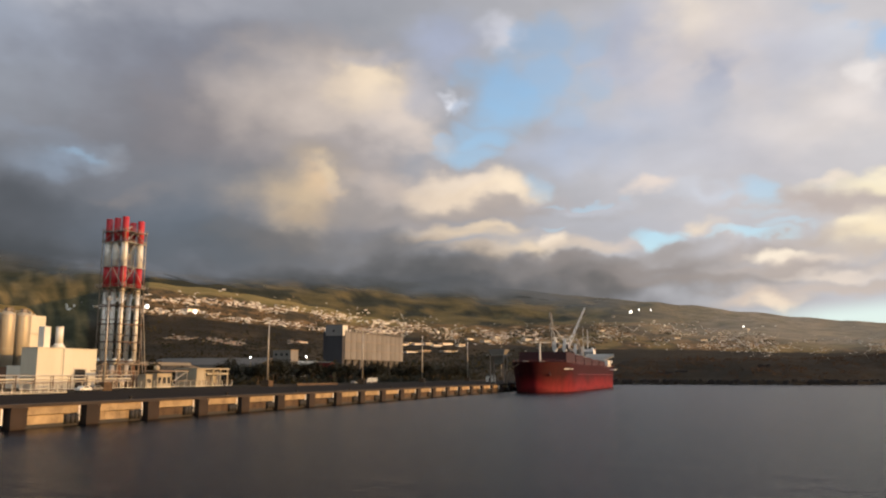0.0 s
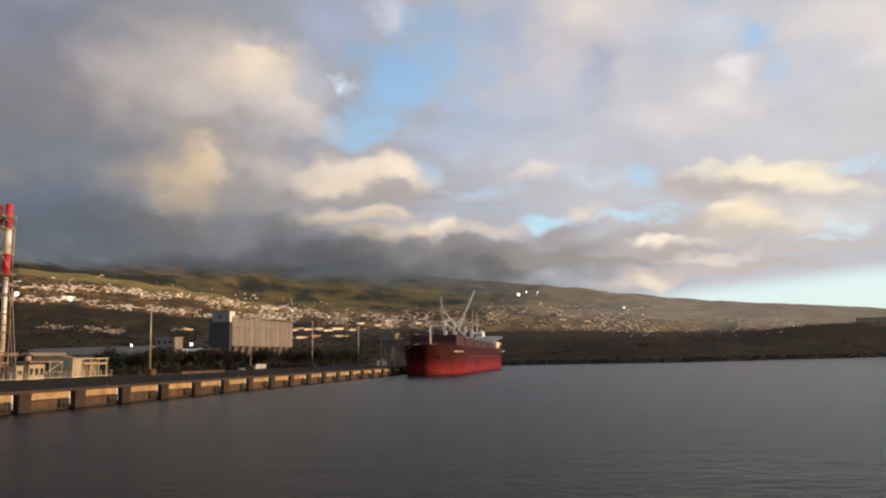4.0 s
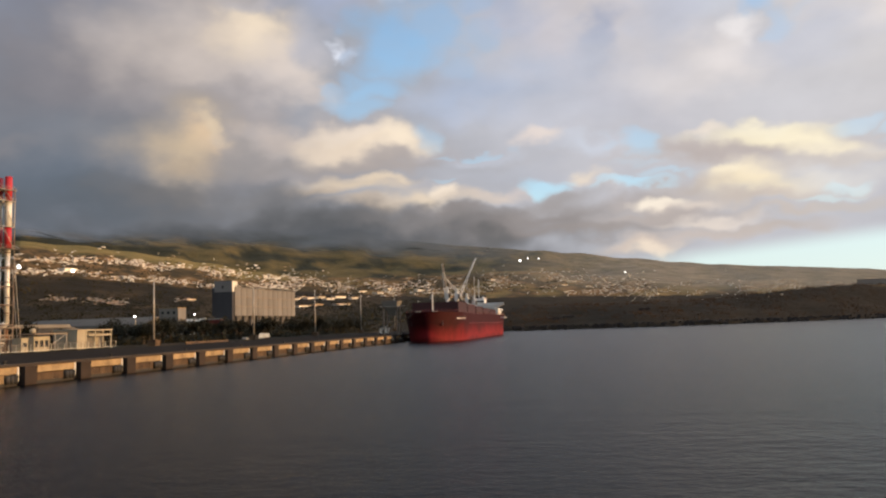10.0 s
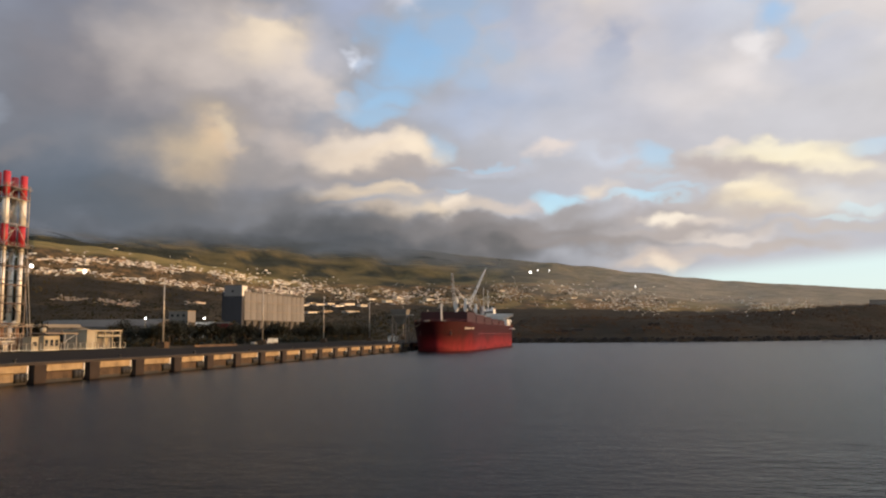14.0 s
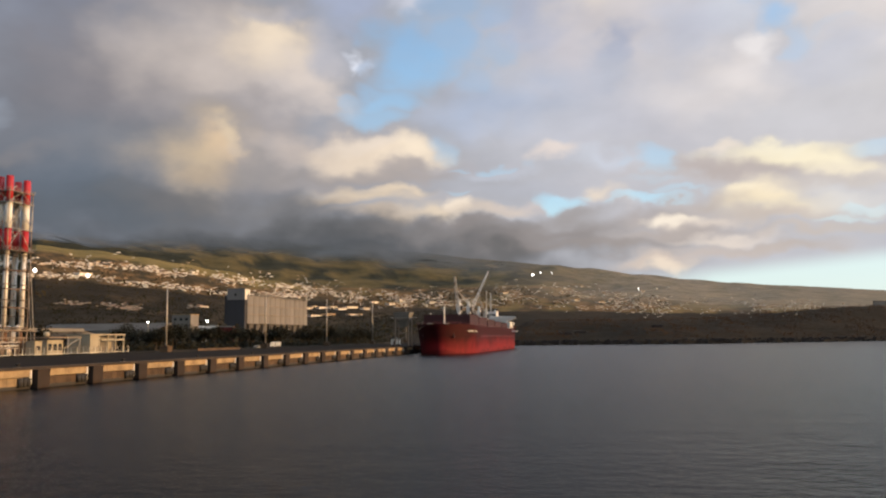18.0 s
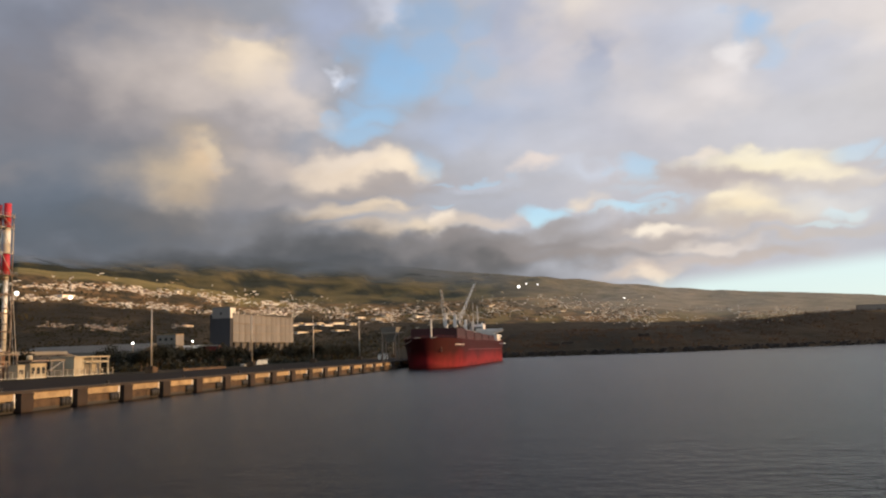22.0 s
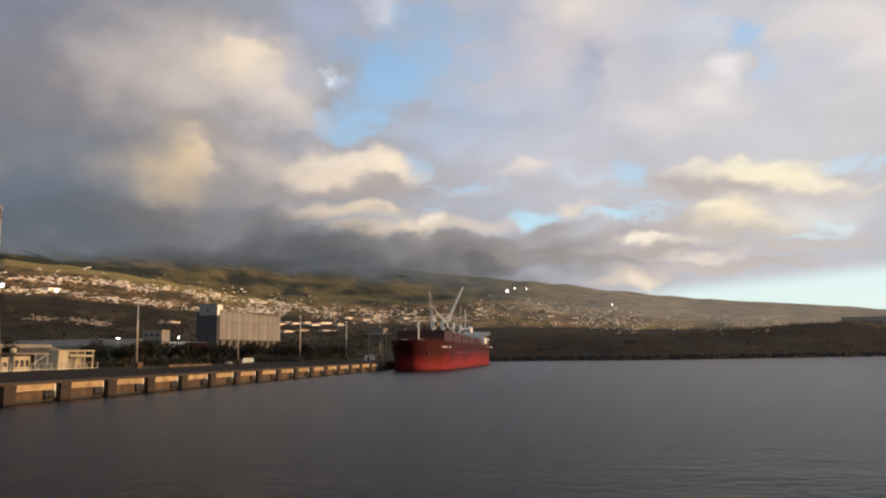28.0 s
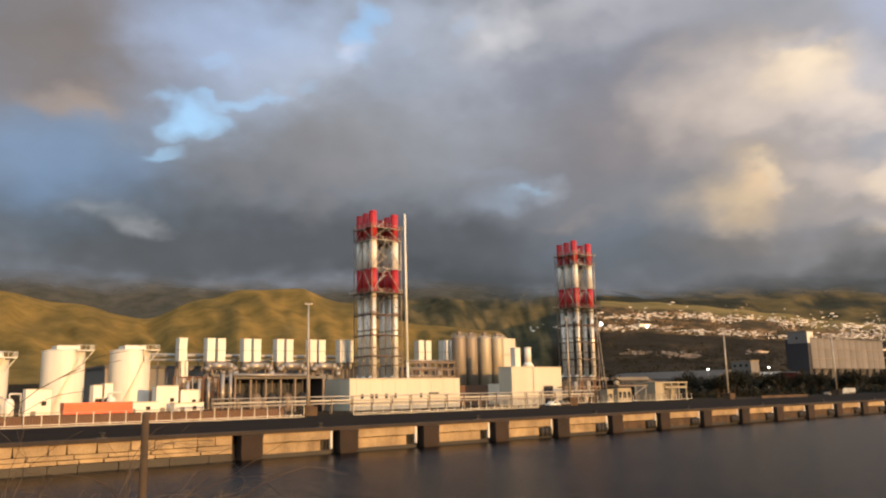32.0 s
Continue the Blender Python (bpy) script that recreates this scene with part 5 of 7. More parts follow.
# fuel tanks
def fuel_tank(y, top):
    t = thing("storage_tank", -204.5, y, G, "white cylindrical storage tank with a rim platform and spiral stair", "storage tank", "white storage tanks")
    h = top - G
    part("shell", Shape().lathe(0, 0, [(4.7, 0), (4.7, h), (3.2, h + 0.35), (0.4, h + 0.6)], 48), WHITE, t, smooth=False)
    for z in (h * 0.33, h * 0.66, h - 0.15):
        part("hoop", Shape().lathe(0, 0, [(4.71, z), (4.78, z), (4.78, z + 0.14), (4.71, z + 0.14)], 48), WHITE, t)
    part("platform", Shape().box(2.2, 5.8, 1.4, 5.2, h - 0.1, h + 0.1).box(-1.5, 3.4, -2.4, 2.6, h + 0.3, h + 1.1), WHITE, t)
    rail = Shape()
    for p, q in (((5.8, 1.4), (5.8, 5.2)), ((5.8, 5.2), (2.2, 5.2)), ((3.4, -2.4), (3.4, 2.6))):
        rail.tube((*p, h + 1.2), (*q, h + 1.2), 0.05, n=4)
        for k in range(5):
            a = k / 4
            rail.tube((p[0] + (q[0] - p[0]) * a, p[1] + (q[1] - p[1]) * a, h), (p[0] + (q[0] - p[0]) * a, p[1] + (q[1] - p[1]) * a, h + 1.2), 0.05, n=4)
    part("guard_rail", rail, WHITE, t)
    part("bracket", Shape().tube((4.0, 3.2, h - 3.0), (5.6, 5.0, h - 0.1), 0.12, n=6).tube((4.5, 2.0, h - 3.0), (5.7, 1.6, h - 0.1), 0.12, n=6), WHITE, t)
    st = Shape()
    for k in range(40):
        a = -0.9 + 1.5 * k / 40
        st.box(4.9 * math.cos(a) - 0.35, 4.9 * math.cos(a) + 0.35, 4.9 * math.sin(a) - 0.25, 4.9 * math.sin(a) + 0.25, h * k / 40, h * k / 40 + 0.08)
    part("stair", st, GALV, t)


for yy, top in ((36.0, 17.4), (52.2, 19.2), (67.6, 19.5), (19.0, 18.0)):
    fuel_tank(yy, top)


def skid_box(x, y, w, d, h, label):
    s = thing("equipment_cabin", x, y, G, label, "cabin", "white equipment cabins")
    part("body", Shape().box(-d, 0, 0, w, 0, h), WHITE, s)
    part("roof", Shape().box(-d - 0.1, 0.1, -0.1, w + 0.1, h, h + 0.18), SHADE_CREAM, s)
    part("door", Shape().box(-0.05, 0.04, w * 0.2, w * 0.2 + 1.1, 0.2, min(2.3, h - 0.3)), GREYCLAD, s)
    part("louvre", Shape().box(-0.05, 0.06, w * 0.62, w * 0.62 + 1.0, h * 0.5, h * 0.5 + 0.9), DARK, s)


for a in ((-195, 56.6, 1.9, 3, 7.6), (-195, 59.0, 1.8, 3, 8.0), (-195, 57.0, 4, 4, 4.6), (-190, 69.2, 5.2, 3, 7.2), (-190, 75.0, 4.4, 3, 6.2), (-186, 60.5, 8, 3, 3.6), (-186, 72, 7, 3, 3.2), (-190, 41.5, 5, 3, 6.8), (-192, 26.5, 6, 3, 9), (-188, 31, 5, 3, 4.5)):
    skid_box(*a, "white painted equipment cabin among the tanks")
for yy in (41.0, 62.0):
    ft = thing("filter_unit", -193, yy - 2, G, "white filter unit with pipework between the tanks", "filter")
    part("drum", Shape().lathe(0, 0, [(0.9, 0.8), (1.0, 1.2), (1.0, 4.4), (0.5, 5.0)], 16), WHITE, ft, smooth=True)
    part("stand", Shape().box(-0.7, 0.7, -0.7, 0.7, 0, 0.8), STEEL, ft)
    part("pipe", Shape().path([(0, 0, 5), (0, 0, 6), (0, 2.2, 6), (0, 2.2, 0)], 0.16), WHITE, ft)

# orange-red container on a flatbed trailer
tr = thing("container_trailer", -157, 40.6, G, "flatbed trailer carrying a long orange-red container", "trailer")
ct = part("container", Shape().box(-2.44, 0, 0, 12.2, 1.45, 4.0), ORANGE, tr, "orange-red ribbed steel container")
for k in range(25):
    part("rib", Shape().box(0, 0.05, 0.25 + 0.48 * k, 0.45 + 0.48 * k, 1.6, 3.85), ORANGE, ct)
part("bed", Shape().box(-2.5, 0.05, -0.3, 12.5, 1.15, 1.45), STEEL, tr)
for yy in (1.2, 9.4, 10.7):
    for xx in (-2.3, -0.4):
        part("wheel", Shape().tube((xx, yy, 0.5), (xx + 0.35, yy, 0.5), 0.5, n=16), TYRE, tr)
part("landing_leg", Shape().box(-0.5, -0.3, 2.6, 2.8, 0, 1.2).box(-2.2, -2.0, 2.6, 2.8, 0, 1.2), STEEL, tr)

bw = thing("brick_wall", -152.5, 2, G, "low red-brown brick wall behind the fence", "wall")
part("wall", Shape().box(0, 0.3, 0, 80, 0, 1.9), BROWN, bw)
part("wall_cap", Shape().box(-0.06, 0.36, 0, 80, 1.9, 2.02), CONCRETE_DARK, bw)

# pipe run along the apron
pr = thing("pipe_run", -170, 74, G, "long pale pipe run on low trestles", "pipes")
for z, r, m in ((3.05, 0.26, SHADE_CREAM), (2.35, 0.18, GALV), (4.0, 0.16, GALV)):
    part("pipe", Shape().tube((0, 0, z), (0, 126, z), r, n=10), m, pr, smooth=True)
for k in range(22):
    part("trestle", Shape().box(-0.6, 0.6, 6 * k, 6 * k + 0.22, 1.9, 2.1).box(-0.5, -0.3, 6 * k, 6 * k + 0.2, 0, 4.0).box(0.3, 0.5, 6 * k, 6 * k + 0.2, 0, 4.0), STEEL, pr)

# skid under the second stack, kiosk, canopy building
sk = thing("pump_skid", -181, 199, G, "brown steel pump skid crowded with pipes", "pump skid")
for k in range(6):
    part("post", Shape().box(-0.15, 0.15, 3.2 * k, 3.2 * k + 0.3, 0, 5.2), STEEL, sk)
part("roof_frame", Shape().box(-3, 0.3, -0.3, 17.2, 5.2, 5.5), STEEL, sk)
for k in range(5):
    part("pump", Shape().lathe(-1.2, 1.8 + 3.2 * k, [(0.6, 0), (0.9, 0.5), (0.9, 2.2), (0.4, 3.0)], 12), (GALV, BROWN, STEEL)[k % 3], sk, smooth=True)
    part("pipe", Shape().path([(-1.2, 1.8 + 3.2 * k, 3), (-1.2, 1.8 + 3.2 * k, 4.2), (-1.2, 3.4 + 3.2 * k, 4.2)], 0.16), GALV, sk)
kb = thing("white_kiosk", -175, 213, G, "small white kiosk with a flat roof", "kiosk")
part("body", Shape().box(-3, 0, 0, 3, 0, 4.1), STAINED, kb)
part("roof", Shape().box(-3.2, 0.2, -0.2, 3.2, 4.1, 4.3), STAINED, kb)
part("window", Shape().box(-0.1, 0.03, 0.6, 2.4, 1.6, 2.8), GLASS, kb)
gk = thing("gatehouse", -175, 218.4, G, "cream gatehouse with a wide canopy roof", "gatehouse")
part("body", Shape().box(-4, 0, 0, 7.2, 0, 4.6), STAINED, gk)
part("canopy", Shape().box(-5, 1.2, -1, 14.5, 5.2, 5.6), STEEL, gk)
part("tie", Shape().tube((0.8, 7.5, 2.2), (0.8, 14, 5.2), 0.12, n=6), GALV, gk)
part("tank", Shape().lathe(-2, 2, [(0.2, 5.6), (0.9, 5.8), (0.9, 6.8), (0.3, 7.2)], 14), STAINED, gk, smooth=True)
for yy in (0.5, 2.8, 5.1):
    part("window", Shape().box(-0.1, 0.03, yy, yy + 1.5, 1.4, 3.4), GLASS, gk)
for yy in (8.5, 14):
    part("column", Shape().box(0.6, 0.9, yy, yy + 0.25, 0, 5.2), GALV, gk)
cb = thing("canopy_building", -175, 239.0, G, "white flat-roofed building with a dark open front", "building")
part("solid_bay", Shape().box(-9, 0, 0, 4.4, 0, 6.0), STAINED, cb)
part("back_wall", Shape().box(-9, -4, 4.4, 18.8, 0, 6.0), GREYCLAD, cb)
part("roof", Shape().box(-9.2, 0.3, -0.2, 19.2, 6.0, 6.5), STAINED, cb)
part("fascia", Shape().box(-0.4, 0.0, 6, 18.4, 4.2, 4.9), STAINED, cb)
for yy in (4.6, 9.4, 13.8, 18.4):
    part("column", Shape().box(-0.4, 0, yy, yy + 0.5, 0, 6.0), STAINED, cb)
for yy in (6.5, 14.5):
    part("window", Shape().box(-4, -3.95, yy, yy + 2.5, 1.2, 3.8), STAINED, cb)
lw = thing("long_store", -240, 262, G, "long low store with a pale roof edge", "store")
part("wall", Shape().box(-14, 0, 0, 60, 0, 8.2), SLATE, lw)
part("roof", Shape().box(-14.4, 0.4, -0.4, 60.4, 8.2, 9.6), GREYCLAD, lw)
for k in range(8):
    part("door", Shape().box(-0.1, 0.06, 2 + 7.4 * k, 6 + 7.4 * k, 0, 5), DARK, lw)
fence(158, 250, -168, 3.0, 2.2, "grey mesh fence before the stores")

# ---- bulk carrier moored along the quay ----
SHIP_X, BOW_Y, STERN_Y, BEAM = -81.6, 343.0, 524.0, 27.0
ship = thing("cargo_ship", SHIP_X, BOW_Y, 0, "red-hulled bulk carrier with white deck cranes moored at the quay", "ship")
LEN = STERN_Y - BOW_Y


def bow_shape(z):
    """Where the stem starts and how long the rounded entry is at a height."""
    lift = min(1.0, max(0.0, (z + 6) / 22.0))
    return 7.5 - 7.0 * lift**1.4, 34.0 - 10.0 * lift


def half_beam(y, z):
    """Half the hull's breadth at a distance from the bow and a height."""
    start, entry = bow_shape(z)
    t = min(1.0, max(0.0, (y - start) / entry))
    b = BEAM / 2 * (1 - (1 - t) ** 1.9) ** 0.58
    if y > LEN - 26:
        lift = min(1.0, max(0.0, (z + 6) / 22.0))
        b *= 1 - (0.5 - 0.42 * lift) * ((y - LEN + 26) / 26) ** 2
    return b


def sheer(y):
    return 13.2 - 1.0 * smoothstep(4, 60, y)


def hull_strip(zfun0, zfun1, rows):
    """One skin from the port quarter round the bow to the starboard quarter."""
    s = Shape()
    bow = [0.0, 0.01, 0.03, 0.07, 0.13, 0.2, 0.3, 0.42, 0.56, 0.72, 0.88, 1.0]
    body = [45, 65, 85, 105, 125, 145, 155, 163, 170, 176, LEN]
    stations = [(-1, True, t) for t in body[::-1]] + [(-1, False, t) for t in bow[:0:-1]] + [(1, False, t) for t in bow] + [(1, True, t) for t in body]
    v = []
    for k in range(rows + 1):
        for side, aft, t in stations:
            start, entry = bow_shape(zfun0(0) + (zfun1(0) - zfun0(0)) * k / rows)
            y = t if aft else start + entry * t
            z = zfun0(y) + (zfun1(y) - zfun0(y)) * k / rows
            v.append((side * half_beam(y, z), y, z))
    n = len(stations)
    s.add(v, [(k * n + i, k * n + i + 1, (k + 1) * n + i + 1, (k + 1) * n + i) for k in range(rows) for i in range(n - 1)])
    # transom
    z0, z1 = zfun0(LEN), zfun1(LEN)
    s.add([(-half_beam(LEN, z0), LEN, z0), (half_beam(LEN, z0), LEN, z0), (half_beam(LEN, z1), LEN, z1), (-half_beam(LEN, z1), LEN, z1)], [(0, 1, 2, 3)])
    return s


part("boot_topping", hull_strip(lambda y: -6.0, lambda y: 4.6 - 0.9 * smoothstep(10, 120, y), 6), HULL, ship, "brighter red lower hull", smooth=True)
part("side_plating", hull_strip(lambda y: 4.6 - 0.9 * smoothstep(10, 120, y), lambda y: 0.62 * sheer(y), 5), HULL, ship, "deep red side plating", smooth=True)
hull = part("upper_hull", hull_strip(lambda y: 0.62 * sheer(y), sheer, 5), HULL, ship, "dark red upper hull and bulwark", smooth=True)
deck = Shape()
dy = [1, 4, 8, 14, 22, 40, 80, 120, 160, LEN]
for a, b in zip(dy, dy[1:]):
    za, zb = sheer(a) - 1.1, sheer(b) - 1.1
    ha, hb = half_beam(a, za), half_beam(b, zb)
    deck.add([(-ha, a, za), (ha, a, za), (hb, b, zb), (-hb, b, zb)], [(0, 1, 2, 3)])
part("deck", deck, HULLDARK, ship, "red-brown steel deck")
part("rubbing_strake", Shape().tube((BEAM / 2 - 0.05, 40, 0.62 * sheer(40)), (BEAM / 2 - 0.05, 155, 0.62 * sheer(155)), 0.18, n=6), HULLRED, ship)
# illegible name on the bow as pale bars
for side in (1,):
    for k in range(9):
        if k == 5:
            continue
        y = 17.5 + 1.35 * k
        x = half_beam(y, 9.9) + 0.04
        part("name_bar", Shape().add([(x, y, 9.9), (half_beam(y + 0.95, 9.9) + 0.04, y + 0.95, 9.88), (half_beam(y + 0.95, 10.5) + 0.04, y + 0.95, 10.45), (half_beam(y, 10.5) + 0.04, y, 10.47)], [(0, 1, 2, 3)]), SHIPWHITE, hull)
# anchors in their pockets
for side in (-1, 1):
    y = 8.5
    x = side * (half_beam(y, 8.6) + 0.15)
    an = part("anchor", Shape().tube((x, y, 7.4), (x * 0.97, y, 10.2), 0.22, n=8).tube((x, y - 1.2, 7.9), (x, y, 7.2), 0.25, n=6).tube((x, y + 1.2, 7.9), (x, y, 7.2), 0.25, n=6), HULLDARK, ship)
# forecastle: mast, rail, winches
part("foremast", Shape().tube((0.6, 18, 11.5), (0.6, 18, 21.6), 0.42, 0.3, n=10).box(-0.4, 1.6, 17.8, 18.2, 20.4, 20.7), SHIPWHITE, ship, "white foremast")
for x in (-4, 3.5):
    part("windlass", Shape().tube((x - 1.2, 9, 13.1), (x + 1.2, 9, 13.1), 0.7, n=12).box(x - 1.4, x + 1.4, 8.4, 9.6, 11.8, 12.9), STEEL, ship)
for side in (-1, 1):
    rail = Shape()
    prev = None
    for k in range(40):
        y = 1.5 + 4.4 * k
        p = (side * (half_beam(y, sheer(y)) - 0.2), y, sheer(y))
        rail.tube(p, (p[0], p[1], p[2] + 1.0), 0.05, n=4)
        if prev:
            for h in (0.5, 1.0):
                rail.tube((prev[0], prev[1], prev[2] + h), (p[0], p[1], p[2] + h), 0.04, n=4)
        prev = p
    part("deck_rail", rail, HULLRED, ship)
# hatches
for k in range(5):
    y0 = 26 + 24.5 * k
    z = sheer(y0 + 8) - 1.1
    top = (6.0, 5.6, 4.9, 4.2, 3.7)[k]
    h = part("hatch", Shape().box(-11.0, 11.0, y0, y0 + 22.6, z - 1, z + top), HULLDARK, ship, "dark red steel hatch coaming")
    for j in range(4):
        part("hatch_panel", Shape().box(-11.2, 11.2, y0 + 5.7 * j, y0 + 5.4 + 5.7 * j, z + top, z + top + 0.4), HULLDARK, h)


def deck_crane(y, base, tip, top):
    z = sheer(y) - 1.1
    c = part("deck_crane", Shape().tube((0, y, z), (0, y, top - 6.5), 0.8, n=16), SHIPWHITE, ship, "white pedestal deck crane", smooth=True)
    part("crane_house", Shape().box(-0.95, 0.95, y - 1.1, y + 1.2, top - 6.5, top - 2.5).box(-0.6, 0.6, y - 0.7, y + 0.8, top - 2.5, top), SHIPWHITE, c)
    part("cab", Shape().box(0.95, 1.7, y - 1.4, y + 0.3, top - 5.6, top - 3.2), GLASS, c)
    b, t = Vector(base), Vector(tip)
    side = (t - b).cross(Vector((0, 0, 1))).normalized() * 0.75
    jib = Shape().tube(b + side, t + side * 0.4, 0.2, 0.14, n=6).tube(b - side, t - side * 0.4, 0.2, 0.14, n=6)
    for k in range(9):
        p, q = b.lerp(t, k / 9), b.lerp(t, (k + 1) / 9)
        w0, w1 = side * (1 - 0.6 * k / 9), side * (1 - 0.6 * (k + 1) / 9)
        jib.tube(p + w0, q - w1, 0.1, n=4)
    part("jib", jib, SHIPWHITE, c, "white lattice jib")
    part("cable", Shape().tube((0, y, top), t, 0.06, n=4).tube(t, t - Vector((0, 0, 3.5)), 0.05, n=4), STEEL, c)
    part("hook_block", Shape().box(t.x - 0.3, t.x + 0.3, t.y - 0.3, t.y + 0.3, t.z - 4.5, t.z - 3.5), STEEL, c)


deck_crane(55, (-0.3, 54, 21.0), (-0.8, 49, 37.5), 26.2)
deck_crane(80, (0.4, 85, 21.5), (6.5, 107, 44.3), 26.4)
deck_crane(111, (-1.6, 110, 20.5), (-9.2, 97, 33.1), 24.5)
deck_crane(135, (0, 132, 19), (1.0, 112, 27), 24.0)
# accommodation block and bridge
Y0 = 150
zb = sheer(Y0) - 1.1
acc = part("deckhouse", Shape().box(-9.5, 9.6, Y0, Y0 + 18, zb, 16.4), SHIPWHITE, ship, "white accommodation block")
part("lower_house", Shape().box(9.62, 12.3, Y0 - 1, Y0 + 12, zb - 2.2, 16.2), SHIPWHITE, acc)
wing = Shape().add([(-15.6, Y0 - 1, 18.5), (15.8, Y0 - 1, 18.5), (10.2, Y0 - 0.5, 16.42), (-10.2, Y0 - 0.5, 16.42), (-15.6, Y0 + 5, 18.5), (15.8, Y0 + 5, 18.5), (10.2, Y0 + 5, 16.42), (-10.2, Y0 + 5, 16.42)],
                   [(0, 1, 2, 3)[::-1], (4, 5, 6, 7), (0, 1, 5, 4), (1, 2, 6, 5), (3, 2, 6, 7)[::-1], (0, 3, 7, 4)])
part("side_platform", Shape().box(12.3, 16.2, Y0 - 1, Y0 + 6, 10.2, 10.8), SHIPWHITE, acc)
part("bridge_wing", wing, SHIPWHITE, acc, "white flared bridge wing")
part("wing_bulwark", Shape().box(-15.7, 15.9, Y0 - 1.1, Y0 - 0.9, 18.4, 19.6), SHIPWHITE, acc)
wh = part("wheelhouse", Shape().box(-3.5, 3.8, Y0, Y0 + 8, 18.52, 22.6), SHIPWHITE, acc)
for k in range(5):
    part("bridge_window", Shape().box(-3.2 + 1.36 * k, -2.1 + 1.36 * k, Y0 - 0.04, Y0, 20.0, 21.2), GLASS, wh)
for lv in range(2):
    for k in range(12):
        part("porthole", Shape().box(-8.6 + 1.6 * k, -7.9 + 1.6 * k, Y0 - 0.03, Y0, 12.8 + 2.4 * lv, 13.6 + 2.4 * lv), GLASS, acc)
part("radar_mast", Shape().tube((0, Y0 + 3, 22), (0, Y0 + 3, 34.5), 0.3, 0.15, n=8).box(-2.2, 2.2, Y0 + 2.8, Y0 + 3.2, 27, 27.25).box(-1.6, 1.6, Y0 + 2.7, Y0 + 3.3, 30, 30.3), SHIPWHITE, ship, "white radar mast")
part("radar_dome", Shape().lathe(2.5, Y0 + 4, [(0.4, 22), (0.9, 22.5), (0.9, 23.3), (0.3, 23.8)], 14), SHIPWHITE, ship, smooth=True)
part("signal_mast", Shape().tube((-1.7, Y0 - 3, 13), (-1.7, Y0 - 3, 35.8), 0.22, 0.12, n=6), SHIPWHITE, ship)
part("funnel", Shape().box(-2.6, 2.6, Y0 + 11, Y0 + 17, 17.2, 24.5), HULLRED, ship, "red funnel")
part("funnel_top", Shape().box(-2.7, 2.7, Y0 + 10.9, Y0 + 17.1, 23.2, 24.6), RUBBER, ship)
part("lifeboat", Shape().tube((12.2, Y0 + 9, 15.2), (12.2, Y0 + 14, 15.2), 1.1, 0.9, n=10), SHIPWHITE, ship)
for ya, yb, xb in ((3, -22, -15.2), (5, 22, -15.4), (4, -8, -15.2), (LEN - 2, LEN + 20, -15.5)):
    part("mooring_line", Shape().tube((-half_beam(max(ya, 3), 15), max(ya, 2), sheer(ya) - 0.6), (xb, yb, 4.0), 0.07, n=5), RUBBER, ship)

# grab hopper standing on the quay beside the bow
hp = thing("quay_hopper", -104, 374, QUAY_Z, "dark steel unloading hopper on tall legs", "hopper")
for x in (-4, 2.5):
    for y in (0, 6):
        part("leg", Shape().box(x - 0.25, x + 0.25, y - 0.25, y + 0.25, 0, 13), STEEL, hp)
part("bin", Shape().add([(-5, -1, 16), (3.5, -1, 16), (3.5, 7, 16), (-5, 7, 16), (-2, 2, 9), (0.5, 2, 9), (0.5, 4, 9), (-2, 4, 9)], [(0, 1, 5, 4), (1, 2, 6, 5), (2, 3, 7, 6), (3, 0, 4, 7), (4, 5, 6, 7)]), GREYCLAD, hp)
for y0, z0 in ((-0.3, 12.6), (5.7, 12.6), (-0.3, 6.0), (5.7, 6.0)):
    part("beam", Shape().box(-4.3, 2.8, y0, y0 + 0.6, z0, z0 + 0.35), STEEL, hp)
part("walkway", Shape().box(-5.4, 4.6, -1.6, -1.1, 13.2, 13.4).box(2.8, 6.6, -1.4, 0.2, 13.2, 13.5), GALV, hp)

# ---- silo terminal, stores, vehicles ----
st = thing("silo_terminal", -250, 506, G, "large grey silo block on dark legs with a pale headhouse", "silo building")
part("core", Shape().box(-17, -0.5, 0, 105.6, 14.2, 33.2), SILOGREY, st)
PW = 105.6 / 12
for k in range(12):
    for z0, z1 in ((14.4, 20.6), (20.9, 27.0), (27.3, 33.2)):
        s = Shape()
        n = 5
        for i in range(n):
            a0, a1 = math.pi * i / n, math.pi * (i + 1) / n
            ya, yb = PW * k + PW / 2 - PW / 2 * 0.97 * math.cos(a0), PW * k + PW / 2 - PW / 2 * 0.97 * math.cos(a1)
            xa, xb = 0.9 * math.sin(a0), 0.9 * math.sin(a1)
            s.add([(xa - 0.5, ya, z0), (xb - 0.5, yb, z0), (xb - 0.5, yb, z1), (xa - 0.5, ya, z1)], [(0, 1, 2, 3)])
        part("panel", s, SILOPANEL, st)
for z in (20.62, 27.02):
    part("ledge", Shape().box(-0.5, 0.55, 0, 105.6, z, z + 0.26), STEEL, st)
# end panels darker than the front: the block's shaded side put into colour
for k in range(6):
    part("end_panel", Shape().box(-17 + 2.8 * k, -14.4 + 2.8 * k, -0.3, 0, 14.4, 33.2), SLATE, st)
part("roof_slab", Shape().box(-17.4, 0.7, -0.4, 106, 33.2, 33.7), SILOPANEL, st)
for k in range(27):
    part("roof_post", Shape().box(0.2, 0.5, 4 * k, 4 * k + 0.35, 33.7, 35.0), SILOPANEL, st)
part("roof_rail", Shape().box(0.3, 0.42, 0, 105.6, 35.0, 35.2), GALV, st)
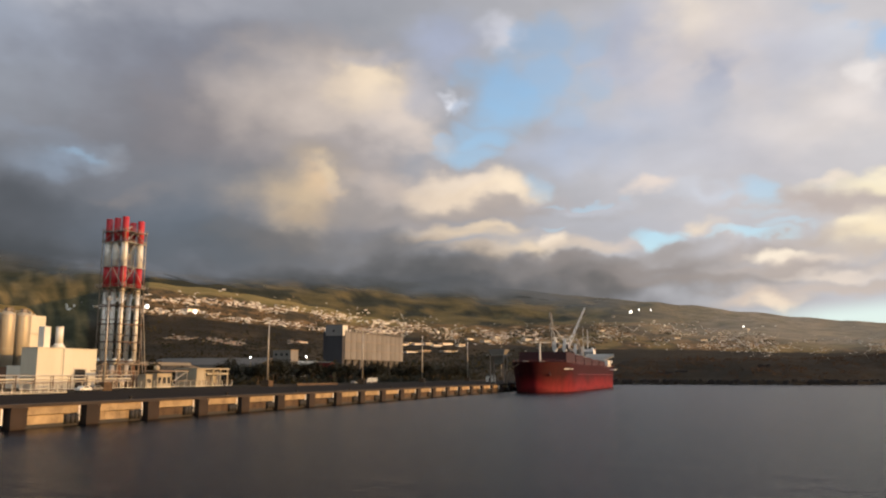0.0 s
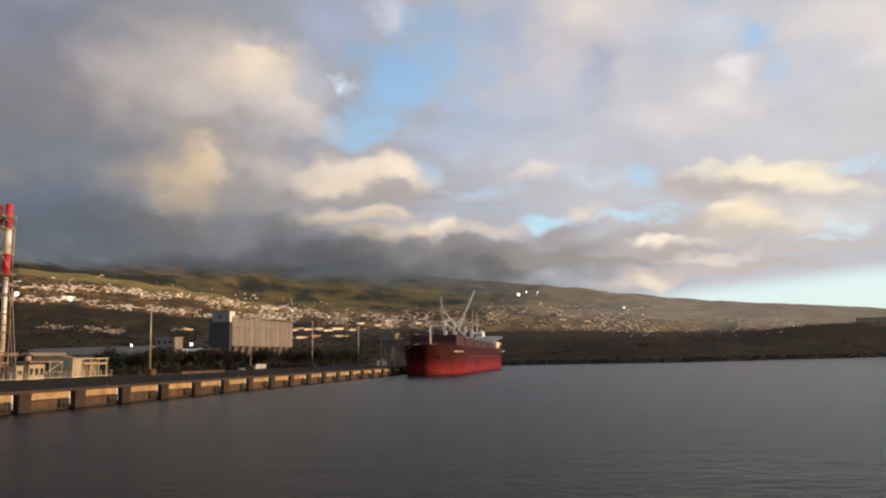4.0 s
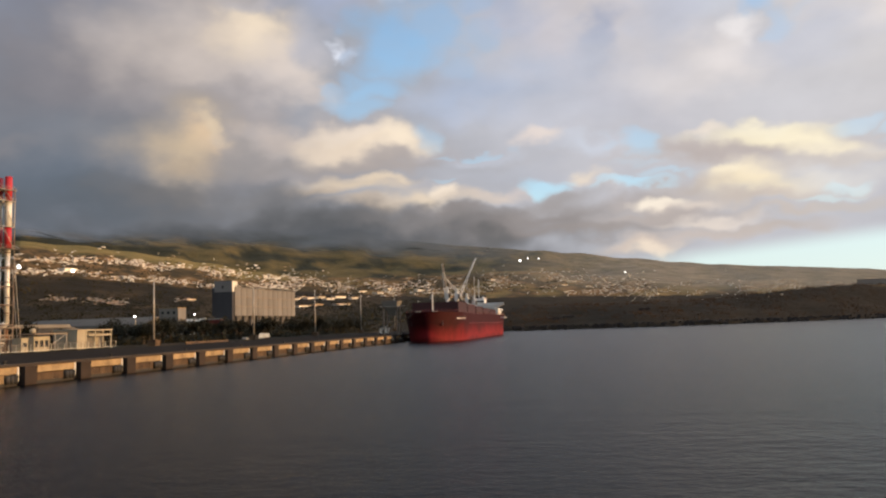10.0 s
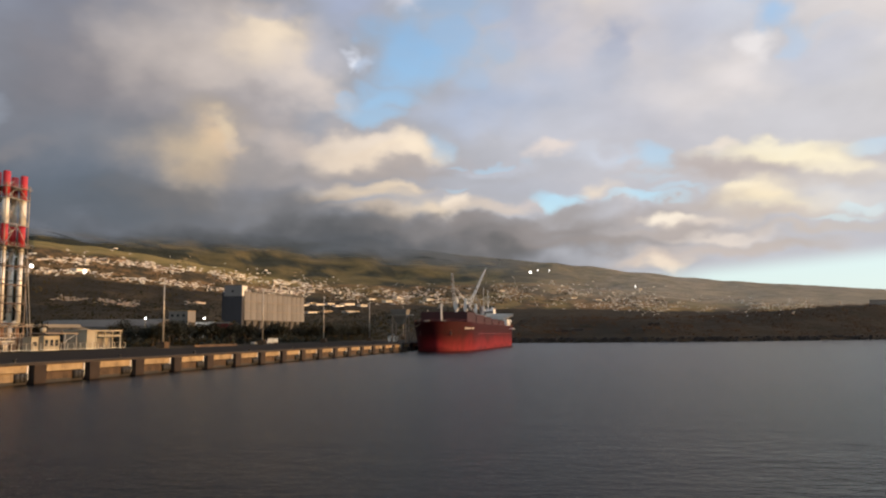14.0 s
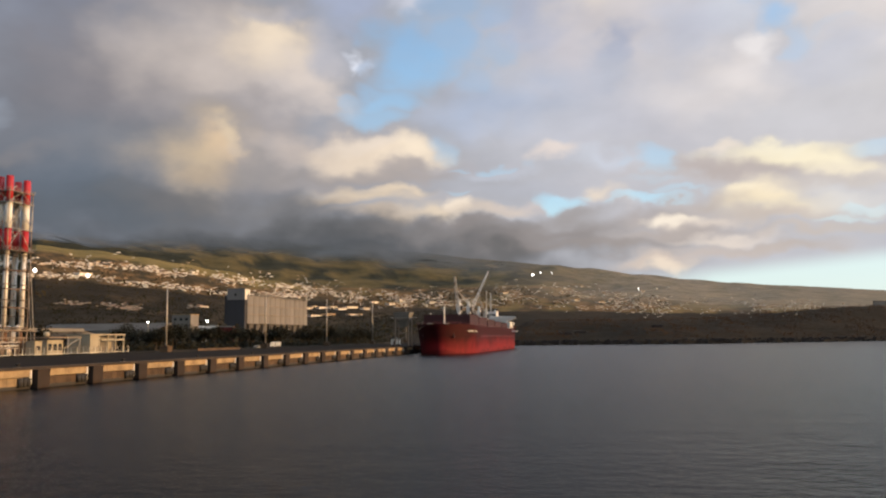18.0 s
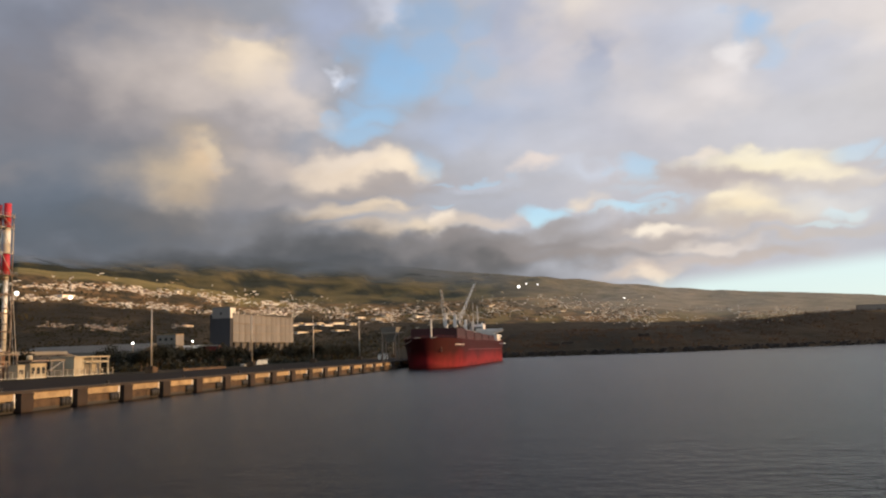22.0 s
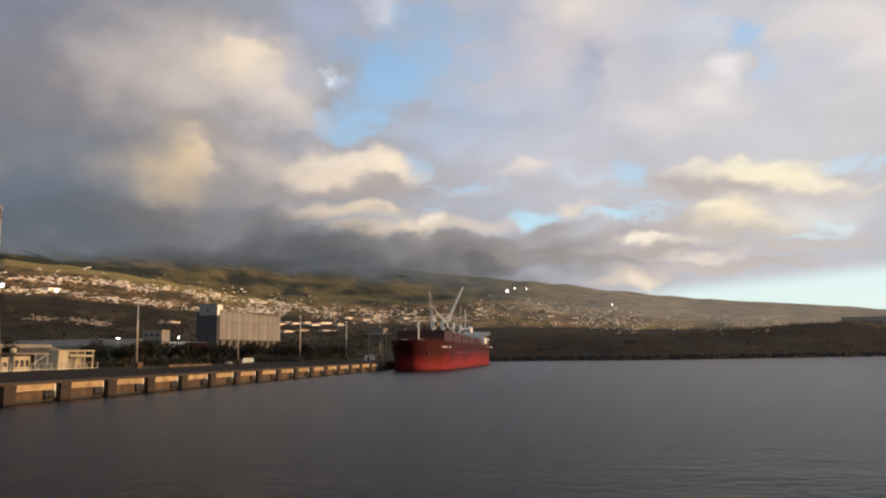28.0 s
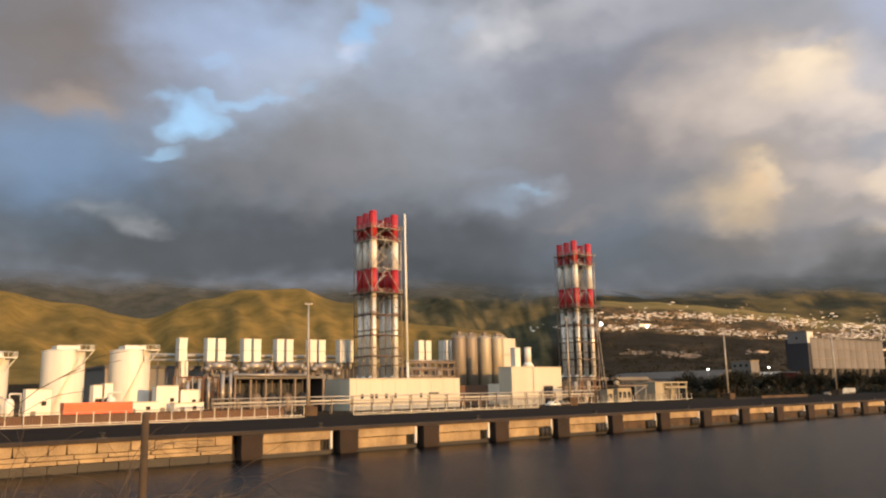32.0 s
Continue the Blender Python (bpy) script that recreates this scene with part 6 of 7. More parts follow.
for k in range(10):
    y = 4 + 10.8 * k
    part("leg", Shape().box(-1.8, -0.8, y - 0.5, y + 0.5, 0, 14.2), SLATE, st)
    part("back_leg", Shape().box(-15.8, -14.8, y - 0.5, y + 0.5, 0, 14.2), SLATE, st)
for k in range(9):
    y = 9.4 + 10.8 * k
    part("hopper_cone", Shape().tube((-5, y, 4.5), (-5, y, 14.2), 1.0, 4.6, n=16), SILOGREY, st, smooth=True)
    part("hopper_spout", Shape().tube((-5, y, 0), (-5, y, 4.5), 0.7, n=10), STEEL, st)
# dark colour again carries the shade of this end
part("stair_tower", Shape().box(-13.4, -0.8, -3, -0.4, 0, 30.4), SLATE, st, "stair tower coloured dark for the shaded end")
part("headhouse", Shape().box(-13.6, -0.6, -3.4, 4.5, 30.4, 37.6), SILOPANEL, st, "pale headhouse on top")
# sunward face in a paler colour, painting in the sunlight on it
part("headhouse_side", Shape().box(-0.6, -0.5, -3.3, 4.4, 30.6, 37.5), WHITE, st, "pale sheet with sunlight painted into its colour")
part("headhouse_roof", Shape().box(-13.8, -0.4, -3.6, 4.7, 37.6, 38.0), GREYCLAD, st)
part("vent", Shape().box(-8.2, -6.8, -3.46, -3.4, 33, 34.6), DARK, st)


def store(name, x0, x1, y0, y1, h, rise, wall, roof, label, along="x", doors=4):
    s = thing(name, x0, y0, G, label, "store")
    w, d = x1 - x0, y1 - y0
    part("wall", Shape().box(0, w, 0, d, 0, h), wall, s)
    part("roof", Shape().gable(0, w, 0, d, h, h + rise, along), roof, s)
    for k in range(doors):
        part("door", Shape().box(w * (k + 0.3) / doors, w * (k + 0.7) / doors, -0.08, 0, 0, h * 0.6), DARK, s)
    return s


store("grey_store", -392, -300, 476, 510, 10.5, 5.0, GREYCLAD, ROOFGREY, "wide grey store with a long pitched sheet roof", "x", 8)
store("grey_store", -455, -330, 420, 455, 8.0, 3.5, SLATE, ROOFGREY, "wide grey store with a long pitched sheet roof", "x", 8)
blk = thing("grey_block", -285, 470, G, "plain grey concrete block building", "building")
part("wall", Shape().box(0, 13.2, 0, 10, 0, 19.8), GREYCLAD, blk)
part("roof", Shape().box(-0.2, 13.4, -0.2, 10.2, 19.8, 20.2), CONCRETE, blk)
part("side_panel", Shape().box(13.2, 13.3, 0.2, 9.8, 2, 19.6), SILOPANEL, blk)
for k in range(3):
    for j in range(4):
        part("window", Shape().box(1.5 + 4 * k, 3.3 + 4 * k, -0.05, 0, 3 + 4.4 * j, 4.6 + 4.4 * j), GLASS, blk)
store("white_store", -283, -268, 495, 503, 11.5, 1.6, WHITE, WHITE, "small white store with a shallow roof", "x", 2)
store("red_store", -266, -255, 494, 500, 12.0, 0.8, HULLRED, ROOFGREY, "small red-clad store with a grey roof", "x", 1)


def flood_mast(x, y, h):
    f = thing("floodlight_mast", x, y, G, "floodlight mast with a lit lamp", "floodlight", "lit floodlight masts")
    part("pole", Shape().tube((0, 0, 0), (0, 0, h), 0.2, 0.12, n=8), GALV, f)
    part("bracket", Shape().box(-0.1, 0.1, -0.6, 0.6, h, h + 0.15), GALV, f)
    part("lamp", Shape().lathe(0, -0.3, [(0.15, h + 0.15), (0.45, h + 0.3), (0.5, h + 0.7), (0.2, h + 1.0)], 12), FLOOD, f, "lit lamp")


flood_mast(-299.3, 466, 14.8)
flood_mast(-257.8, 466, 14.6)


def truck(x, y, turn):
    t = thing("white_truck", x, y, QUAY_Z, "small white flatbed truck parked on the apron", "truck", turn=turn)
    part("cab", Shape().add([(-1.1, 0, 0.7), (1.1, 0, 0.7), (1.1, 2.2, 0.7), (-1.1, 2.2, 0.7), (-1.0, 0.5, 2.7), (1.0, 0.5, 2.7), (1.05, 2.2, 2.8), (-1.05, 2.2, 2.8)], [(0, 1, 5, 4), (1, 2, 6, 5), (2, 3, 7, 6), (3, 0, 4, 7), (4, 5, 6, 7), (3, 2, 1, 0)]), WHITE, t)
    part("windscreen", Shape().add([(-0.9, 0.28, 1.75), (0.9, 0.28, 1.75), (0.85, 0.44, 2.5), (-0.85, 0.44, 2.5)], [(0, 1, 2, 3)]), GLASS, t)
    part("box_body", Shape().box(-1.2, 1.2, 2.4, 4.6, 1.0, 2.7), WHITE, t)
    part("chassis", Shape().box(-0.9, 0.9, 0.2, 4.5, 0.5, 0.95), STEEL, t)
    for y_ in (1.1, 3.8):
        for x_ in (-1.15, 0.85):
            part("wheel", Shape().tube((x_, y_, 0.45), (x_ + 0.3, y_, 0.45), 0.45, n=14), TYRE, t)


truck(-150.5, 326.0, -60)


def car(x, y, m, label, turn=0):
    c = thing("car", x, y, QUAY_Z, label, "car", turn=turn)
    prof = [(0, 0.45), (0, 0.85), (0.9, 0.98), (1.5, 1.42), (3.1, 1.45), (3.9, 1.0), (4.2, 0.9), (4.2, 0.45)]
    n = len(prof)
    part("body", Shape().add([(-0.85, y_, z) for y_, z in prof] + [(0.85, y_, z) for y_, z in prof], [tuple(range(n)), tuple(range(2 * n - 1, n - 1, -1))] + [(i, n + i, n + (i + 1) % n, (i + 1) % n) for i in range(n)]), m, c)
    part("window", Shape().box(0.84, 0.87, 1.5, 3.2, 1.0, 1.36), GLASS, c)
    for y_ in (0.85, 3.35):
        for x_ in (-0.88, 0.68):
            part("wheel", Shape().tube((x_, y_, 0.32), (x_ + 0.2, y_, 0.32), 0.32, n=12), TYRE, c)


car(-150, 311, GREYCLAD, "grey car parked beside the apron road", 8)
car(-149, 157, WHITE, "pale car parked at the fence end", 4)
car(-152, 164, GREYCLAD, "grey car parked near the fence", 2)
hut = thing("quay_hut", -132, 455, QUAY_Z, "small pale quayside hut", "hut")
part("body", Shape().box(-2.2, 2.2, 0, 5, 0, 3.0), WHITE, hut)
part("roof", Shape().gable(-2.2, 2.2, 0, 5, 3.0, 3.8), GREYCLAD, hut)
part("door", Shape().box(-0.5, 0.5, -0.05, 0, 0, 2.1), DARK, hut)
bar = thing("road_barrier", -152, 268, QUAY_Z, "long low concrete road barrier", "barrier")
for k in range(15):
    part("segment", Shape().add([(-0.3, 2.2 * k, 0), (0.3, 2.2 * k, 0), (0.1, 2.2 * k, 0.9), (-0.1, 2.2 * k, 0.9), (-0.3, 2.2 * k + 2.1, 0), (0.3, 2.2 * k + 2.1, 0), (0.1, 2.2 * k + 2.1, 0.9), (-0.1, 2.2 * k + 2.1, 0.9)], [(0, 1, 2, 3), (5, 4, 7, 6), (1, 5, 6, 2), (4, 0, 3, 7), (3, 2, 6, 7)]), CONCRETE_MID, bar)


# ---- town on the slope ----
def find_r(az, el):
    """The distance at which the land stands at a height angle."""
    lo, hi = 800.0, 4200.0
    for _ in range(16):
        m = (lo + hi) / 2
        if math.degrees(math.atan2(land_height(m * math.sin(radians(az)), m * math.cos(radians(az))) - 8, m)) < el:
            lo = m
        else:
            hi = m
    return lo


HOUSE_WHITE = material("house_white", (0.88, 0.85, 0.78), 0.6, second=(0.74, 0.66, 0.55), scale=0.02, amount=0.8)
HOUSE_CREAM = material("house_cream", (0.58, 0.42, 0.26), 0.7, second=(0.36, 0.25, 0.16), scale=0.02, amount=0.8)
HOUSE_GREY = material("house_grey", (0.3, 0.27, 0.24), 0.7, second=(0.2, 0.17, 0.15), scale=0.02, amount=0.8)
ROOF_RED = material("roof_red", (0.24, 0.11, 0.06), 0.8, second=(0.16, 0.08, 0.05), scale=0.02, amount=0.8)
rnd = random.Random(21)
TOWN = {"w": Shape(), "c": Shape(), "g": Shape(), "r": Shape()}


def town_house(az, el, big=1.0, pick=None):
    r = find_r(az, el)
    x, y = r * math.sin(radians(az)), r * math.cos(radians(az))
    z = land_height(x, y)
    k = r / 2400 * big
    w, d, h = (2.0 + 6.5 * rnd.random() ** 2.5) * k, (2.4 + 3 * rnd.random()) * k, (0.7 + 1.3 * rnd.random()) * k
    pick = pick or rnd.choice("wwwwcg")
    a = radians(-30 + 34 * (rnd.random() - 0.3))
    ux, uy = math.cos(a), math.sin(a)

    def put(shape, verts, faces):
        shape.add([(x + p * ux - q * uy, y + p * uy + q * ux, s) for p, q, s in verts], faces)

    put(TOWN[pick], [(p, q, s) for s in (z - 4, z + h) for q in (-w, w) for p in (-d, d)], [(0, 2, 3, 1), (4, 5, 7, 6), (0, 1, 5, 4), (1, 3, 7, 5), (3, 2, 6, 7), (2, 0, 4, 6)])
    if rnd.random() < 0.7:
        roof = "r" if rnd.random() < 0.35 else "g" if rnd.random() < 0.3 else pick
        e = 0.4 * k
        put(TOWN[roof], [(-d - e, -w - e, z + h), (0, -w - e, z + h + 1.3 * k), (d + e, -w - e, z + h), (-d - e, w + e, z + h), (0, w + e, z + h + 1.3 * k), (d + e, w + e, z + h)], [(0, 2, 1), (3, 4, 5), (0, 1, 4, 3), (1, 2, 5, 4), (2, 0, 3, 5)])


def clumpy(az, el, s=1.0):
    return fbm(az * 0.55 * s + 7, el * 2.3 * s, 3)


def street(a0, a1, line, spread, n, big, offset=0.0, clump=0.0, pick=None):
    """Scatters n houses in clumps along a line on the slope."""
    made = tries = 0
    while made < n and tries < n * 10:
        tries += 1
        az = a0 + (a1 - a0) * rnd.random()
        el = ramp(az, line) + offset + spread * rnd.gauss(0, 0.5)
        if clumpy(az, el) + 0.35 * rnd.random() < clump:
            continue
        town_house(az, el, big, pick)
        made += 1


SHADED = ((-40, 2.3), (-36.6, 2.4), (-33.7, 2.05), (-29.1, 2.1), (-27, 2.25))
DOTS = ((-23, 3.3), (-18.8, 2.8), (-14.8, 2.55), (-10.9, 2.5), (-7.8, 2.8), (-5.1, 3.0), (-1.5, 2.4), (3, 1.95))
street(-42, -21, UPPER, 0.26, 620, 0.74, 0.0, -0.05)
street(-42, -20, LOWER, 0.22, 600, 0.74, 0.04, -0.05)
street(-41, -24, UPPER, 0.7, 120, 0.7, 0.1, 0.15)
street(-24, -10, LOWER, 0.5, 420, 0.72, 0.3, 0.0)
street(-23, 3, DOTS, 0.8, 800, 0.55, 0.05, 0.05)
street(-9, 12, DOTS, 0.55, 520, 0.5, -0.2, 0.0)
street(-6, 14, LOWER, 0.3, 160, 0.6, 0.15, 0.0)
# all grey here: the wall colour imitates the shade these houses lie in
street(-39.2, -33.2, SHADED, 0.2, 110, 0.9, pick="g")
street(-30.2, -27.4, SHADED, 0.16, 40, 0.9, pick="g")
street(-44.5, -42, LOWER, 0.25, 14, 0.8, 0.1, 0.0)
for key, m, nm, lb in (("w", HOUSE_WHITE, "white_town_houses", "many small white houses scattered over the hillside"), ("c", HOUSE_CREAM, "cream_town_houses", "many small cream houses scattered over the hillside"),
                       ("g", HOUSE_GREY, "grey_town_houses", "many small grey houses scattered over the hillside"), ("r", ROOF_RED, "town_roofs", "many small red-brown roofs scattered over the hillside")):
    solo(nm, TOWN[key], m, lb, "houses", kind="stuff")


def big_building(az, el, w, d, h, m, label, storeys=2):
    r = find_r(az, el)
    x, y = r * math.sin(radians(az)), r * math.cos(radians(az))
    z = land_height(x, y)
    b = thing("town_building", x, y, z, label, "building", "larger town buildings", turn=-az + 38)
    part("wall", Shape().box(-w / 2, w / 2, 0, d, -6, h), m, b)
    part("roof", Shape().box(-w / 2 - 0.6, w / 2 + 0.6, -0.6, d + 0.6, h, h + 0.8), HOUSE_CREAM, b)
    for j in range(storeys):
        part("window_band", Shape().box(-w * 0.44, w * 0.44, -0.15, 0, h * (j + 0.35) / storeys, h * (j + 0.7) / storeys), GLASS, b)


for az, el, w, d, h in ((-22.2, 1.95, 26, 14, 5), (-21.7, 2.05, 18, 12, 6), (-21.1, 2.0, 30, 12, 5), (-20.4, 2.0, 22, 14, 7), (-19.8, 1.9, 26, 12, 5), (-19.1, 2.0, 34, 14, 6), (-21.6, 1.45, 30, 14, 4), (-20.6, 1.5, 24, 12, 5), (-18.9, 1.5, 40, 12, 4), (-18.1, 1.9, 20, 12, 6), (-17.5, 2.35, 26, 15, 6), (-16.3, 2.2, 22, 15, 6),
                        (-15.6, 2.45, 20, 15, 6), (-13.4, 2.3, 26, 15, 5), (-24.5, 1.9, 30, 14, 7), (-36.6, 4.15, 40, 15, 9), (-1.6, 2.2, 22, 12, 4), (1.2, 2.9, 18, 12, 5), (-3.3, 2.35, 22, 12, 4), (-8.3, 2.9, 20, 14, 6), (-29.2, 2.1, 26, 14, 3)):
    big_building(az, el, 0.75 * w, d, 0.55 * h, HOUSE_WHITE if w != 24 else HOUSE_CREAM, "long white building among the town houses", 0 if w > 24 else 1)


def bank_shed(az, r, long_, top, m, label):
    """A long low shed on the crest of the far bank, its roof at a height angle."""
    x, y = r * math.sin(radians(az)), r * math.cos(radians(az))
    z = land_height(x, y)
    h = max(2.5, 8 + r * math.tan(radians(top)) - z)
    b = thing("bank_shed", x, y, z, label, "shed", "", turn=-az)
    part("wall", Shape().box(-long_ / 2, long_ / 2, 0, 9, -3, h - 0.5), m, b)
    part("roof", Shape().box(-long_ / 2 - 0.5, long_ / 2 + 0.5, -0.5, 9.5, h - 0.5, h), m, b)
    for k in range(5):
        part("door", Shape().box(long_ * (k - 2.3) / 5.5, long_ * (k - 1.9) / 5.5, -0.08, 0, 0, max(1.6, h * 0.5)), GREYCLAD, b)


bank_shed(16.6, 1120, 52, 1.9, HOUSE_GREY, "long grey low shed on the crest of the far bank")

# sun glints among the houses, imitated by glowing bodies on added poles
def hill_glint(az, el, r_, label):
    r = find_r(az, el)
    x, y = r * math.sin(radians(az)), r * math.cos(radians(az))
    z = land_height(x, y)
    d = thing("hill_floodlight", x, y, z, label, "floodlight", "lit floodlights on the hillside")
    part("lamp", Shape().lathe(0, 0, [(r_ * 0.5, 6), (r_ * 0.9, 6 + r_ * 0.4), (r_, 6 + r_), (r_ * 0.85, 6 + r_ * 1.5), (r_ * 0.4, 6 + r_ * 1.9)], 16), GLINTGLOW, d, "glowing white body in place of a glint", smooth=True)
    part("pole", Shape().tube((0, 0, -6), (0, 0, 6), 0.5, n=10), GALV, d)


# emission stands in for sunlight glinting off roofs
GLINTGLOW = lamp_glow("hill_glint_glow", (1.0, 0.96, 0.88), 4.0)
for az, el, r_ in ((-6.35, 4.05, 4.6), (-5.8, 4.25, 2.6), (-5.0, 4.2, 2.4), (-39.6, 4.1, 3.6), (-36.5, 3.85, 3.2), (0.9, 2.95, 2.2)):
    hill_glint(az, el, r_, "bright white glint on the hillside, made as a glowing body")

# ---- trees and scrub ----
def tree(seed, h, label):
    rn = random.Random(seed)
    t = thing("tree", 0, 0, 0, label, "tree", "dark trees behind the quay")
    tr = Shape().tube((0, 0, -0.3), (0.1, 0.1, h * 0.4), 0.28, 0.18, n=7)
    limbs = []
    for k in range(7):
        a, l = rn.uniform(0, 6.3), rn.uniform(0.25, 0.42) * h
        z0 = h * rn.uniform(0.3, 0.5)
        p = Vector((l * math.cos(a) * 0.9, l * math.sin(a) * 0.9, z0 + l * rn.uniform(0.4, 1.0)))
        tr.tube((0.1, 0.1, z0), p, 0.12, 0.04, n=5)
        limbs.append(p)
    part("trunk", tr, BARK, t)
    cr = Shape()
    for p in limbs + [Vector((0, 0, h * 0.85)), Vector((0.6, -0.5, h * 0.7))]:
        for k in range(70):
            q = p + Vector((rn.gauss(0, 1), rn.gauss(0, 1), rn.gauss(0, 0.7))) * h * 0.12
            s = rn.uniform(0.25, 0.6)
            u = Vector((rn.uniform(-1, 1), rn.uniform(-1, 1), rn.uniform(-0.6, 0.6))).normalized()
            w = u.orthogonal().normalized()
            cr.add([q - u * s, q + w * s * 0.6, q + u * s, q - w * s * 0.6], [(0, 1, 2, 3)])
    part("crown", cr, LEAF, t, "dark leafy crown")
    return t


protos = [tree(3, 9.5, "dark broad-leaved tree behind the quay"), tree(5, 11.0, "tall dark broad-leaved tree behind the quay"), tree(9, 7.5, "low dark broad-leaved tree behind the quay")]
spots = []
rn = random.Random(12)
for k in range(110):
    y = 285 + 330 * k / 110 + rn.uniform(-4, 4)
    x = -(188 + 55 * rn.random()) if y < 480 else -(185 + 45 * rn.random())
    if -256 < x < -176 and 222 < y < 300:
        x = -236 - 10 * rn.random()
    spots.append((x, y))
for i, (x, y) in enumerate(spots):
    m = pose(x, y, G - 0.1, 0, 0, rn.uniform(0, 360))
    if i < 3:
        protos[i].matrix_world = m
    else:
        copy_thing(protos[i % 3], m)


def scrub(name, label, spots_, m, size, leaves):
    s = Shape()
    rn2 = random.Random(33)
    for x, y, z, k in spots_:
        for _ in range(leaves):
            q = Vector((x + rn2.gauss(0, 0.9) * size * k, y + rn2.gauss(0, 0.9) * size * k, z + abs(rn2.gauss(0, 0.65)) * size * k))
            l = rn2.uniform(0.25, 0.6) * size * k * 0.7
            u = Vector((rn2.uniform(-1, 1), rn2.uniform(-1, 1), rn2.uniform(-0.6, 0.8))).normalized()
            w = u.orthogonal().normalized()
            s.add([q - u * l, q + w * l * 0.6, q + u * l, q - w * l * 0.6], [(0, 1, 2, 3)])
    return solo(name, s, m, label, "bushes", kind="stuff")


rn = random.Random(77)
bank = []
for k in range(1300):
    x = rn.uniform(-120, 420)
    y = shore(x) + 14 + 260 * rn.random() ** 1.3
    k_ = 0.6 + rn.random() * (0.5 if y > shore(x) + 140 else 0.7)
    if noise.noise(Vector((x * 0.02, y * 0.02, 4))) > -0.25 or y > shore(x) + 150:
        bank.append((x, y, land_height(x, y) - 0.2, k_))
scrub("bank_scrub", "dry dark scrub covering the far bank", bank, SCRUB, 2.3, 14)
low = []
for k in range(1500):
    az, r = rn.uniform(-50, -10), rn.uniform(480, 1500)
    x, y = r * math.sin(radians(az)), r * math.cos(radians(az))
    if x < -205 and not (-300 < x < -235 and 480 < y < 625) and not (-460 < x < -295 and 415 < y < 515):
        low.append((x, y, land_height(x, y) - 0.3, 0.8 + rn.random() * 1.2))
scrub("lowland_scrub", "dark scrub and low trees on the plain", low, LEAF, 3.2, 14)
hedge = []
for k in range(520):
    y = rn.uniform(285, 640)
    x = -rn.uniform(182, 234)
    if not (x < -224 and y < 330):
        hedge.append((x, y, G - 0.2, 0.7 + rn.random() * 0.8))
scrub("hedge", "dense dark undergrowth below the trees behind the quay", hedge, LEAF, 2.4, 16)
TOWNTREE = material("hill_trees", (0.055, 0.045, 0.026), 0.9, second=(0.035, 0.032, 0.018), scale=0.3, amount=0.9, spec=0.1)
up_ = []
for k in range(700):
    az, el = rn.uniform(-42, 8), rn.uniform(2.0, 4.8)
    if el > ramp(az, SLOPE) - 0.3:
        continue
    r = find_r(az, el)
    x, y = r * math.sin(radians(az)), r * math.cos(radians(az))
    up_.append((x, y, land_height(x, y) - 1, 0.8 + rn.random()))
scrub("town_trees", "dark clumps of trees among the town houses", up_, TOWNTREE, 5.0, 10)
# dark outcrops in the scrub of the bank
for az, r, w, label in ((-4.2, 690, 11, "broad dark basalt outcrop in the bank"), (-3.1, 700, 8, "dark basalt outcrop in the bank"), (2.0, 735, 7, "low dark basalt outcrop in the bank")):
    crag = Shape()
    for k in range(7):
        a_ = radians(az) + (k - 3) * w / 7 / r
        x, y, s_ = r * math.sin(a_), r * math.cos(a_), rn.uniform(1.4, 2.4)
        z = land_height(x, y)
        crag.add([(x + s_ * rn.uniform(0.7, 1.1) * p, y + s_ * q, z + s_ * rn.uniform(0.6, 1.1) * c) for c in (-1, 1) for q in (-1, 1) for p in (-1, 1)], [(0, 2, 3, 1), (4, 5, 7, 6), (0, 1, 5, 4), (1, 3, 7, 5), (3, 2, 6, 7), (2, 0, 4, 6)])
    solo("outcrop", crag, ROCK, label, "rock", group="outcrops in the bank")
# boulders along the far shore
rocks = Shape()
for k in range(700):
    x = rn.uniform(-110, 420)
    y = shore(x) + rn.uniform(-7, 9)
    z, s = max(-0.3, land_height(x, y)), rn.uniform(0.6, 1.6)
    v = [(x + s * rn.uniform(0.6, 1) * a, y + s * rn.uniform(0.6, 1) * b, z + s * rn.uniform(0.5, 0.9) * c) for c in (-1, 1) for b in (-1, 1) for a in (-1, 1)]
    rocks.add(v, [(0, 2, 3, 1), (4, 5, 7, 6), (0, 1, 5, 4), (1, 3, 7, 5), (3, 2, 6, 7), (2, 0, 4, 6)])
solo("shore_boulders", rocks, ROCK, "dark basalt boulders along the far shore", "boulders", kind="stuff")

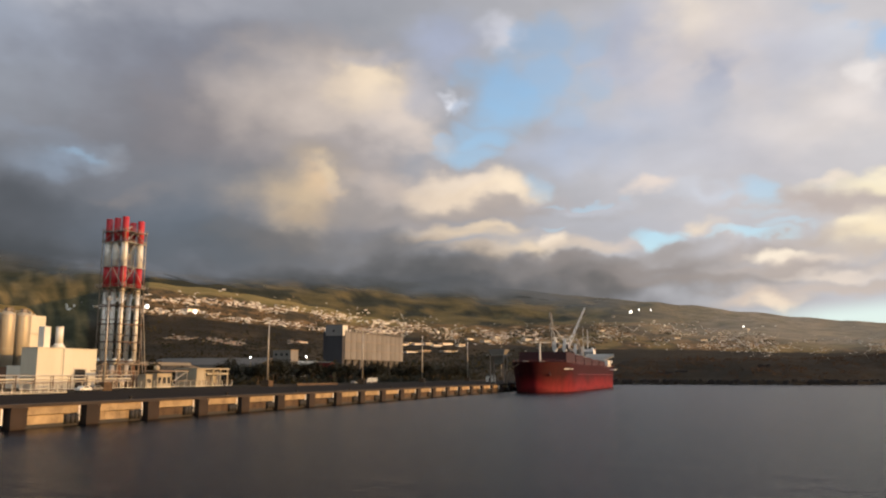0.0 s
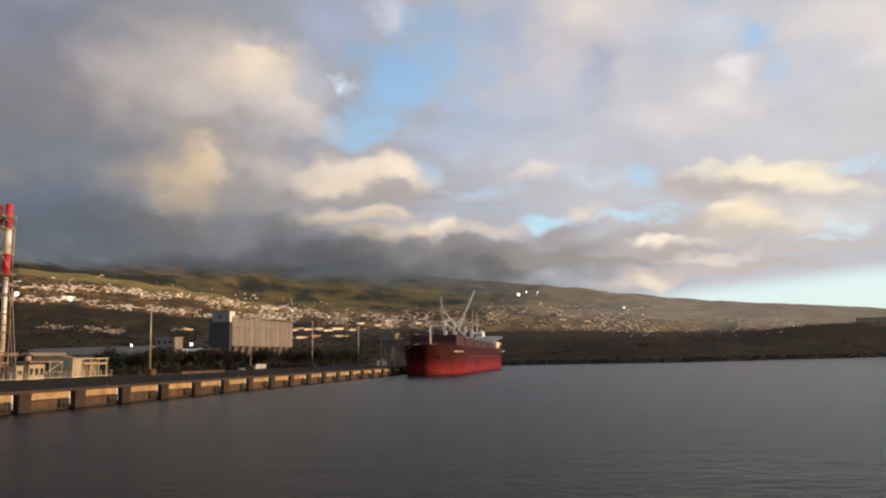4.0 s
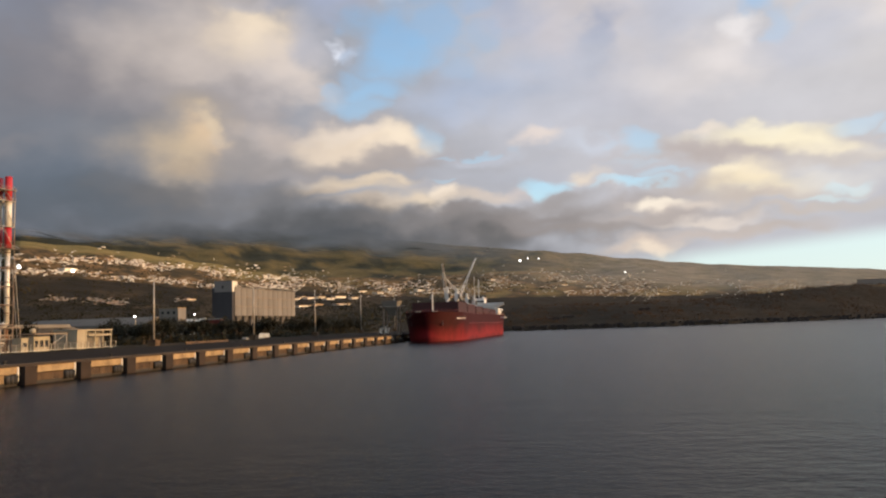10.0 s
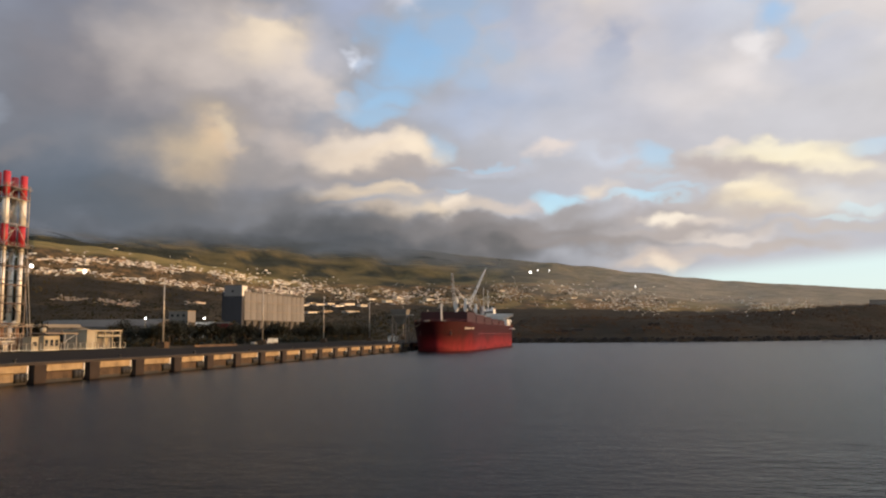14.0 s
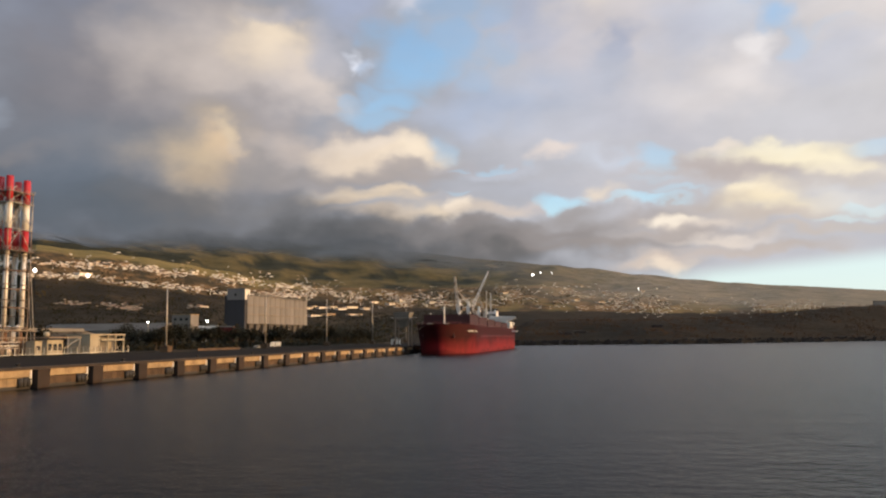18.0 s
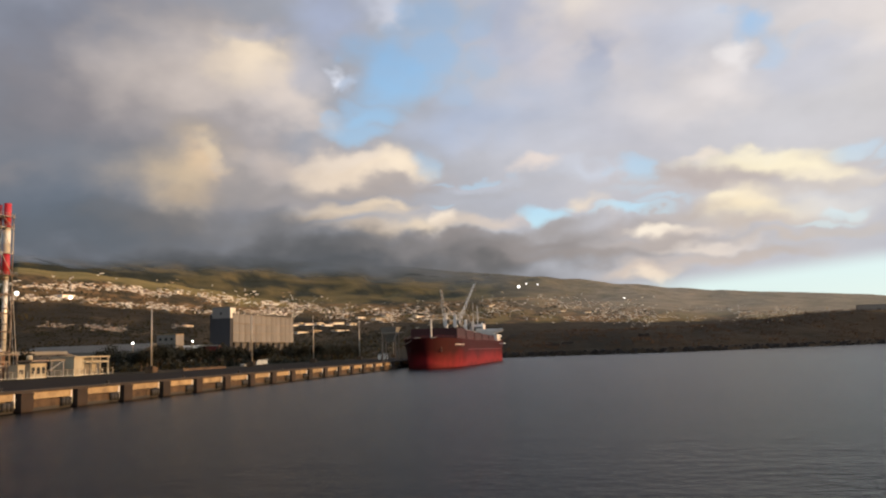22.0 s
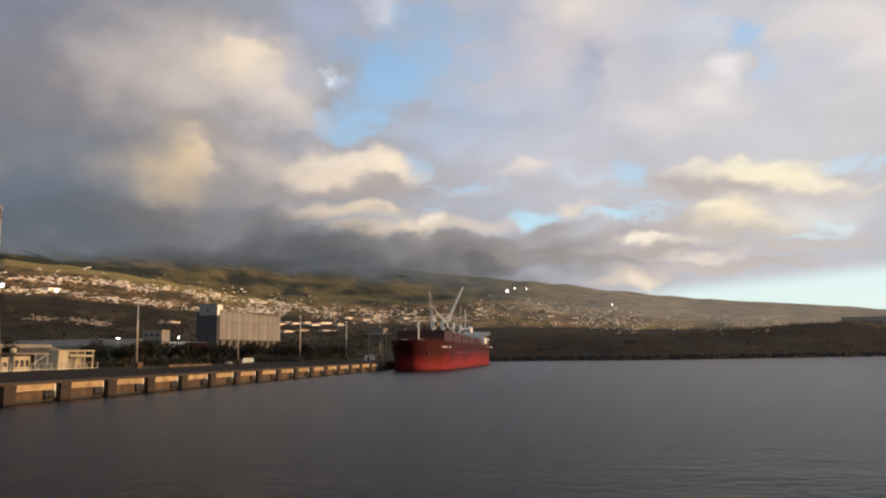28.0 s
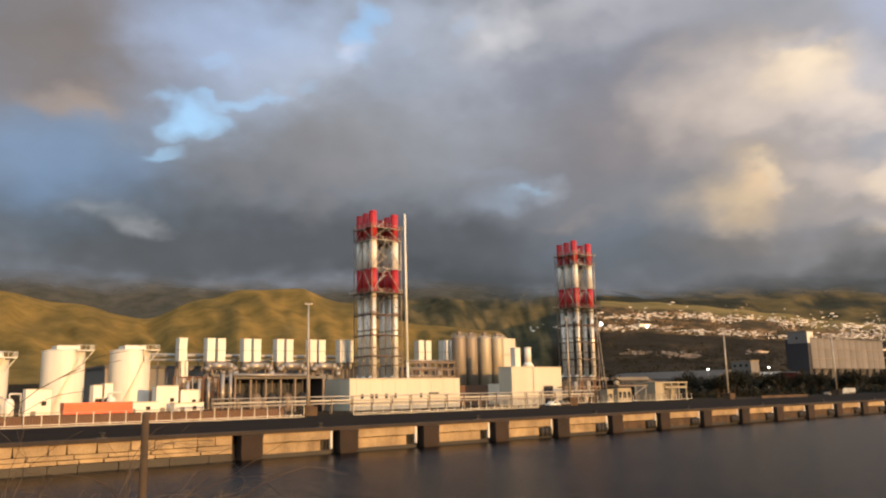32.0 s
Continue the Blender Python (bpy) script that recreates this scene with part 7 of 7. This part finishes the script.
# ---- the mound at the camera's feet: earth bank, post and a bare bush ----
mound = Shape()
prof = [(0.0, 6.35), (4.0, 6.3), (7.0, 5.8), (9.5, 4.4), (14, 1.0), (18, -3)]
N = 40
v = [(r * math.cos(2 * math.pi * i / N), r * math.sin(2 * math.pi * i / N) - 1, z + 0.15 * noise.noise(Vector((r * math.cos(6.283 * i / N), r * math.sin(6.283 * i / N), 0)))) for r, z in prof[1:] for i in range(N)]
mound.add(v + [(0, -1, 6.35)], [(k * N + i, (k + 1) * N + i, (k + 1) * N + (i + 1) % N, k * N + (i + 1) % N) for k in range(len(prof) - 2) for i in range(N)] + [(i, (i + 1) % N, (len(prof) - 1) * N) for i in range(N)])
solo("mound", mound, SCRUB, "earthen mound at the edge of the water", "ground", kind="structure", smooth=True)
a = radians(-70.6)
px, py = 11.5 * math.sin(a), 11.5 * math.cos(a)
post = thing("wooden_post", px, py, 2.0, "dark weathered wooden post on the bank", "post")
part("shaft", Shape().tube((0, 0, 0), (0, 0, 5.78), 0.055, 0.05, n=10), BARK, post)
part("post_cap", Shape().tube((0, 0, 5.78), (0, 0, 5.82), 0.056, 0.03, n=10), BARK, post)


def bare_bush(az, r, seed):
    rn3 = random.Random(seed)
    x, y = r * math.sin(radians(az)), r * math.cos(radians(az))
    b = thing("bare_bush", x, y, 3.3, "leafless brown bush on the bank", "bush", "leafless bushes")
    base = Vector((0, 0, 0.4 + 0.5 * max(0.0, 10.4 - r)))
    def grow(p, d, l, rad, depth, sh):
        pts = [p]
        for _ in range(5):
            d = (d + Vector((rn3.gauss(0, 0.16), rn3.gauss(0, 0.16), rn3.gauss(-0.06, 0.1)))).normalized()
            p = p + d * l / 5
            pts.append(p)
        for q, w in zip(pts, pts[1:]):
            sh.tube(q, w, rad, rad * 0.85, n=4, caps=False)
        if depth:
            for _ in range(2 + (depth > 1)):
                grow(pts[rn3.randint(2, 5)], (d + Vector((rn3.gauss(0, 0.55), rn3.gauss(0, 0.55), rn3.gauss(0, 0.35)))).normalized(), l * 0.62, rad * 0.6, depth - 1, sh)
    for k in range(4):
        sh = Shape()
        grow(base, Vector((rn3.gauss(0, 0.35), rn3.gauss(0, 0.35), 1)).normalized(), 2.2 + 0.9 * rn3.random(), 0.014, 3, sh)
        part("branch", sh, BARK, b)
    part("stump", Shape().tube((0, 0, -1.5), (0, 0, base.z + 0.05), 0.05, 0.03, n=6), BARK, b)


bare_bush(-79.6, 10.0, 4)
bare_bush(-75.8, 11.6, 8)
bare_bush(-81.5, 9.6, 15)
